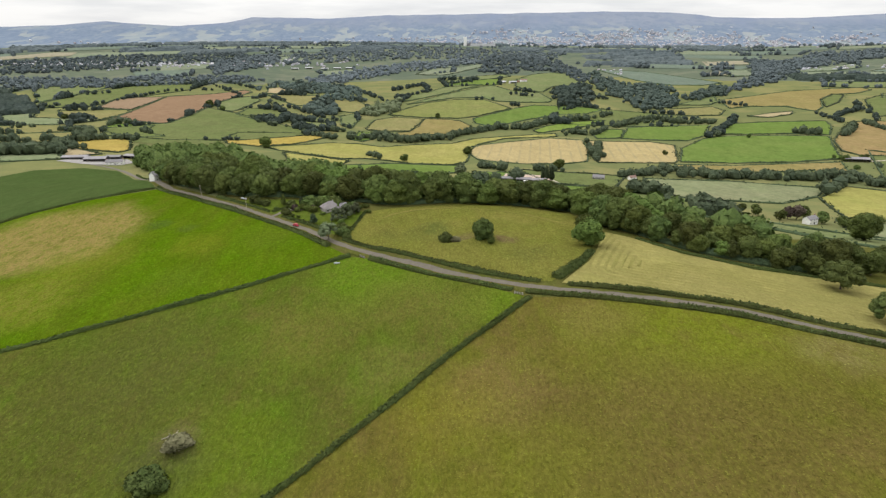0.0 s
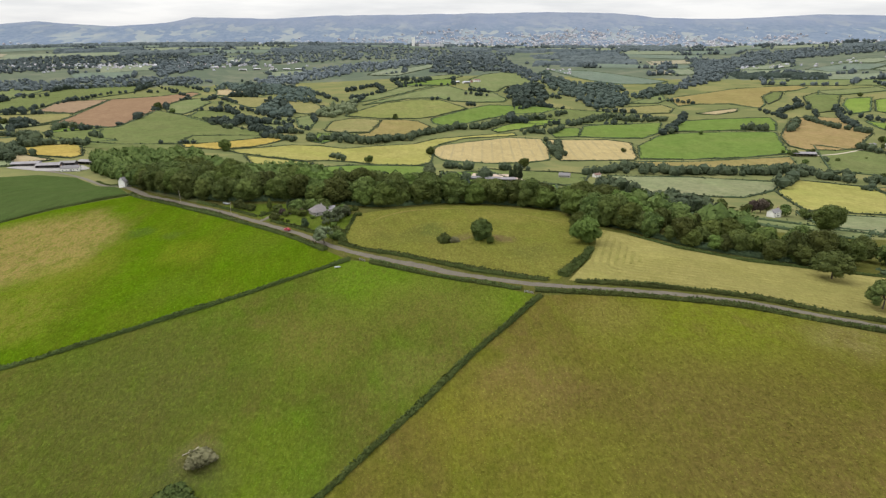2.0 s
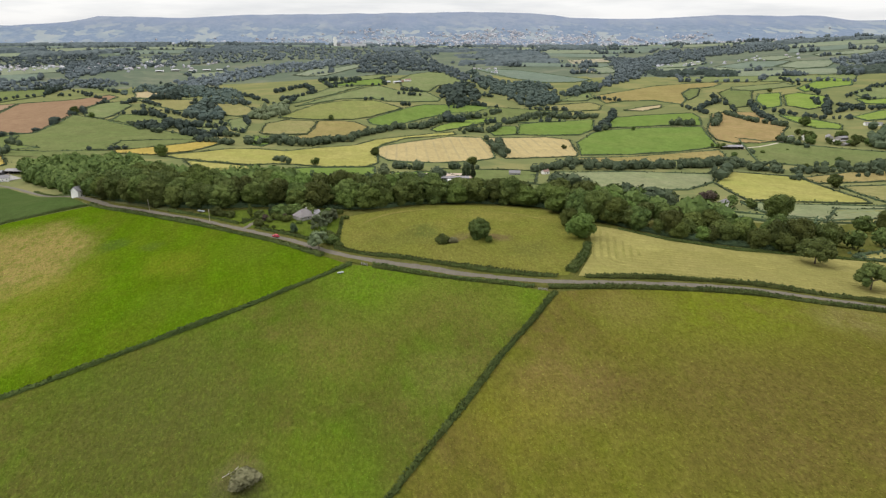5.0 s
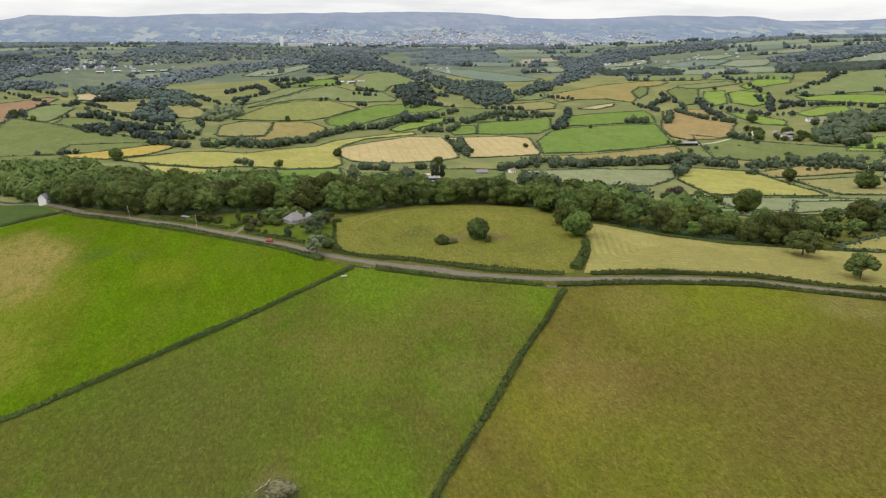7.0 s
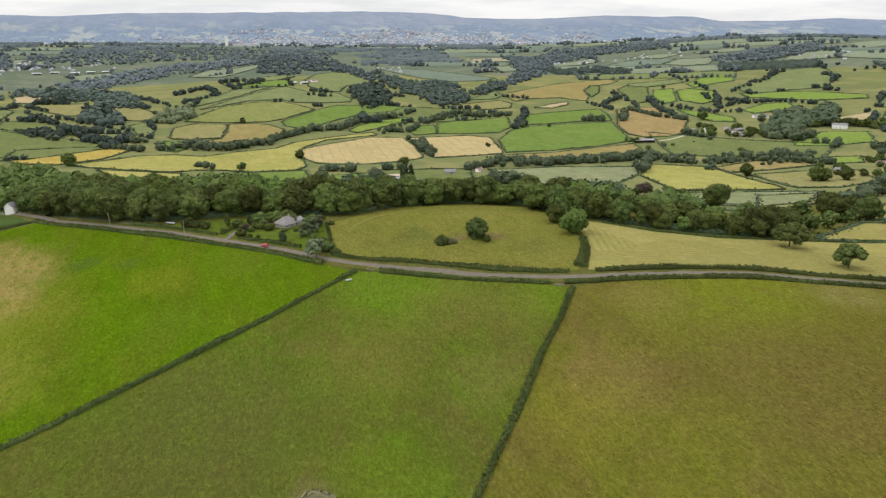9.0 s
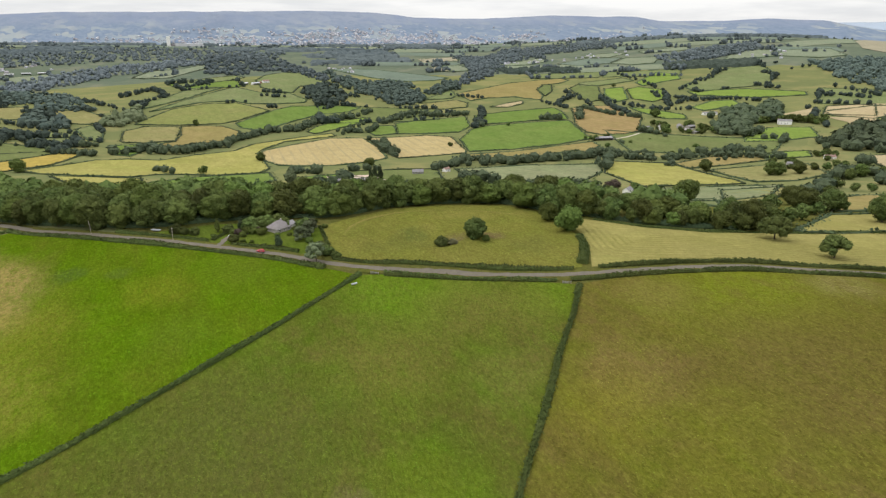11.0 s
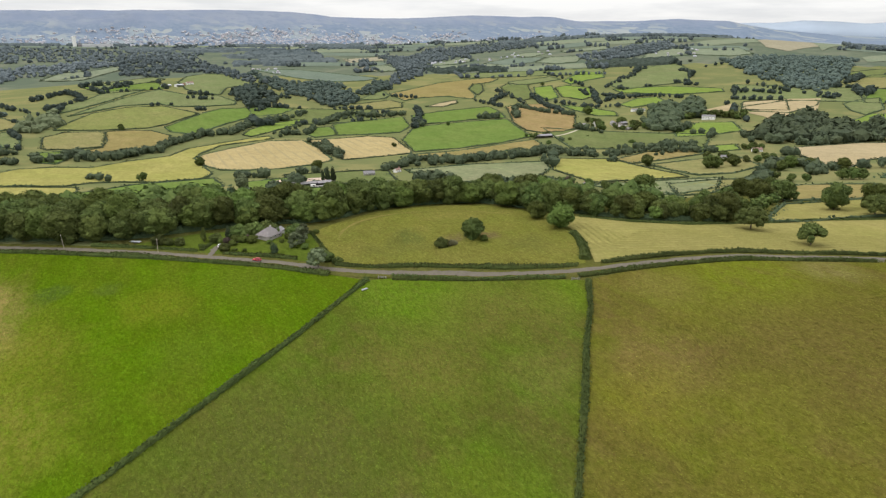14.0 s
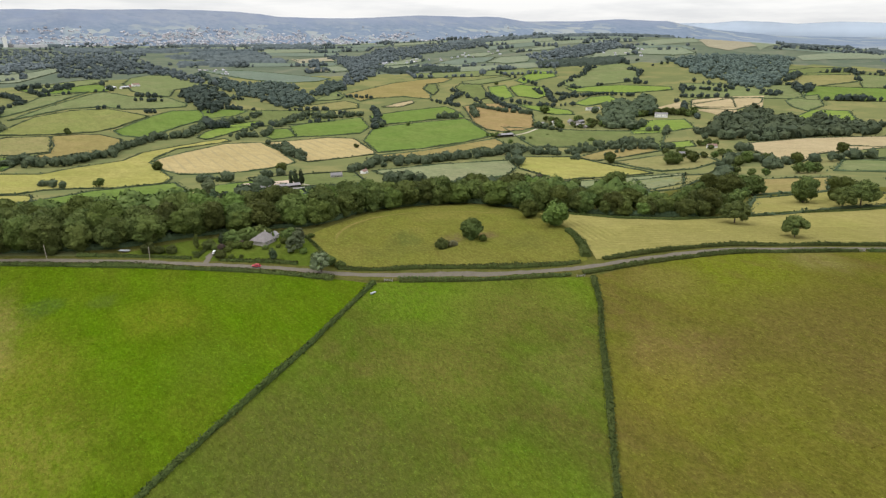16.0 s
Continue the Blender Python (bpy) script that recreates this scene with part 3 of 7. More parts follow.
def sides(line):
    d = np.gradient(line, axis=0)
    d /= np.linalg.norm(d, axis=1, keepdims=True) + 1e-9
    return np.stack([-d[:, 1], d[:, 0]], 1)


def strip(name, points, width, material, lift, label, category, step=4.0):
    line = smooth_line(points, step)
    nrm = sides(line)
    cols = 5
    rows = []
    for k in range(cols):
        o = (k / (cols - 1) - 0.5) * width
        wob = 0.0 if 0 < k < cols - 1 else 0.25
        q = line + nrm * (o + wob * rng.normal(size=(len(line), 1)))
        crown = 0.08 * (1 - (2 * k / (cols - 1) - 1) ** 2)
        rows.append(np.column_stack([q, rise(q[:, 0], q[:, 1]) + lift + crown]))
    v = np.concatenate(rows)
    n = len(line)
    f = [(k * n + i, (k + 1) * n + i, (k + 1) * n + i + 1, k * n + i + 1) for k in range(cols - 1) for i in range(n - 1)]
    f = [q[::-1] for q in f]
    return tagged(new(name, mesh_from(name, v, f, material, True)), label, category, "", "structure")


def leaf_quads(centres, normals, size, r, bend=0.25):
    """Small bent leaf sprays at the centres, facing about along the normals."""
    n = len(centres)
    nr = normals + r.normal(size=(n, 3)) * 0.55
    nr /= np.linalg.norm(nr, axis=1, keepdims=True)
    t = np.cross(nr, r.normal(size=(n, 3)))
    t /= np.linalg.norm(t, axis=1, keepdims=True) + 1e-9
    u = np.cross(nr, t)
    s = size * r.uniform(0.55, 1.35, (n, 1))
    a = r.uniform(0.6, 1.1, (n, 1))
    v = np.stack([centres - t * s, centres - u * s * a + nr * s * bend, centres + t * s * r.uniform(0.7, 1.2, (n, 1)), centres + u * s * a + nr * s * bend * r.uniform(-1, 1, (n, 1))], 1)
    return v.reshape(-1, 3), np.arange(4 * n).reshape(n, 4)


def ball(sub):
    bm = bmesh.new()
    bmesh.ops.create_icosphere(bm, subdivisions=sub, radius=1)
    v = np.array([x.co for x in bm.verts])
    f = np.array([[w.index for w in q.verts] for q in bm.faces])
    bm.free()
    return v, f


BALL1, BALL2 = ball(1), ball(2)


class Heap:
    """Collects vertices and faces of one mesh."""

    def __init__(self):
        self.v, self.f, self.n = [], [], 0

    def add(self, v, f):
        self.v.append(np.asarray(v, float))
        if isinstance(f, np.ndarray):
            self.f.append(f + self.n)
        else:
            self.f += [np.array([q]) + self.n for q in f]
        self.n += len(v)

    def mesh(self, name, material, smooth=False):
        return mesh_from(name, np.concatenate(self.v), self.f, material, smooth)


def tube(heap, a, b, ra, rb, k=6):
    a, b = np.array(a, float), np.array(b, float)
    d = (b - a) / (np.linalg.norm(b - a) + 1e-9)
    t = np.cross(d, (0.3, 0.9, 0.1))
    t /= np.linalg.norm(t)
    u = np.cross(d, t)
    ang = np.arange(k) * 2 * math.pi / k
    ring = np.cos(ang)[:, None] * t + np.sin(ang)[:, None] * u
    v = np.concatenate([a + ring * ra, b + ring * rb])
    heap.add(v, [(i, (i + 1) % k, k + (i + 1) % k, k + i) for i in range(k)] + [tuple(range(k, 2 * k))])


def crown_heap(r, height, radius, base, lobes, sprays, size, shape="round", core=BALL2):
    """The crown: leafy masses of differing size round the limbs, each covered in sprays."""
    heap = Heap()
    mid = (height + base) / 2
    half = (height - base) / 2
    cs = []
    for i in range(lobes):
        q = r.normal(size=3)
        q *= r.uniform(0.5, 0.72) / np.linalg.norm(q)
        k = 1.0
        if shape == "cone":
            k = 0.62 - 0.62 * q[2]
        if shape == "open":
            q[2] = abs(q[2]) * 1.7 - 0.55
            q *= r.uniform(1.0, 1.3)
            c = np.array((q[0] * radius, q[1] * radius, mid + q[2] * half))
            cs.append((c, radius * r.uniform(0.22, 0.36), r.uniform(0.75, 0.95)))
            continue
        if i == 0:
            lr = radius * (0.5 if shape == "cone" else 0.74)
            cs.append((np.array((0.0, 0.0, mid)), lr, half * 0.86 / lr))
            continue
        c = np.array((q[0] * radius * k, q[1] * radius * k, mid + q[2] * half * 1.05))
        lr = radius * r.uniform(0.26, 0.44) * (max(0.4, k) if shape == "cone" else 1)
        cs.append((c, lr, r.uniform(0.75, 1.0)))
    for j, (c, lr, sq) in enumerate(cs):
        v, f = core
        w = v * (1 + 0.22 * r.normal(size=(len(v), 1)).clip(-1.4, 1.4)) * lr * 0.82 * np.array((1, 1, sq))
        heap.add(w + c, f)
        n = int(sprays * (lr / radius) ** 2 * 6)
        d = r.normal(size=(n, 3))
        d /= np.linalg.norm(d, axis=1, keepdims=True)
        p = c + d * lr * np.array((1, 1, sq)) * r.uniform(0.88, 1.08, (n, 1))
        keep = np.ones(n, bool)
        for i, (c2, l2, s2) in enumerate(cs):
            if i != j:
                keep &= np.linalg.norm((p - c2) / np.array((1, 1, s2)), axis=1) > l2 * 0.8
        if keep.any():
            v, f = leaf_quads(p[keep], d[keep], size, r)
            heap.add(v, f)
    return heap, cs


def tree_kind(name, seed, height, radius, base, lobes, sprays, size, leaf, label, shape="round", core=BALL2, category="tree"):
    """One tree to be copied: a tapered trunk with limbs, and a crown."""
    r = np.random.default_rng(seed)
    heap, cs = crown_heap(r, height, radius, base, lobes, sprays, size, shape, core)
    wood = Heap()
    tr = max(0.12, height * 0.028)
    lean = r.normal(size=2) * 0.02 * height
    fork = np.array((lean[0], lean[1], base + (height - base) * 0.25))
    tube(wood, (0, 0, -0.8), (0, 0, 0.3), tr * 1.5, tr, 8)
    tube(wood, (0, 0, 0.3), fork, tr, tr * 0.7, 8)
    for c, lr, _ in cs[:7]:
        tube(wood, fork * r.uniform(0.75, 1.0), c, tr * 0.5, tr * 0.15, 5)
    e = thing(name, 0, 0, -500, 0, label, category)
    t = new("trunk", wood.mesh("trunk", BARK, True))
    t.parent = e
    k = new("crown", heap.mesh("crown", leaf))
    k.parent = e
    return e


def plant(kind, x, y, scale=1.0, turn=None, wide=1.0, label="", group="", sink=0.0):
    turn = rng.uniform(0, 360) if turn is None else turn
    ob = copy_thing(kind, pose(x, y, high(x, y) - sink, 0, 0, turn) @ Matrix.Diagonal((scale * wide, scale * wide, scale, 1)))
    return tagged(ob, label, "", group)


def hedge(points, height, width, label, dense=26.0, step=1.2, leaf=None, spray=0.34, closed=False, category="hedge", gaps=0.0):
    """A hedge: an uneven leafy bank along a line, covered in sprays."""
    pts = list(points) + ([points[0]] if closed else [])
    line = resample(pts, step)
    nrm = sides(line)
    n = len(line)
    s = np.arange(n)
    tall = height * (0.85 + 0.28 * np.sin(s * step * 0.11 + line[0, 0]) * np.sin(s * step * 0.047 + 1) + 0.09 * rng.normal(size=n))
    wide = width * (0.9 + 0.2 * np.sin(s * step * 0.083 + 2) + 0.1 * rng.normal(size=n))
    prof = ((-0.5, -0.3), (-0.52, 0.45), (-0.28, 0.93), (0.2, 1.0), (0.5, 0.5), (0.5, -0.3))
    z0 = rise(line[:, 0], line[:, 1])
    rows = []
    for a, b in prof:
        q = line + nrm * (a * wide)[:, None]
        rows.append(np.column_stack([q, z0 + b * tall * (1 + 0.08 * rng.normal(size=n)) * 0.92]))
    o = np.array((line[0, 0], line[0, 1], z0[0]))
    v = np.concatenate(rows) - o
    m = len(prof)
    f = [(k * n + i, (k + 1) * n + i, (k + 1) * n + i + 1, k * n + i + 1) for k in range(m - 1) for i in range(n - 1)]
    f += [tuple(k * n for k in range(m))[::-1], tuple(k * n + n - 1 for k in range(m))]
    ends = f[-2:]
    heap = Heap()
    heap.add(v, np.array(f[:-2]))
    heap.add(np.zeros((0, 3)), [])
    for e in ends:
        heap.f.append(np.array([e]))
    ob = new("hedge", heap.mesh("hedge", leaf or HEDGE))
    ob.location = o
    count = int(dense * step * n)
    if count:
        i = rng.integers(0, n, count)
        a = rng.uniform(-0.55, 0.55, count)
        b = np.where(np.abs(a) > 0.35, rng.uniform(0.1, 0.95, count), rng.uniform(0.85, 1.08, count))
        q = line[i] + nrm[i] * (a * wide[i])[:, None] + rng.normal(size=(count, 2)) * step * 0.3
        p = np.column_stack([q, z0[i] + b * tall[i]]) - o
        nn = np.column_stack([nrm[i] * (a * 1.6)[:, None], 0.3 + (b > 0.8) * 0.8])
        w, g = leaf_quads(p, nn, spray, rng)
        foliage = new("foliage", mesh_from("foliage", w, g, leaf or HEDGE))
        foliage.parent = ob
    return tagged(ob, label, category)


# ---- ground ----
N = 330
u = np.linspace(-1, 1, N)
gx = 150 * np.sinh(4.24 * u)
gy = 300 + gx
X, Y = np.meshgrid(gx, gy)
Z = rise(X, Y) - 1.2 * np.exp(-(np.hypot(X - 14, Y - 346) / 58) ** 6)
gi = np.arange(N * N).reshape(N, N)
quads = np.stack([gi[:-1, :-1], gi[:-1, 1:], gi[1:, 1:], gi[1:, :-1]], -1).reshape(-1, 4)
land = mesh_from("ground", np.column_stack([X.ravel(), Y.ravel(), Z.ravel()]), quads, LAND, True)
land.materials.append(PASTURE["verge"])
land.materials.append(LAND_HAZED)
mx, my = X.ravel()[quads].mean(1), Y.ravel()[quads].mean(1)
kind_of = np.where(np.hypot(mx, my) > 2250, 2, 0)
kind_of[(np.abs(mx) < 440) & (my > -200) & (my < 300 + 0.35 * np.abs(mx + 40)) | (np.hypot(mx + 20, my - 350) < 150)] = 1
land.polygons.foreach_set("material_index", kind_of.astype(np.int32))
tagged(new("ground", land), "rolling green farmland reaching to distant hills", "ground", "", "structure")

# far hills: a long skyline of moorland ridges (bearing in degrees, crest height)
CREST = [(-75, 150), (-45, 140), (-32, 138), (-28.5, 147), (-25, 171), (-22.5, 159), (-20, 144), (-16.3, 168), (-14.4, 203), (-8.2, 195), (-3.5, 217), (7.6, 231), (14.3, 236), (18, 233),
         (21, 217), (22.4, 194), (28.5, 190), (33, 207), (40.5, 199), (42.5, 171), (47, 170), (50, 184), (54, 168), (57, 120), (62, 80), (70, 70), (90, 60)]
az = np.radians(np.linspace(-75, 90, 420))
crest = np.interp(np.degrees(az), [c[0] for c in CREST], [c[1] for c in CREST])
rads = np.array([3950, 4050, 4150, 4260, 4380, 4490, 4590, 4670, 4730, 4790, 4860])
ups = np.array([0.0, 0.10, 0.20, 0.33, 0.46, 0.62, 0.78, 0.92, 1.0, 0.97, 0.8])
hv = []
for k, (rad, up) in enumerate(zip(rads, ups)):
    for a, c in zip(az, crest):
        x, y = -90 + rad * math.sin(a), 20 + rad * math.cos(a)
        lump = 1 + (0.22 * noise.noise((a * 14, k * 0.5, 3)) + 0.16 * noise.noise((a * 40, k * 0.9, 1))) * (1 if up < 0.9 else 0.12)
        z0 = 18 if k else -60
        hv.append((x, y, z0 + (c - 18) * up * (lump if k else 0)))
M = len(az)
hf = [(k * M + i, k * M + i + 1, (k + 1) * M + i + 1, (k + 1) * M + i) for k in range(len(rads) - 1) for i in range(M - 1)]
tagged(new("backdrop_hills", mesh_from("backdrop_hills", hv, hf, HILL, True)), "moorland ridge along the horizon, blue haze painted into its colour", "hills", "", "structure")

# mountains behind the ridge, their thicker haze painted as pale blue
pale = np.radians(np.linspace(50, 82, 120))
rim = np.interp(np.degrees(pale), [50, 54, 57.5, 59, 61, 63, 66, 69, 73, 82], [150, 158, 160, 172, 166, 152, 164, 154, 160, 150]) + np.array([2.5 * noise.noise((a * 60, 1.0, 2.0)) for a in pale])
pv = [(-90 + rad * math.sin(a), 20 + rad * math.cos(a), z) for rad, up in ((4830, 0.0), (4850, 0.55), (4868, 1.0), (4880, 0.9)) for a, c in zip(pale, rim) for z in [-20 + (c + 20) * up]]
pf = [(k * 120 + i, k * 120 + i + 1, (k + 1) * 120 + i + 1, (k + 1) * 120 + i) for k in range(3) for i in range(119)]
tagged(new("backdrop_mountains", mesh_from("backdrop_mountains", pv, pf, HAZED_MOUNTAIN, True)), "mountains far behind the moorland, painted pale blue as haze", "hills", "", "structure")

# ---- road, lane, near fields ----
ROAD = [(-222, 500), (-194, 458), (-158, 426), (-125, 399), (-99, 376), (-76, 356), (-57, 336), (-38, 321), (-3, 297), (17, 285), (36, 274), (60, 264), (88, 253), (118, 241), (145, 226), (192, 203), (260, 168), (400, 100), (560, 40)]
strip("road", ROAD, 3.5, TARMAC, 0.22, "narrow worn tarmac country road between hedges", "road", 3.0)
strip("verge", ROAD, 10.8, PASTURE["verge"], 0.12, "rough grass verge along the country road", "verge", 3.0)
strip("lane", [(-194, 458), (-222, 500), (-305, 640), (-361, 704), (-430, 745)], 4.5, TARMAC, 0.3, "narrow lane up to the farm", "road", 6.0)
NEAR = 0.1
drape("field", [(-59, 330), (-76, 350), (-99, 370), (-125, 393), (-158, 420), (-194, 452), (-203, 459), (-249, 446), (-277, 431), (-292, 414), (-420, 330), (-420, 160), (-300, 178), (-180, 242), (-153, 257), (-121, 275), (-88, 293.5), (-48, 318)],
      PASTURE["left_near"], NEAR, 8, "bright lush green field with a dry tan patch", "field")
drape("field", [(-48, 318), (-88, 293.5), (-121, 275), (-153, 257), (-180, 242), (-300, 178), (-330, 40), (-150, 60), (-89, 137), (-46, 179), (-30.5, 194), (-14, 210), (2.5, 227), (21, 244), (36, 263), (17, 279), (-3, 291), (-38, 314)],
      PASTURE["mid_near"], NEAR, 8, "dull green meadow with brown seeding patches", "field")
drape("field", [(36, 263), (21, 244), (2.5, 227), (-14, 210), (-30.5, 194), (-46, 179), (-89, 137), (-150, 60), (300, 20), (330, 120), (258, 162), (190, 197), (143, 219), (116, 235), (86, 247), (58, 258)],
      PASTURE["right_near"], NEAR, 8, "olive-brown seeding grass field", "field")
drape("field", [(-54, 342), (-38, 328), (-3, 303), (17, 291), (36, 280), (49, 276), (66, 298), (74, 314), (87, 365), (79, 400), (43, 417), (8, 415), (-29, 397), (-46, 388)],
      PASTURE["mound"], NEAR, 3, "olive turf field over an old earthwork mound", "field")
drape("field", [(53, 274), (70, 298), (77, 314), (90, 350), (101, 340), (120, 314), (148, 294), (205, 282), (253, 276), (321, 244), (430, 200), (400, 108), (262, 174), (195, 209), (147, 233), (120, 247), (90, 259), (62, 270)],
      PASTURE["hay"], NEAR, 6, "pale mown hay field with swath lines", "field")
drape("field", [(-296, 416), (-279, 434), (-251, 450), (-207, 464), (-226, 498), (-309, 638), (-340, 680), (-384, 697), (-425, 675), (-440, 600), (-420, 470)],
      PASTURE["dark_near"], NEAR, 10, "dark green crop field beside the lane", "field")
drape("garden", [(-104, 386), (-88, 372), (-66, 352), (-55, 345), (-48, 386), (-60, 402), (-100, 415), (-135, 416), (-128, 406)], PASTURE["lawn"], 0.14, 4, "bright green garden lawn round a bungalow", "garden")


def swaths(edge, first, gap, count, width, material, label):
    """Mown rows lying side by side along the edge of a field, as low ridges."""
    heap = Heap()
    base = smooth_line(edge, 3.0)
    nrm = sides(base)
    for k in range(count):
        d = first + gap * k
        short = 2 * k
        line = (base + nrm * d)[short:len(base) - short]
        bent = sides(line)
        # leave out the places where an inner row would fold back on itself
        keep = np.array([np.min(np.hypot(*(base - p).T)) > d * 0.94 for p in line])
        line, bent = line[keep], bent[keep]
        n = len(line)
        if n < 4:
            continue
        w = width * (1 + 0.2 * rng.normal(size=(n, 1)))
        rows = []
        for a, up in ((-0.5, 0.0), (-0.2, 0.2), (0.2, 0.22), (0.5, 0.0)):
            q = line + bent * (a * w)
            rows.append(np.column_stack([q, rise(q[:, 0], q[:, 1]) + NEAR + 0.02 + up * rng.uniform(0.6, 1.2, n)]))
        idx = np.arange(n - 1)
        near = np.linalg.norm(line[1:] - line[:-1], axis=1) < 9
        f = np.concatenate([np.stack([j * n + idx, j * n + idx + 1, (j + 1) * n + idx + 1, (j + 1) * n + idx], 1)[near] for j in range(3)])
        heap.add(np.concatenate(rows), f)
    return tagged(new("hay_swaths", heap.mesh("hay_swaths", material, True)), label, "hay", "", "stuff")


swaths([(92, 346), (84, 330), (77, 314), (71, 300), (67.5, 290), (69, 281), (76, 273.5), (90, 265.5), (120, 250.5), (147, 236.5), (195, 212.5), (262, 177.5), (340, 141)], 1.0, 3.6, 11, 1.6, PASTURE["hay_row"], "pale and green rows of mown hay in the field")


def shifted(points, d):
    line = smooth_line(points, 3.0)
    return line + sides(line) * d


def between(line, x0, x1):
    return [tuple(p) for p in line if x0 <= p[0] <= x1]


north, south = shifted(ROAD, 5.6), shifted(ROAD, -5.4)
RB = "low dark hedge along the country road"
hedge(between(north, -54, 46), 2.0, 2.9, RB, 30)
hedge(between(north, 54, 420), 2.0, 3.0, RB, 26)
hedge(between(north, -150, -106), 1.6, 2.2, RB, 28)
hedge(between(north, -97, -66), 1.6, 2.2, RB, 28)
hedge(between(south, -205, -60), 2.0, 3.0, RB, 28)
hedge(between(south, -38, 31), 1.9, 2.8, RB, 28)
hedge(between(south, 35.5, 177), 1.9, 2.9, RB, 28)
hedge(between(south, 182, 420), 1.5, 2.2, RB, 20)
hedge([(-48, 318), (-88, 293.5), (-121, 275), (-153, 256.6), (-167, 248.5), (-181, 241), (-240, 209), (-300, 177)], 1.6, 2.0, "clipped dark field hedge between two pastures", 34)
hedge([(37, 262), (21, 244), (2.5, 227), (-14, 210), (-30.5, 194), (-46, 179), (-70, 157), (-89, 137)], 1.6, 2.3, "overgrown grey-green field hedge", 44)
hedge([(51, 279), (60, 289), (67, 299), (74, 312)], 2.4, 4.5, "thick bramble hedge round the mound field", 60)
hedge([(-294, 414), (-278, 432), (-250, 448), (-206, 461)], 1.5, 2.2, "dark field hedge beside the crop", 26)
hedge([(104, 338), (120, 313), (148, 294), (180, 287), (205, 282), (253, 276), (321, 244), (430, 200)], 1.3, 1.9, "low field hedge along the mown hay", 22)
hedge([(-222, 508), (-262, 575), (-305, 646)], 1.4, 2.0, "low hedge along the farm lane", 16)

# ---- trees ----
BROAD = [tree_kind("tree", 10 + i, 15.5 + 1.5 * (i % 3), 7.6 + 0.5 * (i % 4), -0.4, 24 + i % 4, 250, 0.40, (LEAF, LEAF, LEAF_OLIVE, LEAF_LIGHT)[i % 4], "broadleaved tree in full dark green leaf") for i in range(8)]
MEDIUM = [tree_kind("tree", 40 + i, 10 + i % 3, 5.6 + 0.5 * (i % 3), 0.4, 8, 50, 0.85, LEAF if i % 3 else LEAF_DARK, "rounded dark green hedgerow tree", core=BALL1) for i in range(6)]
OAK = tree_kind("oak_tree", 71, 13.4, 7.6, 2.4, 36, 200, 0.38, LEAF, "spreading oak with a bare trunk in mown hay", "open")
ROUND = tree_kind("tree", 72, 13.5, 7.2, -0.6, 14, 150, 0.5, LEAF_LIGHT, "dense rounded light green tree by the hedge")
HOLLY = tree_kind("tree", 83, 10.4, 5.8, -3.2, 22, 220, 0.36, HEDGE, "dense dark evergreen tree on the mound")
SCRUB = tree_kind("bush", 74, 5.0, 4.0, -0.8, 9, 130, 0.34, LEAF, "scrubby green-brown thorn bush", category="bush")
DARK_BUSH = tree_kind("bush", 84, 5.0, 3.9, -0.8, 14, 160, 0.30, HEDGE, "large dark bush in rough grass", category="bush")
SHRUB = tree_kind("bush", 75, 2.9, 2.3, -0.5, 6, 80, 0.28, LEAF_LIGHT, "rounded light green garden shrub", category="bush")
ASH = tree_kind("tree", 86, 11.5, 4.6, 0.0, 22, 150, 0.36, LEAF_GREY, "grey-green garden tree beside the bungalow", "open")
SPIRE = tree_kind("conifer_tree", 87, 12, 3.6, -0.2, 16, 150, 0.36, LEAF_LIGHT, "pointed light green garden conifer", "cone")
GREY = tree_kind("tree", 76, 12, 5.0, 0.8, 9, 70, 0.7, LEAF_GREY, "grey-green rounded willow tree")
CONIFER = tree_kind("conifer_tree", 77, 14, 5.4, 0.4, 15, 130, 0.55, LEAF_DARK, "dark green pointed conifer tree", "cone")
COPPER = tree_kind("tree", 78, 12, 5.4, 1.0, 9, 70, 0.7, LEAF_PURPLE, "copper-leaved tree beside a house")
THIN = tree_kind("tree", 79, 8.4, 4.4, 1.6, 20, 90, 0.26, LEAF_GREY, "open grey-green roadside tree", "open", BALL1)
BRAMBLE = tree_kind("bush", 80, 4.8, 4.2, -0.8, 9, 110, 0.34, LEAF_BROWN, "grey-brown leafless thorn bush", category="bush")
KINDS = [BRAMBLE, DARK_BUSH, ASH, SPIRE] + BROAD + MEDIUM + [OAK, ROUND, HOLLY, SCRUB, SHRUB, GREY, CONIFER, COPPER, THIN]

plant(HOLLY, 21, 332, 1.08, 20)
plant(SHRUB, 25, 327, 1.1, 40, 1, "small green bush beside the evergreen")
plant(SCRUB, 2, 331, 1.05, 10, 1, "brown-green scrub bush in the hollow")
plant(BRAMBLE, 7, 329.5, 0.7, 80, 1, "brown-green scrub bush in the hollow")
plant(ROUND, 75, 323, 1.15, 30)
plant(BROAD[3], 78, 347, 0.7, 10, 0.95)
plant(OAK, 174, 236, 0.98, 0)
plant(OAK, 177, 273, 1.08, 130, 1.1)
plant(OAK, 304, 264, 1.2, 60)
plant(OAK, 318, 258, 1.5, 200, 1, "large oak beside a field hedge")
plant(BROAD[4], 306, 292, 1.3)
plant(BROAD[3], 335, 278, 1.2)
for x, y, k in ((176, 301, 1.05), (186, 297, 1.0), (197, 300, 0.9), (184, 312, 1.1), (210, 303, 0.7)):
    plant(BROAD[int(x) % 8], x, y, k, None, 1.0, "large dark tree at the end of the wood", "trees of the wood")
plant(THIN, -62, 341, 1.25)
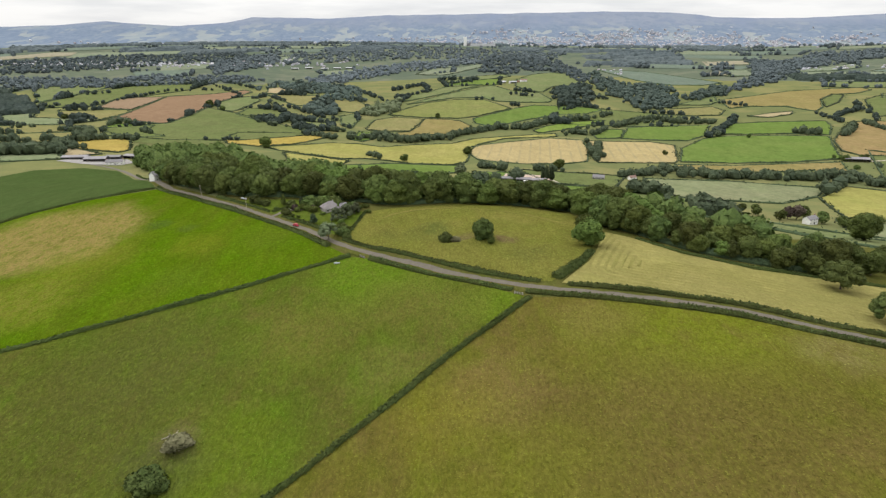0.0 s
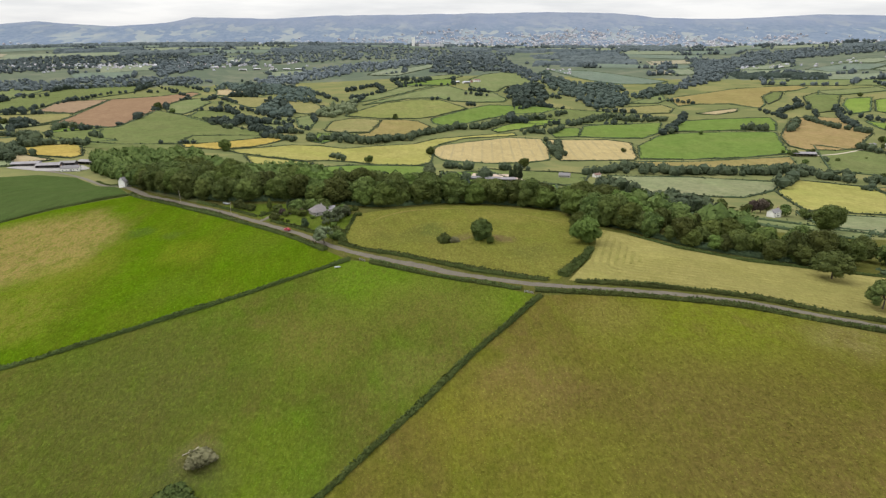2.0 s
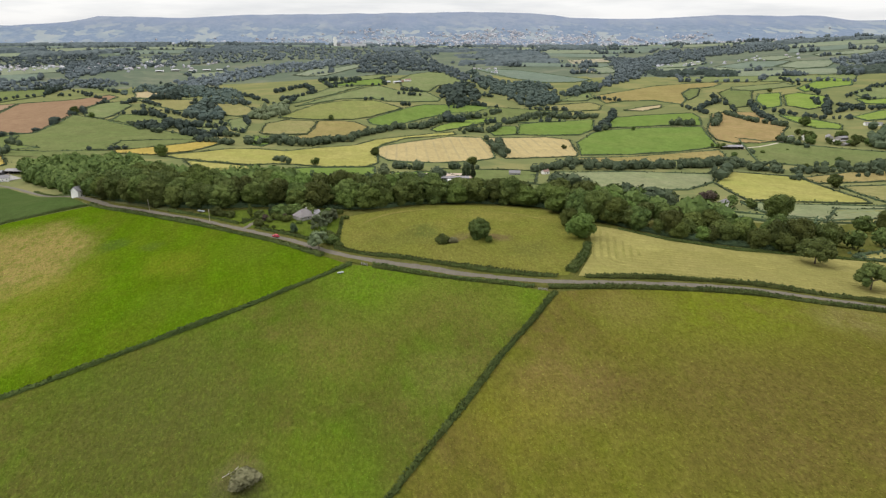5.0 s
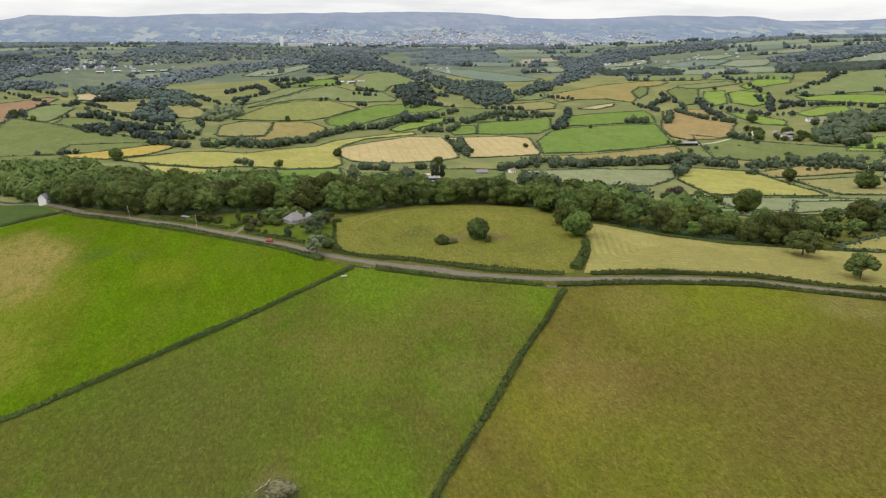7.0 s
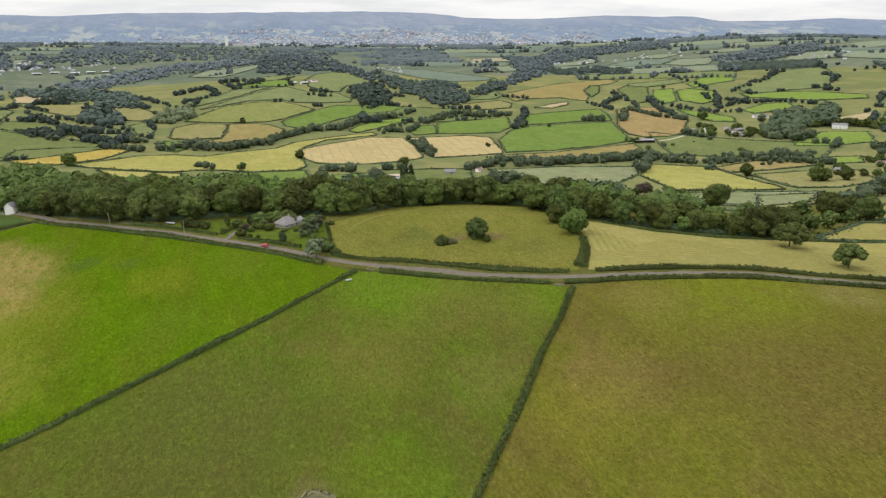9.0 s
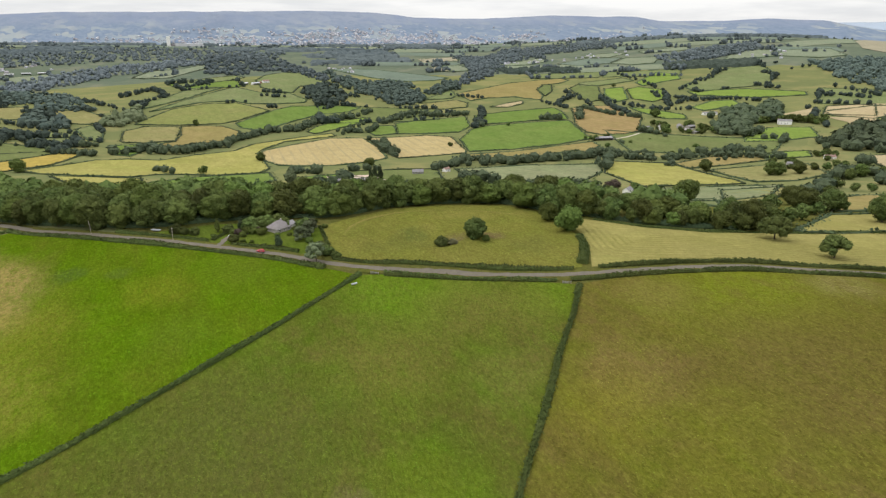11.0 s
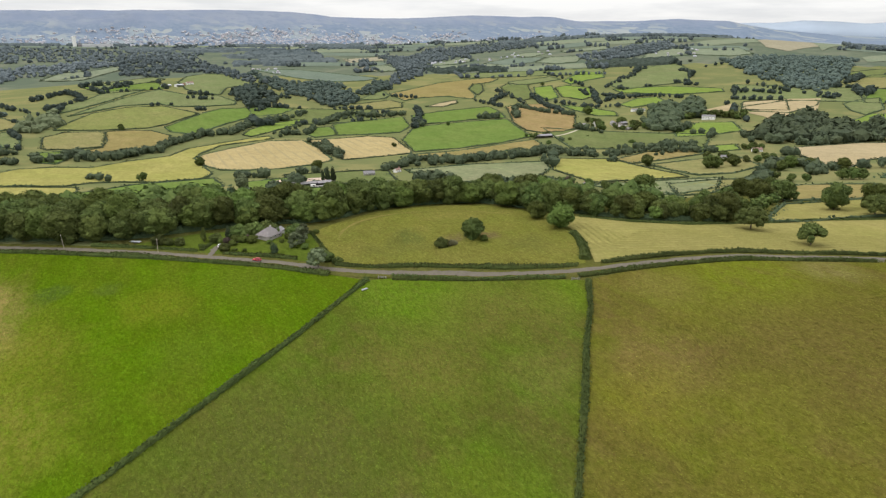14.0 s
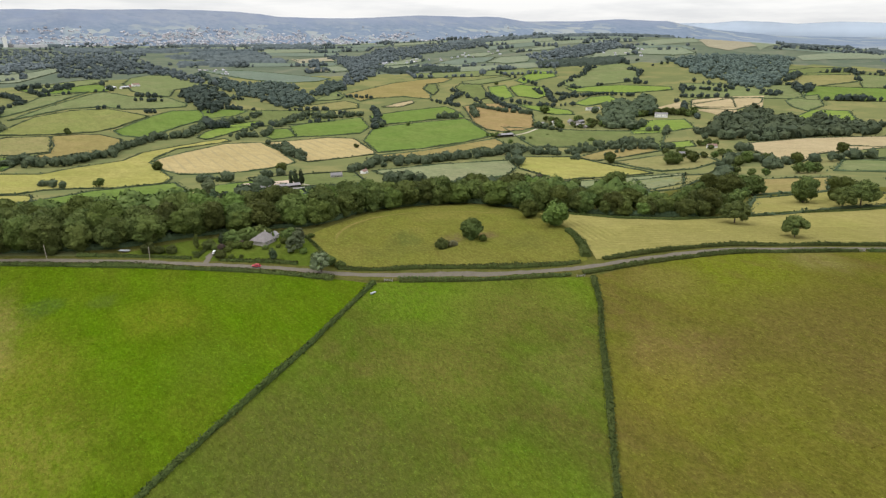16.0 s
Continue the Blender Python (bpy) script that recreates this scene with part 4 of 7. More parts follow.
plant(DARK_BUSH, -95, 178, 1.25, 0, 1.5, "large dark bush in rough grass")
plant(BRAMBLE, -91, 194, 0.95, 120, 1.5, "grey-brown thorn bush with bare branches")
plant(SHRUB, -45, 385, 0.8)


def inside(poly, x, y):
    k = False
    for (x0, y0), (x1, y1) in zip(poly, poly[1:] + poly[:1]):
        if (y0 > y) != (y1 > y) and x < (x1 - x0) * (y - y0) / (y1 - y0) + x0:
            k = not k
    return k


def scatter(poly, count, gap, r):
    xs, ys = [p[0] for p in poly], [p[1] for p in poly]
    out = []
    for _ in range(count * 40):
        if len(out) >= count:
            break
        x, y = r.uniform(min(xs), max(xs)), r.uniform(min(ys), max(ys))
        if inside(poly, x, y) and all((x - a) ** 2 + (y - b) ** 2 > gap * gap for a, b in out):
            out.append((x, y))
    return out


WOOD_EDGE = [(-222, 512), (-196, 470), (-160, 440), (-135, 424), (-100, 419), (-60, 410), (-41, 404), (-19, 407), (11, 420), (43, 421), (80, 404), (93, 366), (106, 347), (122, 320), (150, 301), (172, 293), (184, 292),
             (186, 318), (164, 366), (144, 402), (112, 440), (80, 466), (20, 472), (-50, 478), (-92, 505), (-130, 575), (-175, 690), (-215, 770), (-270, 850), (-335, 862), (-372, 800), (-345, 742), (-290, 655), (-245, 570)]
wr = np.random.default_rng(5)
front = smooth_line(WOOD_EDGE[:17], 10.5)
for i, (x, y) in enumerate(front):
    plant(BROAD[int(wr.integers(0, 8))], x + wr.normal() * 1.2, y + wr.uniform(2, 6), wr.uniform(0.78, 1.1) * (0.62 if x > 118 else 1), None, wr.uniform(0.92, 1.15), "", "trees of the wood")
inner = sorted(scatter(WOOD_EDGE, 420, 11.5, wr), key=lambda p: np.min(np.hypot(*(front - p).T)))
for x, y in inner[:105]:
    plant(BROAD[int(wr.integers(0, 8))], x, y, wr.uniform(0.85, 1.2) * (0.72 if x > 112 or y > 440 and x > -75 else 1), None, wr.uniform(0.95, 1.2), "", "trees of the wood")

# undergrowth in dark leaf colour, painting the shadow at the foot of the wood
hedge([(p[0] + 1.0, p[1] + 3.5) for p in front], 3.0, 4.0, "dense undergrowth along the wood edge, coloured dark for its shadow", 30, 1.5, LEAF_DARK, 0.45, False, "undergrowth")


# ---- the country beyond the wood ----


def crown_clump(heap, r, x, y, tall, wide, o, lobes=1, sprays=14, core=BALL1):
    """One distant crown: leafy lobes with sprays round them, resting on the land."""
    z = high(x, y)
    v, f = core
    for k in range(lobes):
        off = np.array((0.0, 0.0, 0.0)) if k == 0 else np.array((r.normal() * wide * 0.4, r.normal() * wide * 0.4, r.uniform(-0.25, 0.12) * tall))
        s = 1.0 if lobes == 1 else (0.92 if k == 0 else r.uniform(0.4, 0.62))
        c = np.array((x, y, z + tall * 0.46)) + off - o
        ax = np.array((wide, wide, tall * 0.56)) * s
        heap.add(v * (1 + 0.16 * r.normal(size=(len(v), 1))) * ax + c, f)
        d = r.normal(size=(sprays, 3))
        d[:, 2] = np.abs(d[:, 2]) - 0.25
        d /= np.linalg.norm(d, axis=1, keepdims=True)
        q, g = leaf_quads(c + d * ax, d, wide * s * (0.3 if sprays < 20 else 0.2), r)
        heap.add(q, g)


FAR_TREES = Heap()
MID_TREES = Heap()
DISTANT_TREES = Heap()
ZERO = np.zeros(3)
FIELDS = []


def hedge_trees(corners, dist, closed=True):
    """Belts of touching trees with gaps and low bushes along the bounds of a far field."""
    if dist < 450:
        return
    pts = list(corners) + ([corners[0]] if closed else [])
    line = resample(pts, 5.5 + dist / 260)
    for i, (x, y) in enumerate(line):
        x, y = np.array((x, y)) + (line[(i + 1) % len(line)] - line[i]) * rng.uniform(-0.5, 0.5)
        lump = 1.5 * noise.noise((x * 0.011, y * 0.011, 5.0)) + 0.06 * rng.normal()
        if lump < (0.06 if dist > 950 else 0.55):
            continue
        tall = (4.0 + 10.5 * min(0.85, max(0.0, lump)) + rng.uniform(0, 3.0)) * (1 + dist / 9000)
        crown_clump(DISTANT_TREES if dist > 2150 else FAR_TREES if dist > 1250 else MID_TREES, rng, x + rng.normal() * 2, y + rng.normal() * 3, tall, tall * rng.uniform(0.44, 0.66), ZERO, *((1, 12, BALL1) if dist > 1250 else (2, 24, BALL1) if dist > 750 else (4, 44, BALL1)))


def field(corners, crop_kind, label, hedged):
    cx, cy = np.mean(corners, axis=0)
    dist = math.hypot(cx, cy)
    FIELDS.append(corners)
    corners = [(cx + (x - cx) * k, cy + (y - cy) * k) for x, y in corners for k in [1 + 5.0 / max(20.0, math.hypot(x - cx, y - cy))]]
    xs, ys = [p[0] for p in corners], [p[1] for p in corners]
    step = max(14.0, max(max(xs) - min(xs), max(ys) - min(ys)) / 16)
    # beyond 2250 m the crop colours give way to the haze-tinted ones
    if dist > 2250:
        crop_kind = "haze_tan" if crop_kind in ("stubble", "stubble_olive", "gold", "wheat", "yellow") else "haze_dull" if crop_kind in ("pasture_dull", "pasture_mid") else "haze_green"
    drape("field", corners, PASTURE[crop_kind], 0.3 + dist / 2500, step, label, "field")
    if hedged:
        k = max(1.0, dist / 1200)
        hedge(corners, 1.9 * min(k, 1.4), 2.6 * min(k, 1.6), "dark field hedge round a pasture", 0.9 / k, 6.0 * k, LEAF_DARK, 1.1, True)
        if hedged == 1 and (cx < -120 or dist > 1900):
            hedge_trees(corners, dist)


def tree_row(points, count, tall):
    line = resample(points, 2.0)
    far = math.hypot(*points[0]) > 1500
    for i in range(int(count * 1.3)):
        x, y = line[int((i + 0.5 + rng.uniform(-0.35, 0.35)) / (count * 1.3) * len(line)) % len(line)]
        if rng.uniform() < 0.12:
            continue
        h = tall * rng.uniform(0.7, 1.4)
        crown_clump(FAR_TREES if far else MID_TREES, rng, x + rng.normal() * 2.0, y + rng.normal() * 4.0, h, h * rng.uniform(0.44, 0.68), ZERO, 2 if far else 4, 14 if far else 26)


def belt(points, tall):
    """A close belt of trees along a field's bound."""
    tree_row(points, max(2, int(len(resample(points, 1.0)) / 9.5)), tall)


def lone_tree(x, y, tall):
    kind, full = (BROAD[int(rng.integers(0, 3))], 16) if tall > 12.8 else (MEDIUM[int(rng.integers(1, 3))], 11.5)
    plant(kind, x, y, tall / full, None, 1.15, "single broad tree in a field hedge")


def far_wood(poly, count, tall, label, leaf=None):
    """A wood too far off to count: crowns of many sizes in one mesh."""
    r = np.random.default_rng(int(abs(poly[0][0]) + count))
    heap = Heap()
    cx, cy = np.mean(poly, axis=0)
    FIELDS.append(poly)
    o = np.array((cx, cy, high(cx, cy)))
    xs, ys = [p[0] for p in poly], [p[1] for p in poly]
    made = 0
    for _ in range(count * 60):
        if made >= count * 2.4:
            break
        x, y = r.uniform(min(xs), max(xs)), r.uniform(min(ys), max(ys))
        ragged = 26 * np.array((noise.noise((x * 0.02, y * 0.02, 2.0)), noise.noise((x * 0.02, y * 0.02, 7.0)))) + r.normal(size=2) * 5
        if not inside(poly, x + ragged[0], y + ragged[1]) or math.hypot(x - 972, y - 878) < 24:
            continue
        made += 1
        h = tall * r.uniform(0.5, 1.15) * (1.3 if r.uniform() < 0.2 else 1)
        crown_clump(heap, r, x, y, h, h * r.uniform(0.5, 0.8), o, 1, 7 if math.hypot(cx, cy) > 1300 else 16)
    ob = new("wood", heap.mesh("wood", leaf or LEAF_DISTANT_HAZED if leaf or math.hypot(cx, cy) > 2250 else LEAF_FAR_HAZED if math.hypot(cx, cy) > 1500 else LEAF_VALLEY))
    ob.location = o
    tagged(ob, label, "wood", "", "stuff")



# fields seen beyond the wood, from west to east
field([(-739, 1807), (-638, 1868), (-581, 1975), (-546, 1925), (-558, 1707), (-547, 1553), (-536, 1436), (-520, 1250), (-656, 1310), (-690, 1498)], "plough", "bare red-brown ploughed field with dark hedges", 2)
field([(-807, 1563), (-853, 1774), (-746, 1803), (-711, 1524)], "plough_pale", "pale ploughed field beside redder plough", 2)
field([(-517, 1256), (-551, 1558), (-423, 1411), (-276, 1224), (-223, 1164), (-321, 1028), (-413, 995), (-527, 1037), (-583, 1151)], "pasture_dull", "wide dull green grazing field on a slope", 1)
field([(-342, 1037), (-347, 1128), (-290, 1148), (-193, 1175), (-201, 1130), (-220, 1079), (-237, 1027), (-275, 976), (-318, 984)], "gold", "narrow golden hay strip below pasture", 2)
field([(-511, 899), (-526, 949), (-467, 982), (-414, 862), (-414, 832), (-488, 862)], "gold", "golden meadow beside the farm sheds", 1)
field([(-517, 854), (-489, 859), (-426, 810), (-445, 773)], "stubble", "pale tan field beside the farm yard", 1)
field([(-1216, 2010), (-1122, 2092), (-997, 2093), (-1015, 1897), (-1006, 1669)], "pasture", "green pasture on a far rise", 1)
field([(-951, 2044), (-743, 2143), (-752, 1973), (-849, 1736), (-838, 1600), (-926, 1552), (-987, 1683), (-995, 1873)], "pasture_dull", "wide green pasture below a far wood", 1)
field([(-857, 1494), (-715, 1508), (-688, 1460), (-677, 1321), (-771, 1356)], "olive", "yellowish strip field between hedges", 1)
field([(-595, 1153), (-605, 1236), (-525, 1200), (-500, 1100), (-440, 1040), (-477, 1014), (-541, 1078)], "pasture_mid", "green pasture below the plough", 1)
field([(-916, 1378), (-877, 1431), (-820, 1338), (-667, 1310), (-702, 1206), (-793, 1188)], "pasture_pale", "light green low-lying meadow", 1)
field([(-529, 781), (-476, 800), (-442, 759), (-494, 728)], "pasture_pale", "pale green field beside the farm track", 1)
field([(-536, 1055), (-419, 1011), (-333, 997), (-348, 911), (-444, 951)], "pasture_dull", "green field behind the farm", 0)
field([(-1876, 2900), (-1760, 3102), (-1655, 3098), (-1614, 2971), (-1807, 2790)], "stubble", "distant tan field on the plain", 0)
field([(-1636, 3070), (-1189, 3185), (-1173, 3057), (-1564, 2862)], "pasture_pale", "distant pale green field on the plain", 0)
field([(-549, 1645), (-544, 1770), (-507, 1793), (-464, 1697), (-461, 1534), (-468, 1475), (-513, 1532)], "pasture", "green pasture enclosed by dark hedges", 1)
field([(-437, 1426), (-446, 1538), (-372, 1502), (-320, 1379), (-320, 1279), (-370, 1332)], "pasture_dull", "green pasture enclosed by dark hedges", 1)
field([(-488, 1864), (-455, 1837), (-333, 1783), (-314, 1582), (-352, 1593), (-437, 1754)], "olive", "yellowish pasture enclosed by dark hedges", 1)
field([(-524, 2037), (-500, 2078), (-413, 2007), (-395, 1854), (-493, 1894)], "stubble", "tan meadow with a few trees", 1)
field([(-460, 2148), (-432, 2144), (-356, 1911), (-360, 1851), (-438, 2066)], "pasture", "green pasture enclosed by dark hedges", 1)
field([(-291, 1687), (-209, 1657), (-166, 1523), (-199, 1477), (-245, 1508), (-271, 1605)], "olive", "olive-tan meadow enclosed by hedges", 1)
field([(-273, 1404), (-224, 1360), (-226, 1323), (-267, 1342)], "pasture", "green pasture enclosed by dark hedges", 1)
field([(-294, 1329), (-218, 1308), (-211, 1223), (-242, 1202), (-275, 1253)], "pasture", "green pasture enclosed by dark hedges", 1)
field([(-216, 1412), (-192, 1453), (-176, 1393), (-175, 1258), (-196, 1293)], "pasture", "green pasture enclosed by dark hedges", 1)
field([(-460, 2474), (-334, 2536), (-320, 2363), (-355, 2308), (-404, 2395)], "pasture_bright", "bright green field on a far slope", 1)
field([(-681, 2889), (-588, 2921), (-550, 2713), (-599, 2643), (-673, 2807)], "pasture", "green pasture enclosed by dark hedges", 1)
field([(-92, 2396), (-31, 2551), (38, 2620), (36, 2421), (-55, 2381)], "pasture", "green pasture enclosed by dark hedges", 1)
field([(1227, 1394), (1372, 1458), (1558, 1548), (1663, 1520), (1542, 1360), (1370, 1257), (1280, 1279), (1175, 1289)], "pasture", "large rounded green hill field", 1)
field([(1000, 1132), (1086, 1164), (1134, 1147), (1088, 1083), (988, 1089)], "pasture_bright", "green pasture enclosed by dark hedges", 1)
field([(849, 860), (931, 867), (974, 830), (906, 767), (827, 776), (781, 799)], "pasture_bright", "bright green paddock below dark woods", 1)
field([(1160, 2299), (1497, 2484), (1424, 2329), (1292, 2266)], "pasture", "green pasture enclosed by dark hedges", 1)
field([(1795, 2212), (1966, 2128), (1888, 2045), (1764, 2145)], "pasture", "green pasture enclosed by dark hedges", 1)
field([(1739, 1724), (1878, 1814), (1970, 1796), (1995, 1752), (1862, 1636), (1817, 1658)], "pasture", "green pasture enclosed by dark hedges", 1)
field([(1060, 2786), (1249, 2817), (1182, 2648), (993, 2565)], "stubble", "small pale tan field far off", 0)
field([(879, 2284), (970, 2401), (923, 2203), (841, 2190)], "yellow", "small yellowish field far off", 1)
field([(976, 2399), (1062, 2399), (1012, 2190), (921, 2161)], "pasture", "green pasture enclosed by dark hedges", 1)
field([(257, 811), (360, 802), (451, 767), (412, 716), (352, 670), (234, 678)], "pale_mown", "pale grey-green mown field behind the wood", 1)
field([(480, 781), (539, 721), (493, 575), (478, 548), (380, 595), (417, 700)], "yellow", "bright yellow-green mown field", 1)
field([(362, 576), (431, 542), (490, 511), (412, 464), (356, 463), (333, 483)], "pale_mown", "pale olive field with clipped hedges", 1)
field([(549, 717), (630, 731), (698, 722), (665, 668), (578, 675), (537, 678)], "stubble_olive", "rough tan meadow with rushes", 1)
field([(542, 647), (622, 635), (671, 609), (617, 545), (543, 531), (503, 547)], "olive", "olive meadow with big single trees", 1)
field([(688, 702), (740, 700), (774, 686), (736, 655), (678, 676)], "pasture_bright", "small bright paddock behind a hedge", 1)
field([(43, 835), (102, 839), (116, 776), (64, 731), (25, 709)], "pasture_mid", "green field behind the wood", 1)
field([(-145, 816), (-66, 886), (21, 899), (12, 822), (-60, 745), (-135, 746)], "pasture_mid", "green field behind the wood", 1)
field([(790, 606), (896, 556), (973, 475), (950, 428), (859, 433), (760, 476), (650, 454), (663, 477)], "stubble", "large pale tan stubble field", 1)
field([(398, 397), (464, 402), (503, 358), (385, 311), (338, 342)], "stubble_olive", "tan-brown grass field above hedged strip", 1)
field([(220, 288), (308, 324), (376, 302), (383, 265), (335, 248), (296, 269), (218, 282)], "hay", "pale olive mown strip field", 1)
field([(418, 517), (468, 502), (490, 478), (378, 441), (344, 449)], "olive", "olive mown field beyond the wood", 1)
field([(1086, 679), (1227, 701), (1248, 645), (1141, 588), (1043, 653)], "pasture_bright", "green pasture enclosed by dark hedges", 1)
field([(1153, 926), (1268, 909), (1326, 863), (1264, 835), (1145, 824), (1125, 887)], "stubble", "tan field above a white farmhouse", 1)
field([(1600, 945), (1778, 975), (1891, 904), (1711, 824), (1544, 860)], "olive", "dull green field on a wooded hill", 1)
field([(2217, 1881), (2811, 2011), (2435, 1740), (2104, 1741)], "pasture_pale", "green pasture enclosed by dark hedges", 0)
field([(2630, 1868), (4527, 2785), (2500, 1526), (2160, 1443), (2234, 1577)], "stubble", "tan field on the far ridge", 0)
field([(4848, 2720), (5027, 2467), (4278, 2084), (3778, 2002)], "stubble", "pale tan field on the far ridge", 0)
field([(4538, 2774), (4746, 2691), (3691, 1978), (2266, 1383)], "pasture", "green pasture enclosed by dark hedges", 0)
field([(2192, 1207), (3087, 1263), (2454, 1031), (2068, 1128)], "pasture", "green pasture enclosed by dark hedges", 0)
field([(-257, 969), (-212, 1026), (-176, 1071), (-134, 1077), (-94, 1064), (-45, 1101), (12, 1128), (56, 1187), (111, 1216), (169, 1244), (209, 1253), (209, 1226), (109, 1197), (55, 1128), (41, 1071), (32, 955), (15, 917), (-48, 911), (-78, 929), (-109, 932), (-137, 908), (-183, 927), (-231, 946)], "yellow", "large yellow-green mown meadow behind the wood", 2)
field([(-220, 918), (-180, 903), (-132, 884), (-137, 830), (-169, 818), (-196, 845)], "yellow", "yellow-green strip meadow behind the wood", 2)
field([(49, 1094), (69, 1121), (113, 1154), (193, 1202), (246, 1177), (234, 1077), (210, 969), (175, 946), (132, 942), (84, 956), (57, 978), (48, 1031)], "wheat", "ripe tan wheat field with sprayer lines", 2)
field([(260, 1167), (355, 1135), (380, 1089), (346, 972), (335, 950), (231, 958), (237, 1039)], "wheat", "ripe tan wheat field with sprayer lines", 2)
field([(-144, 1268), (-137, 1369), (-104, 1413), (-44, 1399), (-53, 1310), (-65, 1256), (-99, 1246), (-138, 1248)], "olive", "olive hay meadow enclosed by thin hedges", 2)
field([(-37, 1399), (6, 1398), (34, 1385), (53, 1326), (33, 1261), (12, 1210), (-23, 1227), (-54, 1206), (-81, 1190), (-82, 1228), (-60, 1243), (-50, 1310)], "stubble_olive", "tan hay meadow enclosed by thin hedges", 2)
field([(-152, 1212), (-108, 1218), (-107, 1186), (-136, 1113), (-154, 1127)], "pasture_mid", "small green pasture above a tree belt", 2)
field([(-114, 1450), (-88, 1513), (-37, 1598), (31, 1634), (98, 1623), (138, 1556), (150, 1530), (111, 1496), (69, 1448), (31, 1424), (-40, 1426)], "meadow", "large olive-green meadow on a slope", 2)
field([(-80, 1592), (-7, 1689), (101, 1808), (134, 1832), (169, 1745), (239, 1718), (260, 1634), (248, 1607), (178, 1603), (125, 1620), (102, 1657), (33, 1663), (-37, 1620)], "pasture", "green pasture below a hill farm", 2)
field([(-115, 1701), (-34, 1763), (30, 1886), (103, 1856), (-6, 1723), (-80, 1646), (-107, 1629)], "pasture", "green strip pasture below a hedge", 2)
field([(227, 2034), (292, 2258), (364, 2338), (424, 2286), (410, 2011), (404, 1888), (363, 1876), (298, 1835), (257, 1735), (216, 1759), (199, 1831)], "pasture", "rounded green hilltop pasture below a farm", 2)
field([(10, 2136), (121, 2251), (200, 2285), (215, 2201), (143, 2084), (51, 1992), (21, 1976)], "pasture", "green pasture beside a hill farm", 2)
field([(-88, 2404), (-22, 2536), (62, 2554), (175, 2702), (166, 2597), (55, 2419), (13, 2349), (-59, 2364)], "pasture", "green pasture below a wooded ridge", 2)
field([(69, 1417), (108, 1465), (167, 1529), (213, 1564), (333, 1550), (357, 1523), (317, 1486), (248, 1471), (190, 1431), (132, 1370), (94, 1339), (70, 1372)], "pasture_mid", "wide green pasture on a slope", 2)
field([(181, 1296), (210, 1340), (254, 1381), (323, 1406), (338, 1404), (317, 1366), (282, 1344), (225, 1298), (187, 1269)], "pasture_bright", "bright green strip meadow along a stream", 2)
field([(326, 1193), (368, 1308), (420, 1319), (520, 1302), (461, 1176), (418, 1134), (366, 1166)], "pasture_mid", "green pasture beside wheat", 2)
field([(288, 1243), (309, 1303), (350, 1290), (323, 1201), (282, 1202)], "pasture_mid", "small green pasture beside a barn", 2)
field([(489, 1181), (551, 1305), (638, 1310), (747, 1302), (713, 1226), (653, 1123), (607, 1141), (548, 1157)], "pasture_mid", "green pasture with a row of trees", 2)
field([(390, 1059), (448, 1129), (478, 1147), (544, 1127), (639, 1098), (600, 1019), (570, 943), (501, 935), (421, 939), (352, 955)], "pasture_mid", "square green pasture with clipped hedges", 2)
field([(337, 929), (409, 915), (491, 917), (557, 918), (524, 835), (494, 822), (496, 878), (432, 874), (370, 887), (322, 892)], "stubble_olive", "narrow tan strip field below pasture", 2)
field([(776, 1268), (830, 1287), (870, 1251), (828, 1159), (799, 1077), (741, 1015), (688, 957), (655, 950), (613, 960), (604, 989), (634, 1062)], "rough", "rough orange-brown grass field", 2)
field([(687, 1660), (773, 1699), (907, 1770), (1019, 1786), (1097, 1771), (1090, 1725), (1021, 1677), (967, 1682), (903, 1614), (852, 1505), (811, 1453), (786, 1539), (721, 1557), (664, 1539)], "stubble_olive", "large tan meadow on a rounded hill", 2)
field([(905, 1601), (973, 1679), (985, 1658), (917, 1559), (860, 1501)], "pasture_dull", "small dull pasture in a fold of the hill", 2)
field([(504, 1533), (626, 1560), (628, 1504), (597, 1449), (533, 1453), (477, 1475)], "olive", "tan-green meadow in a fold of the hills", 2)
field([(564, 1599), (631, 1662), (693, 1722), (663, 1636), (631, 1596)], "pasture", "green pasture in a fold of the hills", 2)
field([(654, 1415), (707, 1442), (761, 1458), (734, 1419), (681, 1391)], "stubble", "small pale stubble strip", 2)
field([(986, 1565), (1048, 1617), (1066, 1550), (978, 1431), (920, 1352), (876, 1346), (932, 1459)], "pasture_dull", "dull green pasture with pale sheds", 2)
field([(886, 1201), (903, 1162), (906, 1068), (871, 1027), (838, 1052), (861, 1136)], "pasture_bright", "bright green pasture beside the hamlet", 2)
field([(1069, 2771), (1270, 2843), (1169, 2617), (1030, 2643)], "stubble", "small pale tan field far off", 2)
field([(877, 2264), (971, 2400), (972, 2305), (910, 2173)], "yellow", "small yellowish field far off", 2)
field([(980, 2399), (1065, 2325), (1035, 2217), (941, 2183)], "pasture_bright", "small bright pasture far off", 2)
field([(555, 2438), (694, 2347), (739, 2236), (819, 2002), (749, 1957), (647, 1972), (598, 2091)], "pasture_dull", "wide dull green pasture in the valley", 2)
field([(1165, 1309), (1285, 1235), (1338, 1121), (1304, 1090), (1208, 1138), (1136, 1253)], "pasture_bright", "bright green pasture below a rounded hill", 2)
field([(1191, 1534), (1382, 1666), (1391, 1587), (1316, 1504), (1258, 1502), (1162, 1472)], "pasture_bright", "bright green pasture on a far slope", 2)
field([(1130, 1457), (1136, 1379), (1056, 1276), (992, 1252), (993, 1320), (1083, 1447)], "pasture_bright", "bright green pasture on a far slope", 2)
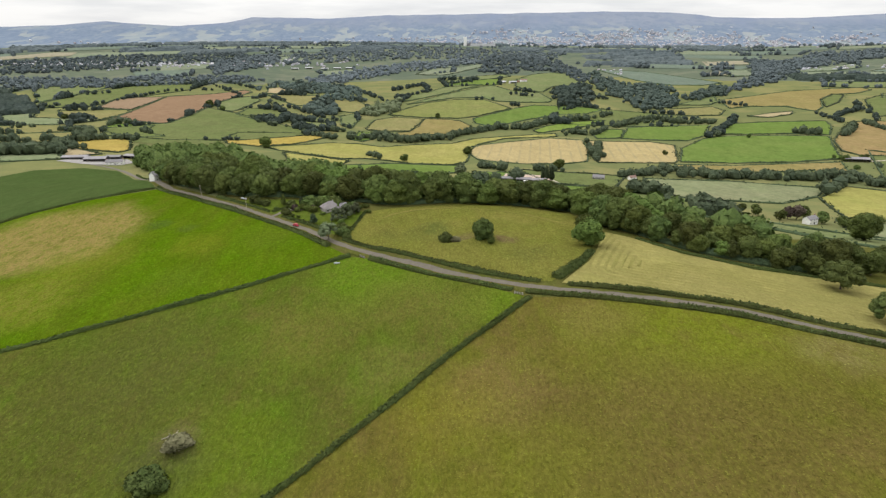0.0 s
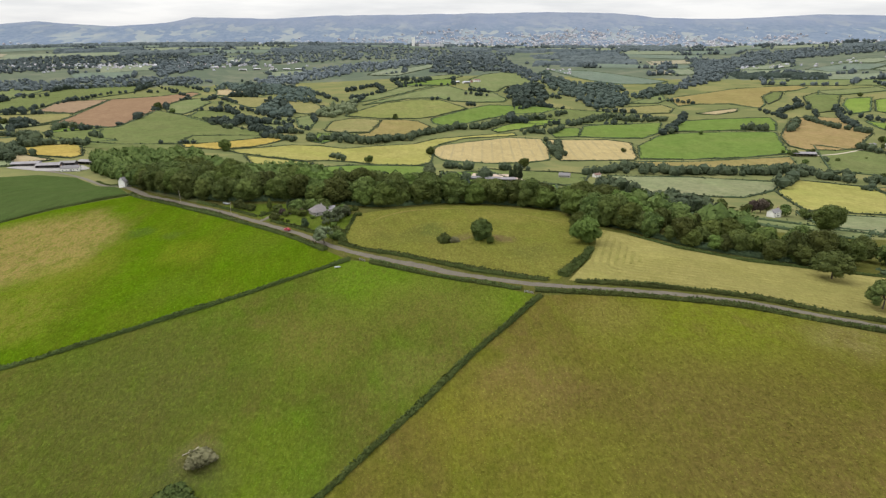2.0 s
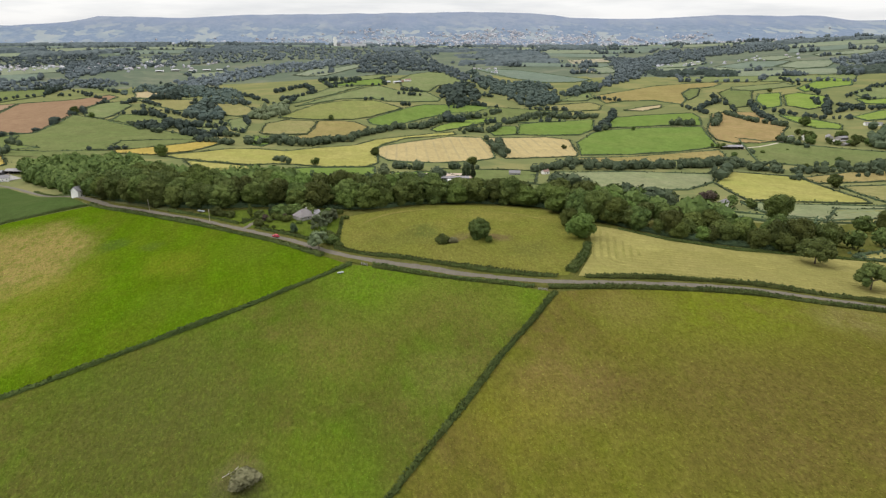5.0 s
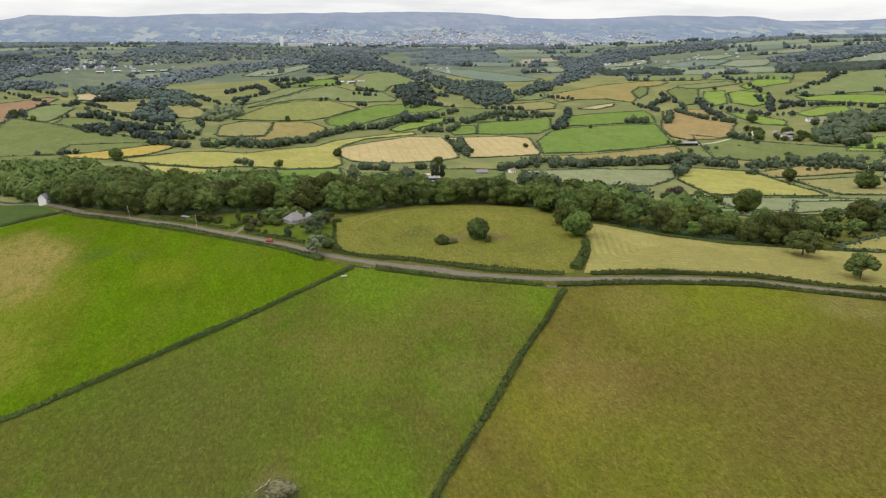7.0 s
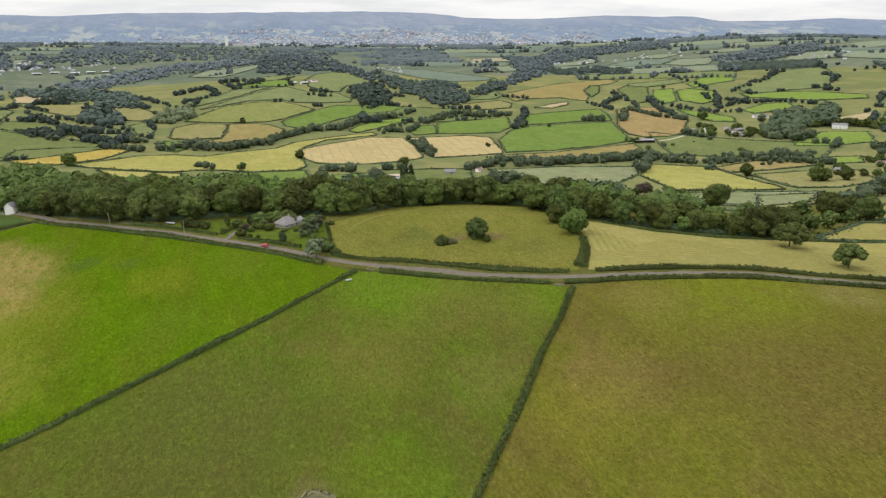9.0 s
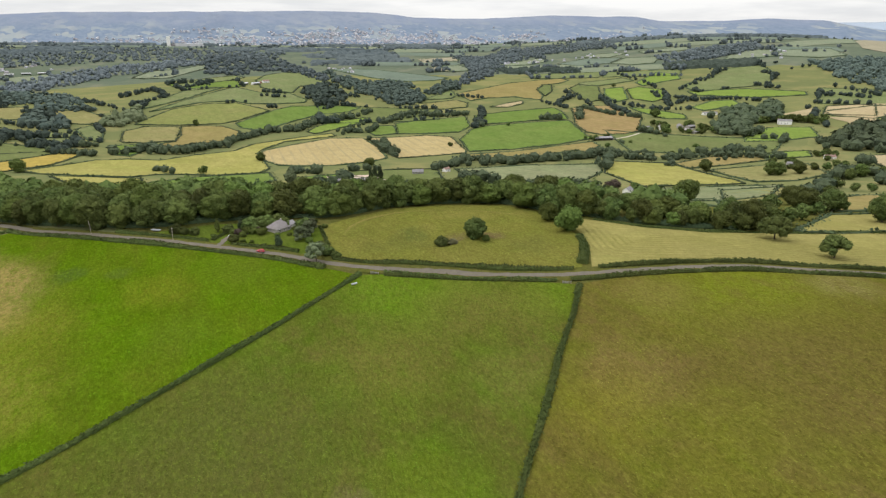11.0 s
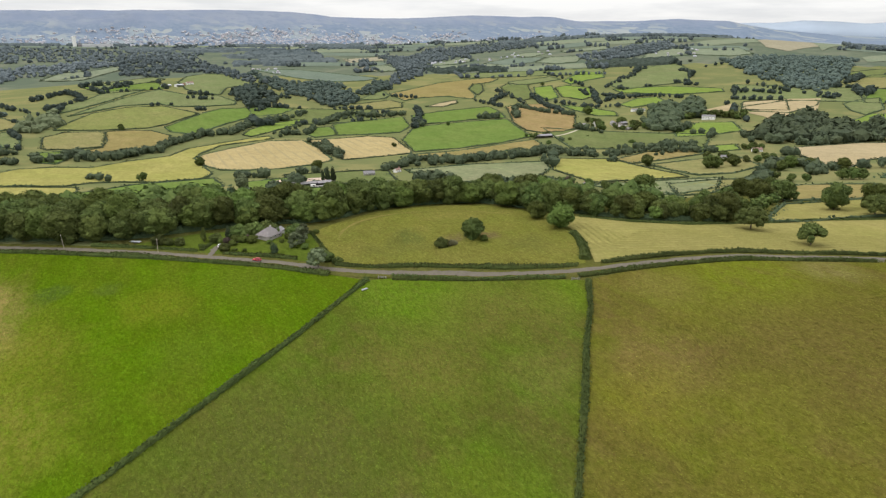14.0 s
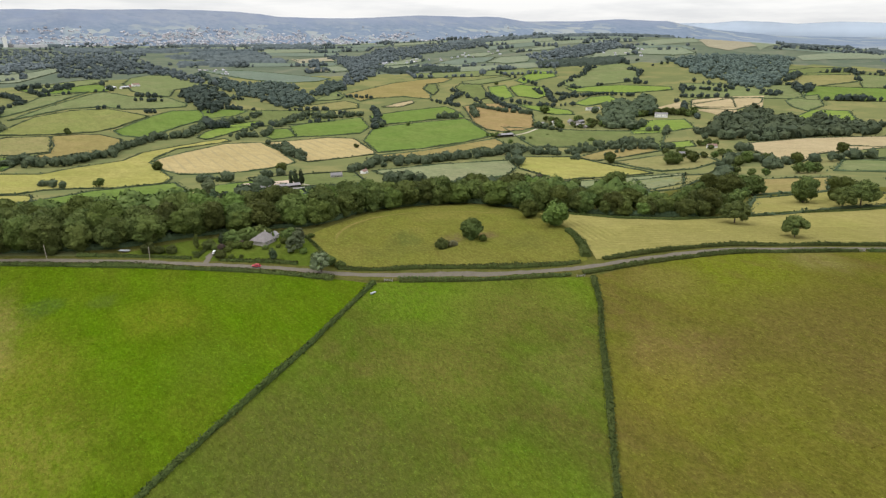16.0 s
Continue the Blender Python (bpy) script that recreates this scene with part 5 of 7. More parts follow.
field([(1046, 1492), (1097, 1483), (978, 1323), (929, 1306), (988, 1415)], "pasture_bright", "bright green pasture on a far slope", 2)
field([(1077, 1643), (1229, 1644), (1209, 1576), (1093, 1563), (1041, 1588)], "pasture", "green pasture on a far slope", 2)
field([(1587, 2330), (1698, 2335), (1735, 2232), (1624, 2192)], "pasture_bright", "bright strip field on a far slope", 2)
field([(1385, 2194), (1553, 2248), (1625, 2124), (1496, 2040), (1384, 2070)], "pasture_mid", "green strip field on a far slope", 2)
field([(1503, 2022), (1632, 2099), (1695, 1990), (1568, 1887), (1505, 1924)], "pasture", "pale green field on a far slope", 2)
field([(1878, 1646), (2019, 1705), (2128, 1623), (2003, 1480), (1906, 1502)], "pasture_pale", "green field near the skyline", 2)
field([(1789, 1039), (1919, 1021), (1968, 951), (1832, 891), (1718, 984)], "pasture_dull", "dull green field above dark woods", 2)
field([(1319, 799), (1388, 804), (1434, 789), (1303, 719), (1215, 707), (1254, 755)], "pasture", "green field beside dark woods", 2)
# hedgerow trees
belt([(-166, 1125), (-122, 1152), (-108, 1189)], 10)
belt([(-108, 1189), (-93, 1127), (-60, 1130), (-17, 1166), (10, 1181), (34, 1239), (73, 1271), (112, 1317), (160, 1308), (201, 1375), (254, 1398), (323, 1423), (369, 1475)], 11)
belt([(227, 1244), (253, 1256), (283, 1234), (325, 1307)], 9)
belt([(342, 1320), (414, 1397), (461, 1410), (471, 1350), (543, 1329)], 11)
belt([(612, 1389), (462, 1137)], 10)
belt([(265, 1117), (240, 1017), (231, 977)], 10)
belt([(225, 824), (268, 855), (320, 880), (347, 826)], 10)
belt([(18, 1915), (84, 2027), (112, 2035)], 10)
belt([(186, 1743), (243, 1714)], 9)
belt([(155, 1570), (185, 1550)], 8)
belt([(274, 1525), (329, 1576)], 8)
belt([(-137, 1838), (-89, 1911), (-62, 1955), (-42, 1850), (-42, 1749)], 10)
belt([(-115, 1682), (-83, 1699), (-106, 1607)], 10)
belt([(347, 826), (420, 833), (469, 826), (525, 831), (432, 724)], 11)
belt([(752, 1218), (668, 1096)], 11)
belt([(559, 750), (633, 737), (682, 681), (701, 656)], 9)
belt([(519, 818), (563, 801), (544, 764)], 8)
belt([(572, 512), (636, 521), (655, 494), (644, 461)], 12)
belt([(945, 1389), (868, 1256), (806, 1113)], 9)
belt([(896, 1443), (784, 1344)], 10)
belt([(1082, 1304), (962, 1166)], 10)
belt([(1003, 1188), (1094, 1218), (1147, 1157), (1169, 1091)], 9)
belt([(1093, 1367), (1040, 1281)], 9)
belt([(1546, 1407), (1515, 1341)], 9)
belt([(1330, 1225), (1360, 1185)], 10)
belt([(1291, 1052), (1352, 1046), (1356, 973)], 9)
belt([(1374, 886), (1367, 830)], 9)
belt([(796, 1253), (775, 1132), (795, 1068)], 9)
belt([(653, 1637), (707, 1554)], 8)
tree_row([(-149, 1143), (-101, 1124), (-87, 1195)], 6, 9)
tree_row([(-88, 1148), (24, 1203)], 12, 9)
tree_row([(3, 1193), (99, 1296), (184, 1330)], 14, 11)
tree_row([(188, 1349), (297, 1443)], 8, 10)
tree_row([(344, 1362), (457, 1373), (562, 1339)], 14, 9)
tree_row([(488, 1432), (532, 1360)], 5, 9)
tree_row([(71, 1630), (138, 1630)], 3, 8)
tree_row([(599, 1150), (641, 1126)], 4, 12)
tree_row([(477, 1140), (516, 1257)], 4, 10)
tree_row([(223, 1274), (295, 1266)], 5, 9)
tree_row([(234, 1066), (236, 984)], 4, 11)
tree_row([(255, 1172), (244, 1062)], 3, 9)
tree_row([(52, 892), (85, 863)], 5, 10)
tree_row([(125, 870), (162, 859)], 4, 9)
tree_row([(239, 848), (334, 834), (478, 819)], 22, 10)
tree_row([(459, 779), (428, 716)], 3, 12)
tree_row([(504, 810), (534, 771)], 6, 9)
tree_row([(533, 714), (571, 737)], 3, 9)
tree_row([(651, 774), (692, 755), (773, 729)], 9, 7)
tree_row([(-435, 1666), (-273, 1297)], 14, 9)
tree_row([(-359, 1550), (-200, 1329)], 10, 9)
tree_row([(-134, 1576), (-87, 1494)], 5, 9)
tree_row([(-320, 1677), (-263, 1528)], 6, 10)
tree_row([(-290, 2014), (-134, 1615)], 14, 9)
tree_row([(-396, 2289), (-204, 1788)], 14, 9)
tree_row([(-507, 2293), (-273, 1830)], 14, 9)
tree_row([(-83, 1721), (-26, 1789)], 5, 9)
tree_row([(162, 1695), (240, 1660)], 5, 8)
tree_row([(61, 1981), (104, 1936)], 3, 9)
tree_row([(795, 1424), (765, 1264)], 8, 9)
tree_row([(929, 1510), (880, 1368)], 6, 10)
tree_row([(921, 1340), (899, 1198)], 6, 9)
tree_row([(1074, 1283), (1065, 1189), (1144, 1178)], 10, 9)
tree_row([(910, 1211), (911, 1146), (978, 1111)], 9, 9)
tree_row([(1151, 1333), (1287, 1406), (1446, 1477)], 9, 9)
tree_row([(-732, 2226), (-559, 2028)], 9, 9)
tree_row([(-744, 2168), (-537, 1816)], 8, 9)
tree_row([(-496, 1742), (-471, 1791)], 4, 10)
tree_row([(-163, 1160), (-140, 1121)], 5, 9)
tree_row([(-401, 1394), (-349, 1266), (-255, 1223)], 9, 8)
tree_row([(-200, 1203), (-175, 1224)], 3, 9)
tree_row([(-243, 1154), (-177, 1116)], 8, 8)
tree_row([(-109, 963), (-80, 930)], 3, 10)
tree_row([(289, 1751), (372, 1715), (410, 1639)], 9, 10)
tree_row([(244, 1269), (326, 1367)], 4, 9)
tree_row([(-740, 1137), (-716, 1160)], 4, 9)
tree_row([(-643, 1102), (-552, 1052)], 7, 12)
tree_row([(-531, 947), (-508, 968)], 5, 13)
tree_row([(-619, 920), (-531, 931)], 9, 10)
tree_row([(-491, 972), (-450, 983)], 4, 9)
tree_row([(-564, 835), (-504, 843)], 7, 9)
tree_row([(-997, 1504), (-914, 1514)], 5, 10)
tree_row([(-990, 1831), (-932, 1904)], 5, 10)
tree_row([(-840, 1708), (-792, 1952), (-607, 1992)], 16, 9)
tree_row([(-833, 1581), (-793, 1581)], 2, 9)
tree_row([(738, 588), (704, 531)], 4, 12)
tree_row([(653, 504), (584, 444)], 4, 10)
tree_row([(572, 465), (652, 450), (770, 401)], 12, 11)
tree_row([(400, 423), (533, 471)], 6, 11)
tree_row([(802, 830), (882, 841)], 4, 14)
tree_row([(815, 691), (839, 598), (941, 559)], 16, 12)
tree_row([(1172, 977), (952, 779)], 6, 12)
tree_row([(1452, 1126), (1394, 970), (1395, 830)], 12, 10)
tree_row([(693, 960), (701, 889)], 5, 9)
tree_row([(524, 807), (549, 748)], 5, 9)
tree_row([(513, 709), (681, 704), (730, 677)], 8, 7)
tree_row([(1290, 1733), (1192, 1500), (1113, 1332)], 10, 9)
tree_row([(936, 1470), (811, 1233)], 5, 9)
tree_row([(1610, 1401), (1772, 1390), (1647, 1136)], 10, 9)
lone_tree(-749, 1318, 12)
lone_tree(-546, 1569, 17)
lone_tree(-260, 963, 15)
lone_tree(-55, 923, 12)
lone_tree(-11, 1424, 11)
lone_tree(-494, 1501, 11)
lone_tree(38, 1030, 14)
lone_tree(159, 890, 13)
lone_tree(-11, 1411, 10)
lone_tree(528, 647, 16)
lone_tree(314, 469, 20)
lone_tree(568, 572, 17)
lone_tree(344, 1014, 8)
lone_tree(833, 1070, 18)
lone_tree(519, 1121, 8)
lone_tree(1093, 1515, 10)
lone_tree(562, 576, 18)
lone_tree(596, 565, 15)
lone_tree(774, 455, 14)
lone_tree(648, 456, 13)
lone_tree(332, 344, 17)
lone_tree(1047, 584, 8)
lone_tree(362, 400, 15)
lone_tree(305, 376, 12)
lone_tree(297, 345, 18)
lone_tree(224, 315, 14)
lone_tree(394, 387, 12)
lone_tree(338, 343, 11)
lone_tree(191, 314, 8)
lone_tree(173, 311, 7)
# far woods
far_wood([(119, 2416), (164, 2823), (254, 3048), (409, 3074), (478, 2737), (475, 2329), (424, 1921), (407, 2000), (407, 2333), (319, 2404), (207, 2290)], 240, 11, "dark wooded ridge above small green fields")
far_wood([(266, 1698), (304, 1796), (382, 1876), (402, 1858), (379, 1686), (343, 1585), (314, 1608), (277, 1592)], 70, 11, "dark wood in a stream valley")
far_wood([(513, 2368), (505, 2087), (515, 1923), (602, 1940), (631, 1876), (576, 1668), (525, 1556), (461, 1521), (441, 1592), (432, 1695), (415, 1777)], 190, 11, "dark wooded valley side")
far_wood([(582, 1642), (654, 1762), (781, 1930), (733, 1763), (657, 1691)], 40, 11, "dark trees along a valley")
far_wood([(1273, 2858), (1350, 2717), (1194, 2318), (1011, 2025), (886, 1905), (745, 1761), (827, 1920), (969, 2127)], 220, 10, "dark wooded valley running to the plain")
far_wood([(-551, 1942), (-561, 2186), (-404, 2202), (-255, 2012), (-207, 1717), (-169, 1612), (-258, 1675), (-388, 1921), (-516, 2063)], 150, 10, "dark hedgerow wood between small fields")
far_wood([(-178, 1448), (-155, 1528), (-121, 1606), (-103, 1644), (-98, 1489), (-128, 1428)], 34, 11, "grey willows along a stream", LEAF_GREY)
far_wood([(-324, 1580), (-305, 1706), (-263, 1531), (-230, 1470), (-246, 1418), (-293, 1486)], 34, 11, "dark trees along a stream")
far_wood([(1723, 1939), (1945, 1972), (2027, 1864), (1835, 1773), (1684, 1778)], 150, 11, "dark wood on a far ridge")
far_wood([(772, 854), (923, 993), (1047, 1056), (1142, 1028), (1032, 938), (950, 918), (809, 827)], 80, 14, "dense dark wood beside a farm")
field([(1062, 959), (1167, 968), (1101, 921), (1053, 938)], "stubble", "small tan stubble field behind a country house", 0)
field([(1123, 908), (1206, 960), (1296, 921), (1176, 842)], "stubble", "tan stubble field above dark woods", 1)
field([(1178, 839), (1300, 917), (1352, 873), (1207, 799)], "stubble", "tan stubble field above dark woods", 0)
field([(1098, 883), (1159, 829), (1101, 799), (1045, 789), (1081, 830)], "stubble", "tan stubble field above dark woods", 0)
lone_tree(421, 441, 10)
lone_tree(410, 415, 10)
lone_tree(452, 428, 9)
lone_tree(594, 501, 14)
lone_tree(626, 507, 14)
lone_tree(514, 461, 12)
lone_tree(498, 433, 9)
lone_tree(508, 422, 9)
lone_tree(641, 492, 12)
lone_tree(623, 471, 10)
lone_tree(548, 407, 12)
lone_tree(556, 400, 12.5)
lone_tree(562, 395, 12)
lone_tree(653, 456, 9)
lone_tree(638, 575, 10)
lone_tree(647, 565, 10)
lone_tree(676, 572, 10)
lone_tree(683, 565, 9)
lone_tree(231, 307, 12)
lone_tree(261, 318, 11)
lone_tree(301, 336, 10)
lone_tree(320, 343, 9)
lone_tree(363, 389, 9)
lone_tree(378, 383, 8)
lone_tree(218, 340, 8)
lone_tree(219, 335, 9)
lone_tree(238, 339, 9)
far_wood([(1812, 1461), (2011, 1333), (2081, 1175), (1646, 971), (1427, 929), (1553, 1166)], 420, 11, "large dark wood on a far hillside")
far_wood([(820, 684), (994, 782), (1132, 779), (1075, 670), (1106, 586), (1091, 519), (1004, 487), (889, 579)], 150, 14, "dense wood below tan stubble")
far_wood([(1684, 2011), (1926, 2030), (2167, 1965), (2002, 1803), (1758, 1761), (1584, 1820)], 160, 10, "dark wood on a far ridge")
far_wood([(1200, 2605), (1646, 3018), (2039, 2814), (1936, 2489), (1601, 2605), (1206, 2332), (988, 2133)], 380, 11, "dark wooded plain below the hills")
far_wood([(-881, 2663), (-732, 3050), (-640, 2673), (-729, 2456), (-791, 2339)], 200, 10, "dark trees along a far village")
far_wood([(-476, 2293), (-280, 2567), (-108, 2688), (110, 2821), (189, 2726), (-91, 2466), (-266, 2326), (-379, 2147)], 260, 10, "dark hedgerow woods on a far slope")
far_wood([(-1770, 2731), (-1423, 2954), (-927, 3091), (-659, 2809), (-1049, 2617), (-1463, 2243)], 420, 10, "dark wooded plain with a village")
far_wood([(-1417, 2170), (-1118, 2221), (-709, 2342), (-567, 2234), (-845, 2088), (-1257, 1914)], 260, 10, "belt of dark trees on the plain")
far_wood([(-686, 2930), (-70, 3535), (583, 3276), (460, 2842), (-56, 2851), (-576, 2635)], 420, 10, "dark wooded plain below the hills")


# smaller enclosures that fill the far country between the larger fields
fr = np.random.default_rng(21)


def canopy(heap, quad, r, cell=5.5, gap=12.0):
    """The closed top of a far wood: rounded crowns of differing height that come down to the ground at its edge."""
    q = np.array(quad, float)
    lo, hi = q.min(0) - gap, q.max(0) + gap
    cols, rows = (int(k) + 2 for k in (hi - lo) / gap)
    mid = lo + (np.stack(np.meshgrid(np.arange(cols), np.arange(rows), indexing="ij"), -1) + r.uniform(0.1, 0.9, (cols, rows, 2))) * gap
    top = r.uniform(6.5, 14.5, (cols, rows))
    n = max(4, int(np.linalg.norm(q[1] - q[0]) / cell))
    m = max(4, int(np.linalg.norm(q[3] - q[0]) / cell))
    i, j = np.meshgrid(np.linspace(0, 1, n + 1), np.linspace(0, 1, m + 1), indexing="ij")
    p = q[0] * ((1 - i) * (1 - j))[..., None] + q[1] * (i * (1 - j))[..., None] + q[2] * (i * j)[..., None] + q[3] * ((1 - i) * j)[..., None]
    p += r.normal(size=p.shape) * cell * 0.22
    wave = np.array([[noise.noise((a * 0.011, b * 0.011, 9.0)) for a, b in row[::3]] for row in p[::3]])
    wave = np.repeat(np.repeat(wave, 3, 0), 3, 1)[:n + 1, :m + 1]
    at = ((p - lo) / gap).astype(int)
    tall = np.zeros(i.shape)
    for da in (-1, 0, 1):
        for db in (-1, 0, 1):
            a, b = (at[..., 0] + da).clip(0, cols - 1), (at[..., 1] + db).clip(0, rows - 1)
            away = np.linalg.norm(p - mid[a, b], axis=-1) / (gap * 0.82)
            tall = np.maximum(tall, top[a, b] * np.sqrt((1 - away ** 2).clip(0, 1)))
    tall += r.uniform(-0.6, 0.6, i.shape)
    # glades where the wood opens, and the outermost ring at the ground
    tall = np.where(wave < -0.2, -1.5, tall)
    tall[0, :] = tall[-1, :] = -1.5
    tall[:, 0] = tall[:, -1] = -1.5
    z = rise(p[..., 0].ravel(), p[..., 1].ravel()) + tall.ravel()
    k = np.arange((n + 1) * (m + 1)).reshape(n + 1, m + 1)
    f = np.column_stack([k[:-1, :-1].ravel(), k[1:, :-1].ravel(), k[1:, 1:].ravel(), k[:-1, 1:].ravel()])
    if np.cross(q[1] - q[0], q[3] - q[0]) < 0:
        f = f[:, ::-1]
    heap.add(np.column_stack([p.reshape(-1, 2), z]), f)


PLACES = [[(-60, 330), (-205, 470), (-300, 430), (-420, 330), (-420, 100), (450, 20), (430, 200), (320, 244), (205, 284), (230, 330), (170, 405), (80, 470), (-92, 505), (-175, 690), (-260, 855), (-330, 900), (-365, 850), (-290, 650), (-225, 500)],
          [(-296, 416), (-207, 464), (-226, 498), (-340, 690), (-450, 640), (-420, 470)], [(-440, 740), (-350, 715), (-345, 790), (-440, 790)], [(60, 735), (140, 730), (140, 815), (70, 815)],
          [(700, 890), (830, 890), (830, 980), (700, 980)], [(560, 905), (620, 905), (620, 940), (560, 940)]]
LAST = FIELDS + PLACES


def taken(x, y):
    return any(inside(p, x, y) for p in LAST)


FILL = ("pasture", "pasture_dull", "pasture_mid", "olive", "pasture_mid", "stubble_olive", "pasture", "pasture_dull", "pasture")
FILL_FAR = ("haze_green", "haze_dull", "haze_green", "haze_dull", "haze_dull", "haze_green", "haze_dull", "haze_dull", "haze_green")
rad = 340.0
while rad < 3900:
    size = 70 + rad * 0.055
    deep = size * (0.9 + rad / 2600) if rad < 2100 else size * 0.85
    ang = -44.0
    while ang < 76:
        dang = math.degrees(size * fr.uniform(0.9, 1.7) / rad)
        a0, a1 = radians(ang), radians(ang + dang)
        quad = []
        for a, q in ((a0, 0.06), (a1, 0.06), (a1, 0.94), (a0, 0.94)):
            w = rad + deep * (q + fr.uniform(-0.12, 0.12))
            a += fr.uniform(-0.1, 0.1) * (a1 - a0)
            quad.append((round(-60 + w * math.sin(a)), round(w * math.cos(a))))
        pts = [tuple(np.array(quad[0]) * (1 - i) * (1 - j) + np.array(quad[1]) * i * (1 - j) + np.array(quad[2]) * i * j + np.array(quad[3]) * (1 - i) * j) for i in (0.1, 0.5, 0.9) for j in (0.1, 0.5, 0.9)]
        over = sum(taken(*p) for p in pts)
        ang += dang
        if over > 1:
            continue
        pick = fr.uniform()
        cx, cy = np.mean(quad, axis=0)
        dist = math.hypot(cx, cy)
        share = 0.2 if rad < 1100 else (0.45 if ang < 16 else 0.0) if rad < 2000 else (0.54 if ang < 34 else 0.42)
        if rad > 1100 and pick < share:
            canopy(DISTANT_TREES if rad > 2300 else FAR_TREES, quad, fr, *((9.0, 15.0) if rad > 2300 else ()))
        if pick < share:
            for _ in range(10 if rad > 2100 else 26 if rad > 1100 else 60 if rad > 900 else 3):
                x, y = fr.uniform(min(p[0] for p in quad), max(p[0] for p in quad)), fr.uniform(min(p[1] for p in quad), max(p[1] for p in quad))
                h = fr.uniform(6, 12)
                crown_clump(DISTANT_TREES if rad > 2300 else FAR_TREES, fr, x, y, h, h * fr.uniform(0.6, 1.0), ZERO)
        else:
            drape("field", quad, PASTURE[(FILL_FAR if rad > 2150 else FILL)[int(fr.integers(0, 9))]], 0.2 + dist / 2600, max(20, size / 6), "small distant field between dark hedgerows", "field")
            hedge_trees(quad, dist)
            if dist < 2300 and dist > 500:
                hedge(quad, 2.2, 3.0, "dark hedge round a small field", 0.5, 8.0, LEAF_DARK, 1.2, True)
    rad += deep

for heap, name, leaf, label in ((DISTANT_TREES, "distant_trees", LEAF_DISTANT_HAZED, "countless trees on the distant plain, leaves greyed by painted haze"), (FAR_TREES, "hedgerow_trees", LEAF_FAR_HAZED, "countless dark hedgerow trees over the far country, blued by painted haze"), (MID_TREES, "hedgerow_trees", LEAF_VALLEY, "rows of dark green hedgerow trees in the valley")):
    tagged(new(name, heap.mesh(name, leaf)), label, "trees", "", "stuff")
back_wood = Heap()
for x, y in inner[105:]:
    h = wr.uniform(13, 18.5) * (0.74 if y > 440 and -75 < x < 110 else 1)
    crown_clump(back_wood, wr, x, y, h, h * wr.uniform(0.42, 0.54), ZERO, 9, 60)
tagged(new("woodland", back_wood.mesh("woodland", LEAF)), "dense crowns in the depth of the wood", "wood", "", "stuff")


# standing tufts that give the near grass its grain
gr0 = np.random.default_rng(77)
for key, poly, count, size, label in (
        ("left_near", [(-59, 328), (-125, 390), (-194, 449), (-249, 443), (-292, 410), (-300, 200), (-181, 245), (-105, 284), (-52, 318)], 24000, 0.31, "lush grass tufts in the bright field"),
        ("mid_near", [(-45, 316), (-104, 276), (-180, 237), (-240, 200), (-150, 130), (-48, 184), (-4, 222), (33, 262), (-3, 288)], 26000, 0.31, "rough grass tufts in the meadow"),
        ("right_near", [(41, 260), (-2, 214), (-46, 175), (-70, 130), (120, 100), (240, 150), (190, 195), (143, 217), (86, 245)], 28000, 0.31, "seeding grass tufts in the field"),
        ("mound", [(-52, 343), (-38, 330), (17, 293), (48, 279), (72, 312), (84, 365), (77, 396), (43, 413), (8, 411), (-44, 386)], 8000, 0.28, "short grass tufts on the mound")):
    xs, ys = np.array(poly, float).T
    q = np.column_stack([gr0.uniform(xs.min(), xs.max(), count * 3), gr0.uniform(ys.min(), ys.max(), count * 3)])
    ok = np.zeros(len(q), bool)
    for i in range(len(poly)):
        x0, y0, x1, y1 = xs[i], ys[i], xs[(i + 1) % len(poly)], ys[(i + 1) % len(poly)]
        ok ^= ((y0 > q[:, 1]) != (y1 > q[:, 1])) & (q[:, 0] < (x1 - x0) * (q[:, 1] - y0) / (y1 - y0 + 1e-9) + x0)
    q = q[ok][:count]
    p = np.column_stack([q, rise(q[:, 0], q[:, 1]) + 0.12 + size * 0.12])
    v, f = leaf_quads(p, np.tile((0.0, 0.0, 4.5), (len(p), 1)), size, gr0, 0.2)
    tagged(new("grass_tufts", mesh_from("grass_tufts", v, f, TUFTS[key])), label, "grass", "", "stuff")


# ---- buildings ----


def gable(l, w, eaves, ridge):
    """Walls of a house with gable ends."""
    bm = bmesh.new()
    a, b = l / 2, w / 2
    v = [bm.verts.new(c) for c in ((-a, -b, -0.6), (a, -b, -0.6), (a, b, -0.6), (-a, b, -0.6), (-a, -b, eaves), (a, -b, eaves), (a, b, eaves), (-a, b, eaves), (-a, 0, ridge), (a, 0, ridge))]
    for f in ((0, 1, 5, 4), (2, 3, 7, 6), (1, 2, 6, 9, 5), (3, 0, 4, 8, 7), (4, 5, 9, 8), (6, 7, 8, 9), (3, 2, 1, 0)):
        bm.faces.new([v[i] for i in f])
    return bm


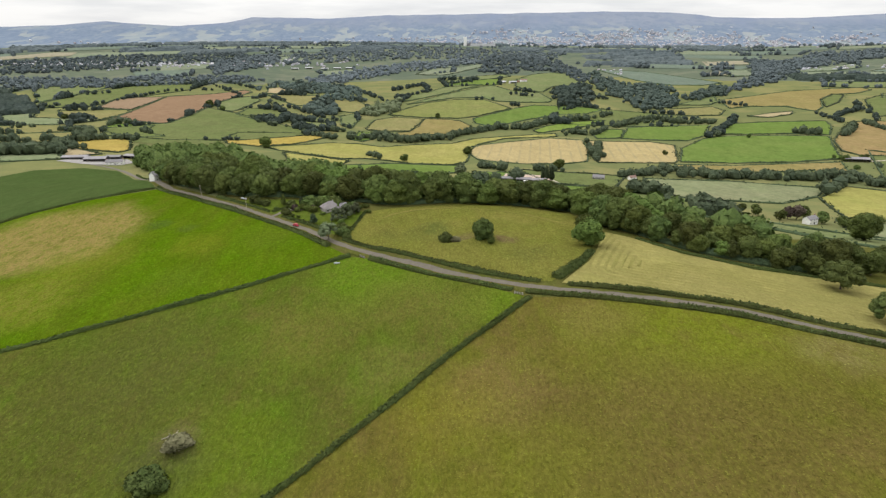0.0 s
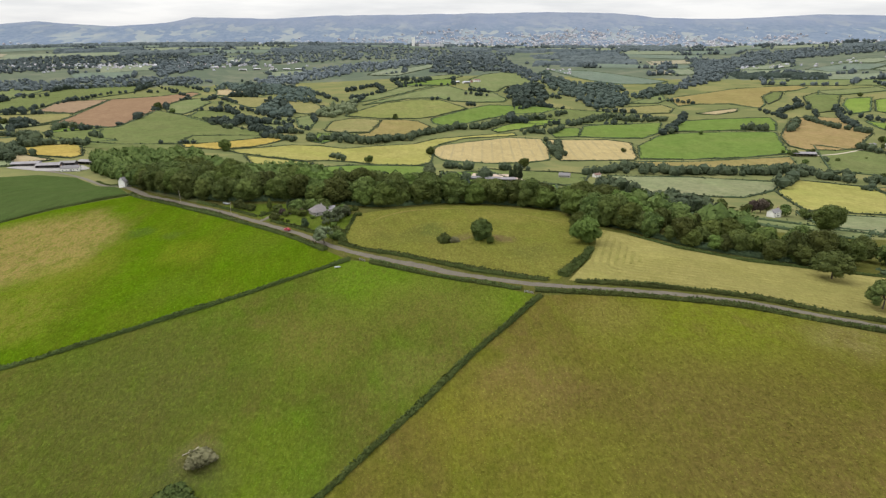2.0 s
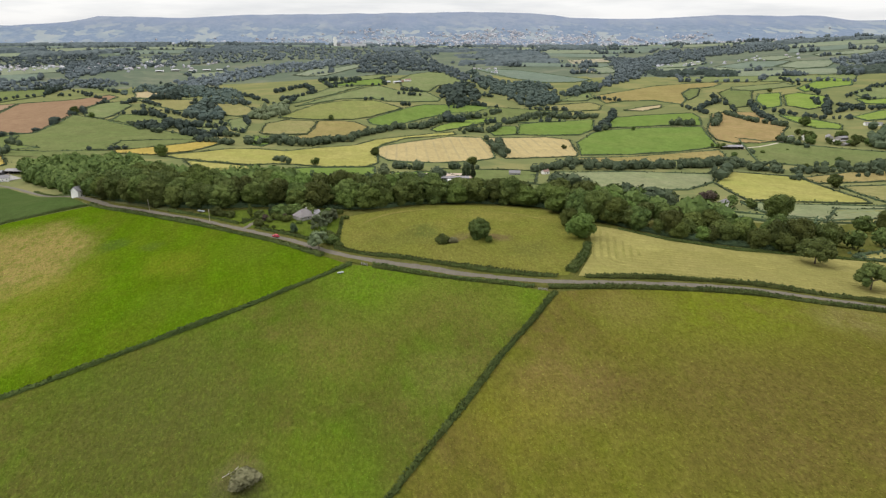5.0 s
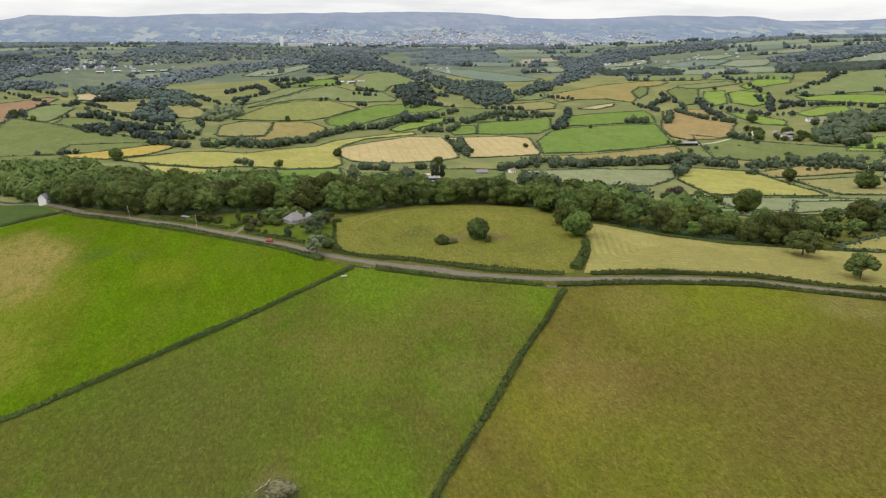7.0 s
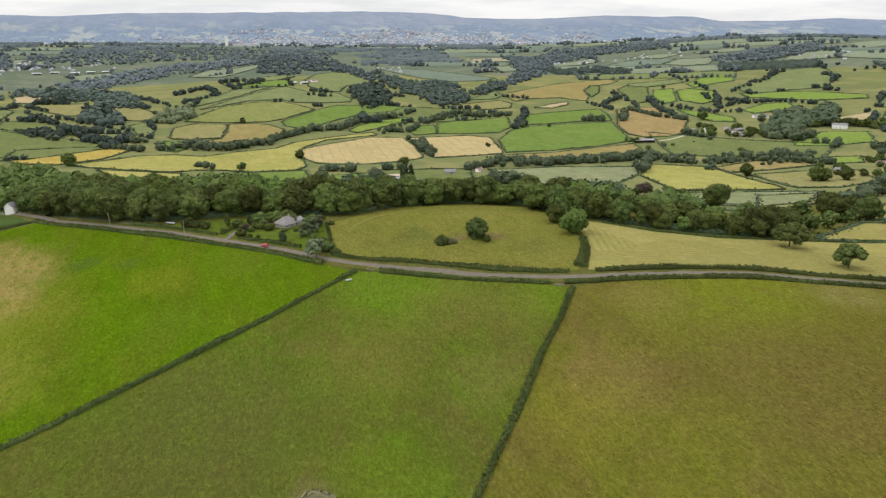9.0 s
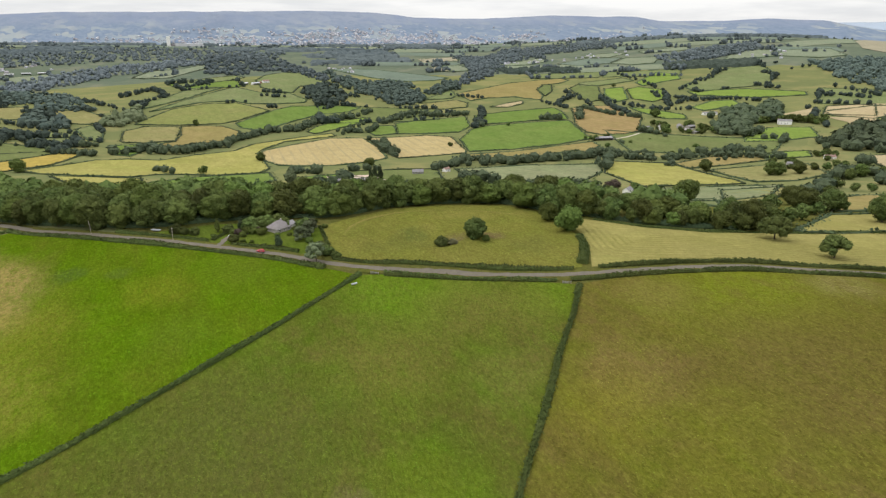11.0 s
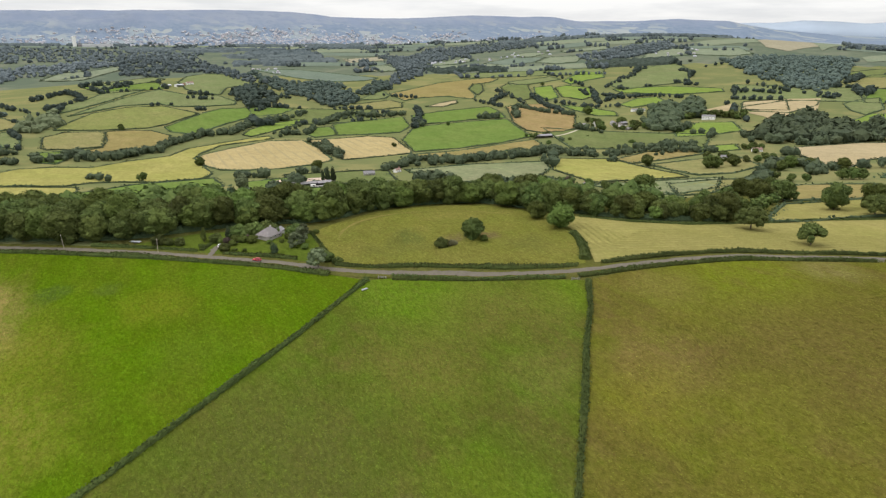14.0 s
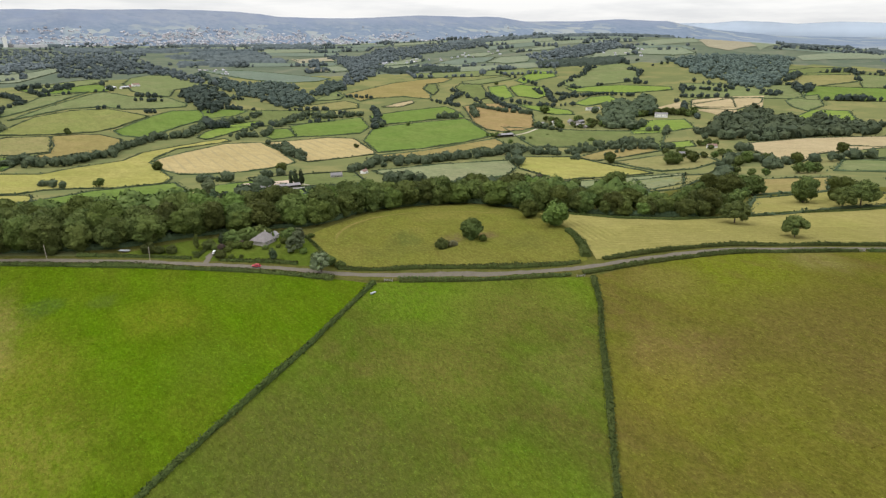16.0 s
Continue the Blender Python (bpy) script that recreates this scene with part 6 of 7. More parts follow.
def slope(l, w, eaves, ridge, side, over=0.35, thick=0.16):
    """One slope of a pitched roof, with its thickness and overhang."""
    bm = bmesh.new()
    a, b = l / 2 + over, w / 2
    k = (ridge - eaves) / b
    y1, z1 = side * (b + over), eaves - k * over
    v = [bm.verts.new(c) for c in ((-a, 0, ridge + 0.03), (a, 0, ridge + 0.03), (a, y1, z1 + 0.03), (-a, y1, z1 + 0.03), (-a, 0, ridge + thick + 0.03), (a, 0, ridge + thick + 0.03), (a, y1, z1 + thick + 0.03), (-a, y1, z1 + thick + 0.03))]
    for f in ((0, 3, 2, 1), (4, 5, 6, 7), (0, 1, 5, 4), (2, 3, 7, 6), (1, 2, 6, 5), (3, 0, 4, 7)):
        bm.faces.new([v[i] for i in f])
    bmesh.ops.recalc_face_normals(bm, faces=bm.faces[:])
    return bm


def house(x, y, turn, l, w, eaves, ridge, wall, roof, label, name="house", windows=4, chimneys=1, category="house"):
    e = thing(name, x, y, high(x, y) + 0.25, turn, label, category)
    part("wall", gable(l, w, eaves, ridge), wall, e)
    part("roof", slope(l, w, eaves, ridge, 1), roof, e)
    part("roof", slope(l, w, eaves, ridge, -1), roof, e)
    for k in range(chimneys):
        cx = (l / 2 - 0.6) * (1 if k == 0 else -1)
        c = part("chimney", box(cx - 0.4, -0.45, ridge - 0.6, cx + 0.4, 0.45, ridge + 1.1, 0.04), BRICK, e)
        part("chimney_pot", box(cx - 0.14, -0.14, ridge + 1.1, cx + 0.14, 0.14, ridge + 1.45, 0.03), TILE, c)
    rows = 2 if eaves > 4 else 1
    for s in (-1, 1):
        for r in range(rows):
            for i in range(windows):
                wx = -l / 2 + l * (i + 0.5) / windows
                z = 0.95 + r * 2.6
                f = part("window", box(wx - 0.6, s * w / 2 - 0.06, z, wx + 0.6, s * w / 2 + 0.07, z + 1.15, 0.02), PAINT_WHITE, e)
                part("pane", box(wx - 0.5, s * w / 2 - 0.03, z + 0.1, wx + 0.5, s * w / 2 + (0.09 if s > 0 else -0.09), z + 1.05), GLASS, f)
    part("door", box(0.7, -w / 2 - 0.08, 0, 1.65, -w / 2 + 0.02, 2.05, 0.02), DARK_SHED, e)
    return e


def shed(x, y, turn, l, w, eaves, ridge, wall, roof, label, bays=4, name="barn"):
    """A farm shed with an open bayed front and a sheet roof."""
    e = thing(name, x, y, high(x, y) + 0.2, turn, label, "barn")
    a, b = l / 2, w / 2
    part("back_wall", box(-a, b - 0.2, -0.8, a, b, eaves), wall, e)
    for s in (-1, 1):
        bm = bmesh.new()
        pts = [(-b, -0.8), (b, -0.8), (b, eaves), (0, ridge), (-b, eaves)]
        v0 = [bm.verts.new((s * a, p, q)) for p, q in pts]
        v1 = [bm.verts.new((s * (a - 0.2), p, q)) for p, q in pts]
        bm.faces.new(v0), bm.faces.new(v1[::-1])
        for i in range(5):
            bm.faces.new((v0[i], v1[i], v1[(i + 1) % 5], v0[(i + 1) % 5]))
        bmesh.ops.recalc_face_normals(bm, faces=bm.faces[:])
        part("end_wall", bm, wall, e)
        part("roof", slope(l, w, eaves, ridge, s, 0.4, 0.12), roof, e)
    for i in range(1, bays):
        px = -a + l * i / bays
        part("post", box(px - 0.12, -b, -0.8, px + 0.12, -b + 0.24, eaves), WOOD, e)
    part("fascia", box(-a + 0.21, -b, eaves - 0.7, a - 0.21, -b + 0.1, eaves), wall, e)
    return e


def car(x, y, turn, paint, label, up=0.3):
    """A small hatchback: body with cabin, glass, wheels and lamps."""
    e = thing("car", x, y, high(x, y) + up, turn, label, "car")
    bm = box(-2.05, -0.85, 0.28, 2.05, 0.85, 0.85, 0.12)
    part("body", bm, paint, e)
    bm = box(-1.75, -0.76, 0.85, 0.85, 0.76, 1.45)
    for v in bm.verts:
        if v.co.z > 1.2:
            v.co.x = v.co.x * 0.74 - 0.05
            v.co.y *= 0.84
    bmesh.ops.bevel(bm, geom=bm.edges[:], offset=0.06, segments=1, affect="EDGES")
    cab = part("cabin", bm, paint, e)
    for s in (-1, 1):
        bm = box(-1.25, s * 0.745 - 0.02, 0.93, 0.45, s * 0.745 + 0.02, 1.3)
        for v in bm.verts:
            if v.co.z > 1.1:
                v.co.y *= 0.9
                v.co.x *= 0.85
        part("side_window", bm, GLASS, cab)
    for xx, dx in ((0.86, -0.33), (-1.72, 0.36)):
        bm = box(xx - 0.02, -0.66, 0.92, xx + 0.03, 0.66, 1.36)
        for v in bm.verts:
            if v.co.z > 1.1:
                v.co.x += dx
        part("windscreen", bm, GLASS, cab)
    for wx in (-1.3, 1.3):
        for wy in (-0.82, 0.82):
            bm = bmesh.new()
            bmesh.ops.create_cone(bm, cap_ends=True, segments=14, radius1=0.32, radius2=0.32, depth=0.2, matrix=Matrix.Translation((wx, wy, 0.32)) @ Euler((radians(90), 0, 0)).to_matrix().to_4x4())
            wheel = part("wheel", bm, RUBBER, e)
            bm = bmesh.new()
            bmesh.ops.create_cone(bm, cap_ends=True, segments=10, radius1=0.19, radius2=0.19, depth=0.03, matrix=Matrix.Translation((wx, wy * 1.13, 0.32)) @ Euler((radians(90), 0, 0)).to_matrix().to_4x4())
            part("rim", bm, SHEET, wheel)
    for wy in (-0.6, 0.6):
        part("headlight", box(2.0, wy - 0.16, 0.6, 2.07, wy + 0.16, 0.75, 0.02), PAINT_WHITE, e)
        part("tail_light", box(-2.07, wy - 0.14, 0.6, -2.0, wy + 0.14, 0.78, 0.02), PAINT_RED, e)
    return e


def pole(x, y, tall, lean):
    e = thing("telegraph_pole", x, y, high(x, y), 20, "weathered wooden telegraph pole beside the road", "pole", "roadside poles")
    heap = Heap()
    tube(heap, (0, 0, -0.6), (lean, 0, tall), 0.14, 0.1, 8)
    p = new("post", heap.mesh("post", WOOD, True))
    p.parent = e
    part("crossarm", box(lean * 0.95 - 0.05, -0.6, tall - 0.55, lean * 0.95 + 0.05, 0.6, tall - 0.42, 0.01), WOOD, e)
    for s in (-0.5, 0.5):
        part("insulator", box(lean * 0.95 - 0.04, s - 0.04, tall - 0.42, lean * 0.95 + 0.04, s + 0.04, tall - 0.28, 0.02), PAINT_WHITE, e)


# the bungalow in its garden
bung = thing("bungalow", -69, 391, high(-69, 391) - 0.2, 30, "grey-roofed stone bungalow in a shrubby garden", "house")
part("wall", box(-5, -4.2, -0.6, 5, 4.2, 2.4), STONE, bung)
bm = bmesh.new()
rv = [bm.verts.new(c) for c in ((-5.5, -4.7, 2.35), (5.5, -4.7, 2.35), (5.5, 4.7, 2.35), (-5.5, 4.7, 2.35), (-1.6, 0, 6.0), (1.6, 0, 6.0))]
for f in ((0, 1, 5, 4), (1, 2, 5), (2, 3, 4, 5), (3, 0, 4), (3, 2, 1, 0)):
    bm.faces.new([rv[i] for i in f])
part("roof", bm, OLD_ROOF, bung)
part("chimney", box(1.2, -0.4, 5.2, 1.9, 0.4, 6.5, 0.04), STONE, bung)
for s in (-1, 1):
    for wx in (-3.2, 0.2, 3.2):
        f = part("window", box(wx - 0.6, s * 4.2 - 0.06, 0.9, wx + 0.6, s * 4.2 + 0.06, 2.05, 0.02), PAINT_WHITE, bung)
        part("pane", box(wx - 0.5, s * 4.2 - 0.08, 1.0, wx + 0.5, s * 4.2 + 0.08, 1.95), GLASS, f)
part("wing_wall", box(5.0, -2.0, -0.6, 10.2, 3.0, 2.2), WHITE, bung)
for side in (1, -1):
    part("wing_roof", slope(5.2, 5.0, 2.2, 3.7, side, 0.3), SHEET, bung, "", pose(7.7, 0.5, 0))
wing_gable = bmesh.new()
wing_gable.faces.new([wing_gable.verts.new(c) for c in ((10.18, -2.0, 2.2), (10.18, 3.0, 2.2), (10.18, 0.5, 3.7))])
part("gable", wing_gable, WHITE, bung)
car(-84.5, 363.2, 139, PAINT_RED, "small red hatchback car on the road")
car(-95, 390, 60, PAINT_WHITE, "small white car parked in the garden drive", 0.2)
strip("driveway", [(-103, 380), (-100, 385), (-95, 391), (-82, 393)], 3.0, TARMAC, 0.26, "pale gravel drive into the bungalow garden", "driveway", 1.5)
pole(-162, 431, 7.5, -0.5)
pole(-123, 399, 7.2, 0.1)
trailer = thing("trailer", -130, 418, high(-130, 418) + 0.1, 139, "long low white trailer behind the roadside hedge", "trailer")
part("bed", box(-2.6, -0.8, 0.5, 2.6, 0.8, 0.95, 0.08), ZINC, trailer)
part("drawbar", box(2.6, -0.08, 0.5, 3.8, 0.08, 0.62, 0.02), SHEET, trailer)
for wx in (-0.5, 0.5):
    for wy in (-0.85, 0.85):
        bm = bmesh.new()
        bmesh.ops.create_cone(bm, cap_ends=True, segments=12, radius1=0.3, radius2=0.3, depth=0.2, matrix=Matrix.Translation((wx, wy, 0.3)) @ Euler((radians(90), 0, 0)).to_matrix().to_4x4())
        part("wheel", bm, RUBBER, trailer)
trough = thing("feed_trough", -53, 310, high(-53, 310) + 0.1, 10, "pale metal feed trough in the meadow corner", "trough")
bm = box(-1.5, -0.4, 0.25, 1.5, 0.4, 0.75, 0.03)
part("basin", bm, ZINC, trough)
for lx in (-1.2, 1.2):
    for ly in (-0.3, 0.3):
        part("leg", box(lx - 0.05, ly - 0.05, -0.15, lx + 0.05, ly + 0.05, 0.25), SHEET, trough)


def gate(x, y, turn, l, label):
    e = thing("field_gate", x, y, high(x, y), turn, label, "gate", "field gates")
    for s in (-1, 1):
        part("post", box(s * (l / 2 + 0.12) - 0.1, -0.1, -0.5, s * (l / 2 + 0.12) + 0.1, 0.1, 1.4, 0.02), WOOD, e)
        part("stile", box(s * (l / 2 - 0.05) - 0.04, -0.03, 0.25, s * (l / 2 - 0.05) + 0.04, 0.03, 1.2), SHEET, e)
    for k in range(5):
        part("rail", box(-l / 2, -0.025, 0.28 + k * 0.21, l / 2, 0.025, 0.34 + k * 0.21), SHEET, e)
    bm = box(-l / 2, -0.02, 0.28, l / 2, 0.02, 0.34)
    for v in bm.verts:
        if v.co.x > 0:
            v.co.z += 0.82
    part("brace", bm, SHEET, e, "", pose(0, 0.05, 0))


gate(33, 266, -28, 3.6, "grey metal field gate with weathered posts")
gate(-41, 316, -45, 3.6, "grey metal field gate with weathered posts")
gate(179, 203.5, -27, 3.6, "grey metal field gate with weathered posts")

# garden shrubs and small trees
gr = np.random.default_rng(3)
for x, y, s in ((-79, 388, 1.3), (-83, 391, 1.2), (-86, 394, 1.3), (-89, 389, 1.0), (-92, 394, 1.1), (-84, 398, 1.4), (-78, 398, 1.3), (-73, 399, 1.4), (-67, 399, 1.4), (-95, 398, 0.9), (-103, 394, 0.7), (-94, 384, 0.8), (-90, 381, 0.7), (-86, 378, 0.7),
                (-112, 403, 1.0), (-116, 406, 0.9), (-121, 410, 1.0), (-61, 384, 1.1), (-56, 388, 1.2), (-52, 392, 1.2), (-59, 366, 1.2), (-57, 359, 1.0), (-56, 353, 0.9), (-55, 347, 0.9), (-52, 341, 0.9), (-48, 396, 1.0), (-66, 380, 0.8), (-72, 382, 0.7)):
    plant(SHRUB if gr.uniform() < 0.6 else SCRUB, x, y, s * (1 if gr.uniform() < 0.7 else 0.8), None, gr.uniform(0.9, 1.2), "", "garden shrubs")
plant(CONIFER, -75, 366, 0.5, 0, 1.3, "dark bushy conifer beside the road")
plant(ASH, -62, 371, 0.78, 0, 1.0, "grey-green garden tree beside the bungalow")
plant(ASH, -57, 376, 0.85, 50, 1.0, "grey-green garden tree beside the bungalow")
plant(ASH, -53, 383, 0.7, 200, 1.0, "grey-green garden tree beside the bungalow")
plant(SPIRE, -100, 401, 0.7, 40, 1.0, "pointed light green garden conifer")
plant(CONIFER, -88, 398, 0.55, 80, 0.9, "pointed dark garden conifer")
plant(SPIRE, -64, 390, 0.5, 10, 0.8, "pointed light green garden conifer")
plant(COPPER, -91, 391, 0.36, 0, 1.2, "small copper-leaved garden tree")
plant(COPPER, -80, 393, 0.28, 70, 1.2, "small copper-leaved garden tree")
hedge([(-54, 346), (-51, 358), (-49, 372), (-47, 388)], 1.0, 1.5, "ragged hedge between garden and mound", 40)
hedge([(-104, 390), (-98, 396), (-92, 401)], 1.2, 1.6, "low clipped garden hedge beside the drive", 40)

# dead limbs at the wood's edge and by the meadow bushes
bare = thing("dead_tree", -149, 436, high(-149, 436), 0, "bare dead tree with pale branches", "tree")
heap = Heap()
br = np.random.default_rng(8)
tube(heap, (0, 0, -0.6), (0.3, 0, 7.5), 0.3, 0.16, 7)
for k in range(9):
    z = br.uniform(4, 7.4)
    d = br.normal(size=3) * np.array((2.0, 2.0, 0.8)) + np.array((0, 0, 1.6))
    a = np.array((0.2, 0, z))
    tube(heap, a, a + d, 0.11, 0.05, 5)
    tube(heap, a + d * 0.6, a + d * 0.6 + br.normal(size=3) * 1.0, 0.06, 0.03, 4)
part_t = new("trunk", heap.mesh("trunk", DEAD, True))
part_t.parent = bare
for x, y, t, l in ((-98, 197, 25, 3.2), (-95, 198.5, 40, 2.4)):
    log = Heap()
    z0 = high(x, y) + 0.3
    ex, ey = l * math.cos(radians(t)), l * math.sin(radians(t))
    tube(log, (0, 0, 0), (ex, ey, high(x + ex, y + ey) - z0 + 0.5), 0.14, 0.08, 7)
    tube(log, (ex * 0.5, ey * 0.5, 0.2), (ex * 0.5 + 0.8, ey * 0.5 + 1.2, 0.9), 0.1, 0.04, 5)
    ob = new("fallen_branch", log.mesh("fallen_branch", DEAD, True))
    ob.location = (x, y, z0)
    tagged(ob, "pale dead fallen branch in rough grass", "branch")

# white cottage at the lane's end and the farm beyond
house(-224, 508, 60, 10, 6.5, 5.0, 7.6, WHITE, SLATE, "white rendered cottage at the end of the wood", "cottage", 2, 1)
drape("yard", [(-440, 742), (-395, 722), (-360, 722), (-352, 745), (-372, 770), (-432, 772)], CONCRETE, 0.45, 8, "pale concrete farmyard", "yard")
FARM = "grey sheet-roofed farm shed in the yard"
shed(-428, 762, 8, 28, 12, 3.2, 4.6, SHEET, SHEET, FARM, 6)
shed(-398, 750, 8, 24, 13, 3.6, 5.4, DARK_SHED, SHEET, FARM, 5)
shed(-370, 782, -15, 20, 11, 3.6, 5.2, DARK_SHED, SHEET, FARM, 4)
shed(-385, 766, 5, 16, 10, 4, 5.5, DARK_SHED, SLATE, FARM, 3)
house(-366, 728, 12, 18, 8, 3.2, 5.8, WHITE, SLATE, "long white farmhouse with a grey slate roof", "farmhouse", 5, 2)
# riding yard behind the wood
drape("riding_arena", [(72, 786), (130, 772), (140, 815), (80, 828)], SAND, 0.95, 8, "pale sand riding arena", "arena")
drape("yard", [(70, 752), (122, 738), (126, 766), (78, 780)], CONCRETE, 0.45, 8, "pale concrete stable yard", "yard")
shed(76, 765, -8, 14, 9, 3.2, 4.8, DARK_SHED, SLATE, "dark boarded stable block with a slate roof", 3)
shed(95, 760, -8, 18, 9, 3.4, 5.0, DARK_SHED, SLATE, "dark boarded stable block with a slate roof", 4)
shed(113, 757, -8, 16, 9, 3.4, 5.0, DARK_SHED, SHEET, "dark boarded shed with a pale sheet roof", 4)
house(96, 748, -8, 5, 2.4, 2.2, 2.6, WHITE, WHITE, "white horsebox van parked in the stable yard", "horsebox", 1, 0, "van")
for x, y, s in ((123, 770, 1.5), (128, 766, 1.5), (119, 775, 1.2)):
    plant(CONIFER, x, y, s, None, 0.6, "tall dark columnar conifer by the stable yard")
plant(GREY, 21, 760, 1.6, None, 1.0, "large silver-grey willow behind the wood")
strip("track", [(136, 745), (130, 790), (112, 830), (100, 850)], 3.5, TRACK, 0.5, "pale gravel track beside the riding yard", "track", 5)
house(193, 803, -20, 14, 8, 3.0, 5.6, STONE, SLATE, "grey stone house behind the wood", "house", 4, 1)
house(236, 808, 20, 9, 6, 3.0, 5.0, WHITE, TILE, "white cottage with a brown roof behind the wood", "cottage", 2, 1)
house(322, 556, 30, 12, 7, 4.8, 7.2, WHITE, SLATE, "white house among trees below the wood", "house", 3, 1)
house(270, 630, 0, 10, 7, 3, 5.5, WHITE, SLATE, "white cottage among trees below the wood", "cottage", 3, 1)
plant(COPPER, 312, 575, 1.1)
plant(COPPER, 322, 578, 1.2)
for x, y, s in ((300, 565, 0.9), (335, 560, 1.0), (345, 545, 0.9), (290, 590, 0.9), (280, 600, 0.8), (262, 640, 0.8), (335, 590, 1.0)):
    plant(MEDIUM[1], x, y, s, None, 1.1, "rounded dark tree beside a house")
for x, y, s in ((-62, 486, 1.15), (-54, 492, 1.0), (-30, 484, 1.1), (-22, 488, 1.2), (2, 482, 1.05), (12, 486, 1.15), (-80, 500, 1.0), (30, 480, 1.0)):
    plant(CONIFER, x, y, s, None, 0.85, "dark pointed conifer at the back of the wood")
# long barn and the hamlet on the slope
shed(585, 924, -14, 32, 12, 4, 6, DARK_SHED, SHEET, "long dark barn with a grey sheet roof", 7)
strip("track", [(603, 920), (640, 925), (690, 945), (725, 962)], 4.5, TRACK, 0.6, "pale gravel track to a farm", "track", 6)
house(744, 957, 15, 14, 8, 5, 7.8, WHITE, SLATE, "white two-storey farmhouse beside dark trees", "farmhouse", 3, 2)
house(783, 950, 60, 16, 9, 4.5, 7.5, STONE, SLATE, "grey stone farmhouse with a slate roof", "farmhouse", 3, 2)
shed(800, 942, 10, 18, 10, 4, 6, STONE, SLATE, "grey stone farm building with a slate roof", 3)
shed(771, 900, 0, 12, 8, 3, 4.6, STONE, SHEET, "low stone outbuilding with a sheet roof", 3)
shed(722, 968, 20, 14, 8, 3.4, 5, STONE, SLATE, "low stone outbuilding with a slate roof", 3)
drape("yard", [(772, 925), (800, 928), (798, 948), (768, 942)], CONCRETE, 0.9, 8, "pale farmyard between stone buildings", "yard")
house(977, 884, -48, 24, 10, 6.4, 9.0, WHITE, SLATE, "large white country house against dark woods", "house", 5, 2)
house(638, 607, -40, 12, 8, 4.6, 7.4, STONE, SLATE, "grey stone house with a slate roof between trees", "house", 3, 1)
house(738, 624, -30, 14, 7, 3.2, 5.6, WHITE, TILE, "white bungalow by a hedge", "house", 4, 1)
house(957, 1045, -20, 30, 9, 3.5, 5.5, WHITE, SLATE, "long pale farm building on a slope", "farmhouse", 6, 1)
# trees that shelter the hamlet and the country house
hr = np.random.default_rng(52)
for x, y, spread, count, tall in ((730, 935, 16, 7, 11), (762, 972, 14, 8, 13), (812, 962, 12, 7, 12), (815, 925, 10, 6, 11), (790, 890, 14, 7, 10), (755, 905, 12, 5, 8), (700, 955, 10, 5, 9),
                                  (1010, 895, 16, 9, 15), (1022, 852, 8, 5, 14), (962, 918, 10, 6, 14), (1035, 870, 14, 8, 15), (985, 915, 18, 9, 15),
                                  (650, 620, 12, 5, 12), (625, 590, 10, 4, 11), (750, 640, 12, 5, 10), (725, 612, 8, 3, 8), (570, 940, 10, 5, 9), (605, 935, 8, 3, 8)):
    for _ in range(count):
        k = hr.uniform(0.7, 1.2)
        plant(MEDIUM[int(hr.integers(1, 3))], x + hr.normal() * spread * 0.6, y + hr.normal() * spread * 0.6, tall * k / 13, None, hr.uniform(0.95, 1.25), "dark rounded tree sheltering farm buildings", "farm trees")
for _ in range(9):
    x, y = hr.uniform(545, 700), hr.uniform(765, 905)
    plant(SCRUB if hr.uniform() < 0.6 else SHRUB, x, y, hr.uniform(0.6, 1.3), None, hr.uniform(0.9, 1.4), "low bush on damp rough ground", "scattered bushes")
# farm on the far green hill
shed(165, 1902, 5, 22, 12, 4, 6, WHITE, ROOF_WHITE_HAZED, "pale farm shed on a green hill", 5)
shed(195, 1894, 20, 20, 12, 4, 6, WHITE, ROOF_PINK_HAZED, "pale farm shed on a green hill", 5)
house(230, 1932, 10, 18, 9, 5, 8, WHITE, TILE, "white farmhouse on a green hill", "farmhouse", 3, 1)
house(212, 1915, 80, 14, 8, 4, 7, BRICK, TILE, "brick farm building on a green hill", "farmhouse", 3, 0)
# far works with a white tower
works = thing("factory", 122, 3793, high(122, 3793), 0, "far white factory with a tall tower", "factory")
part("tower", box(-8, -7, -4, 8, 7, 48, 0.5), WHITE, works)
part("hall", box(30, -20, -4, 165, 20, 13, 0.5), ROOF_WHITE_HAZED, works)
part("annexe", box(13, -14, -4, 28, 14, 13, 0.5), SHEET, works)
for x in (-548, -500, -440, -395, -350):
    shed(x, 2538 + 14 * math.sin(x), 5 * math.sin(x), 26, 12, 4, 5.5, WHITE, ROOF_WHITE_HAZED, "long white glasshouse on the far slope", 3, "glasshouse")


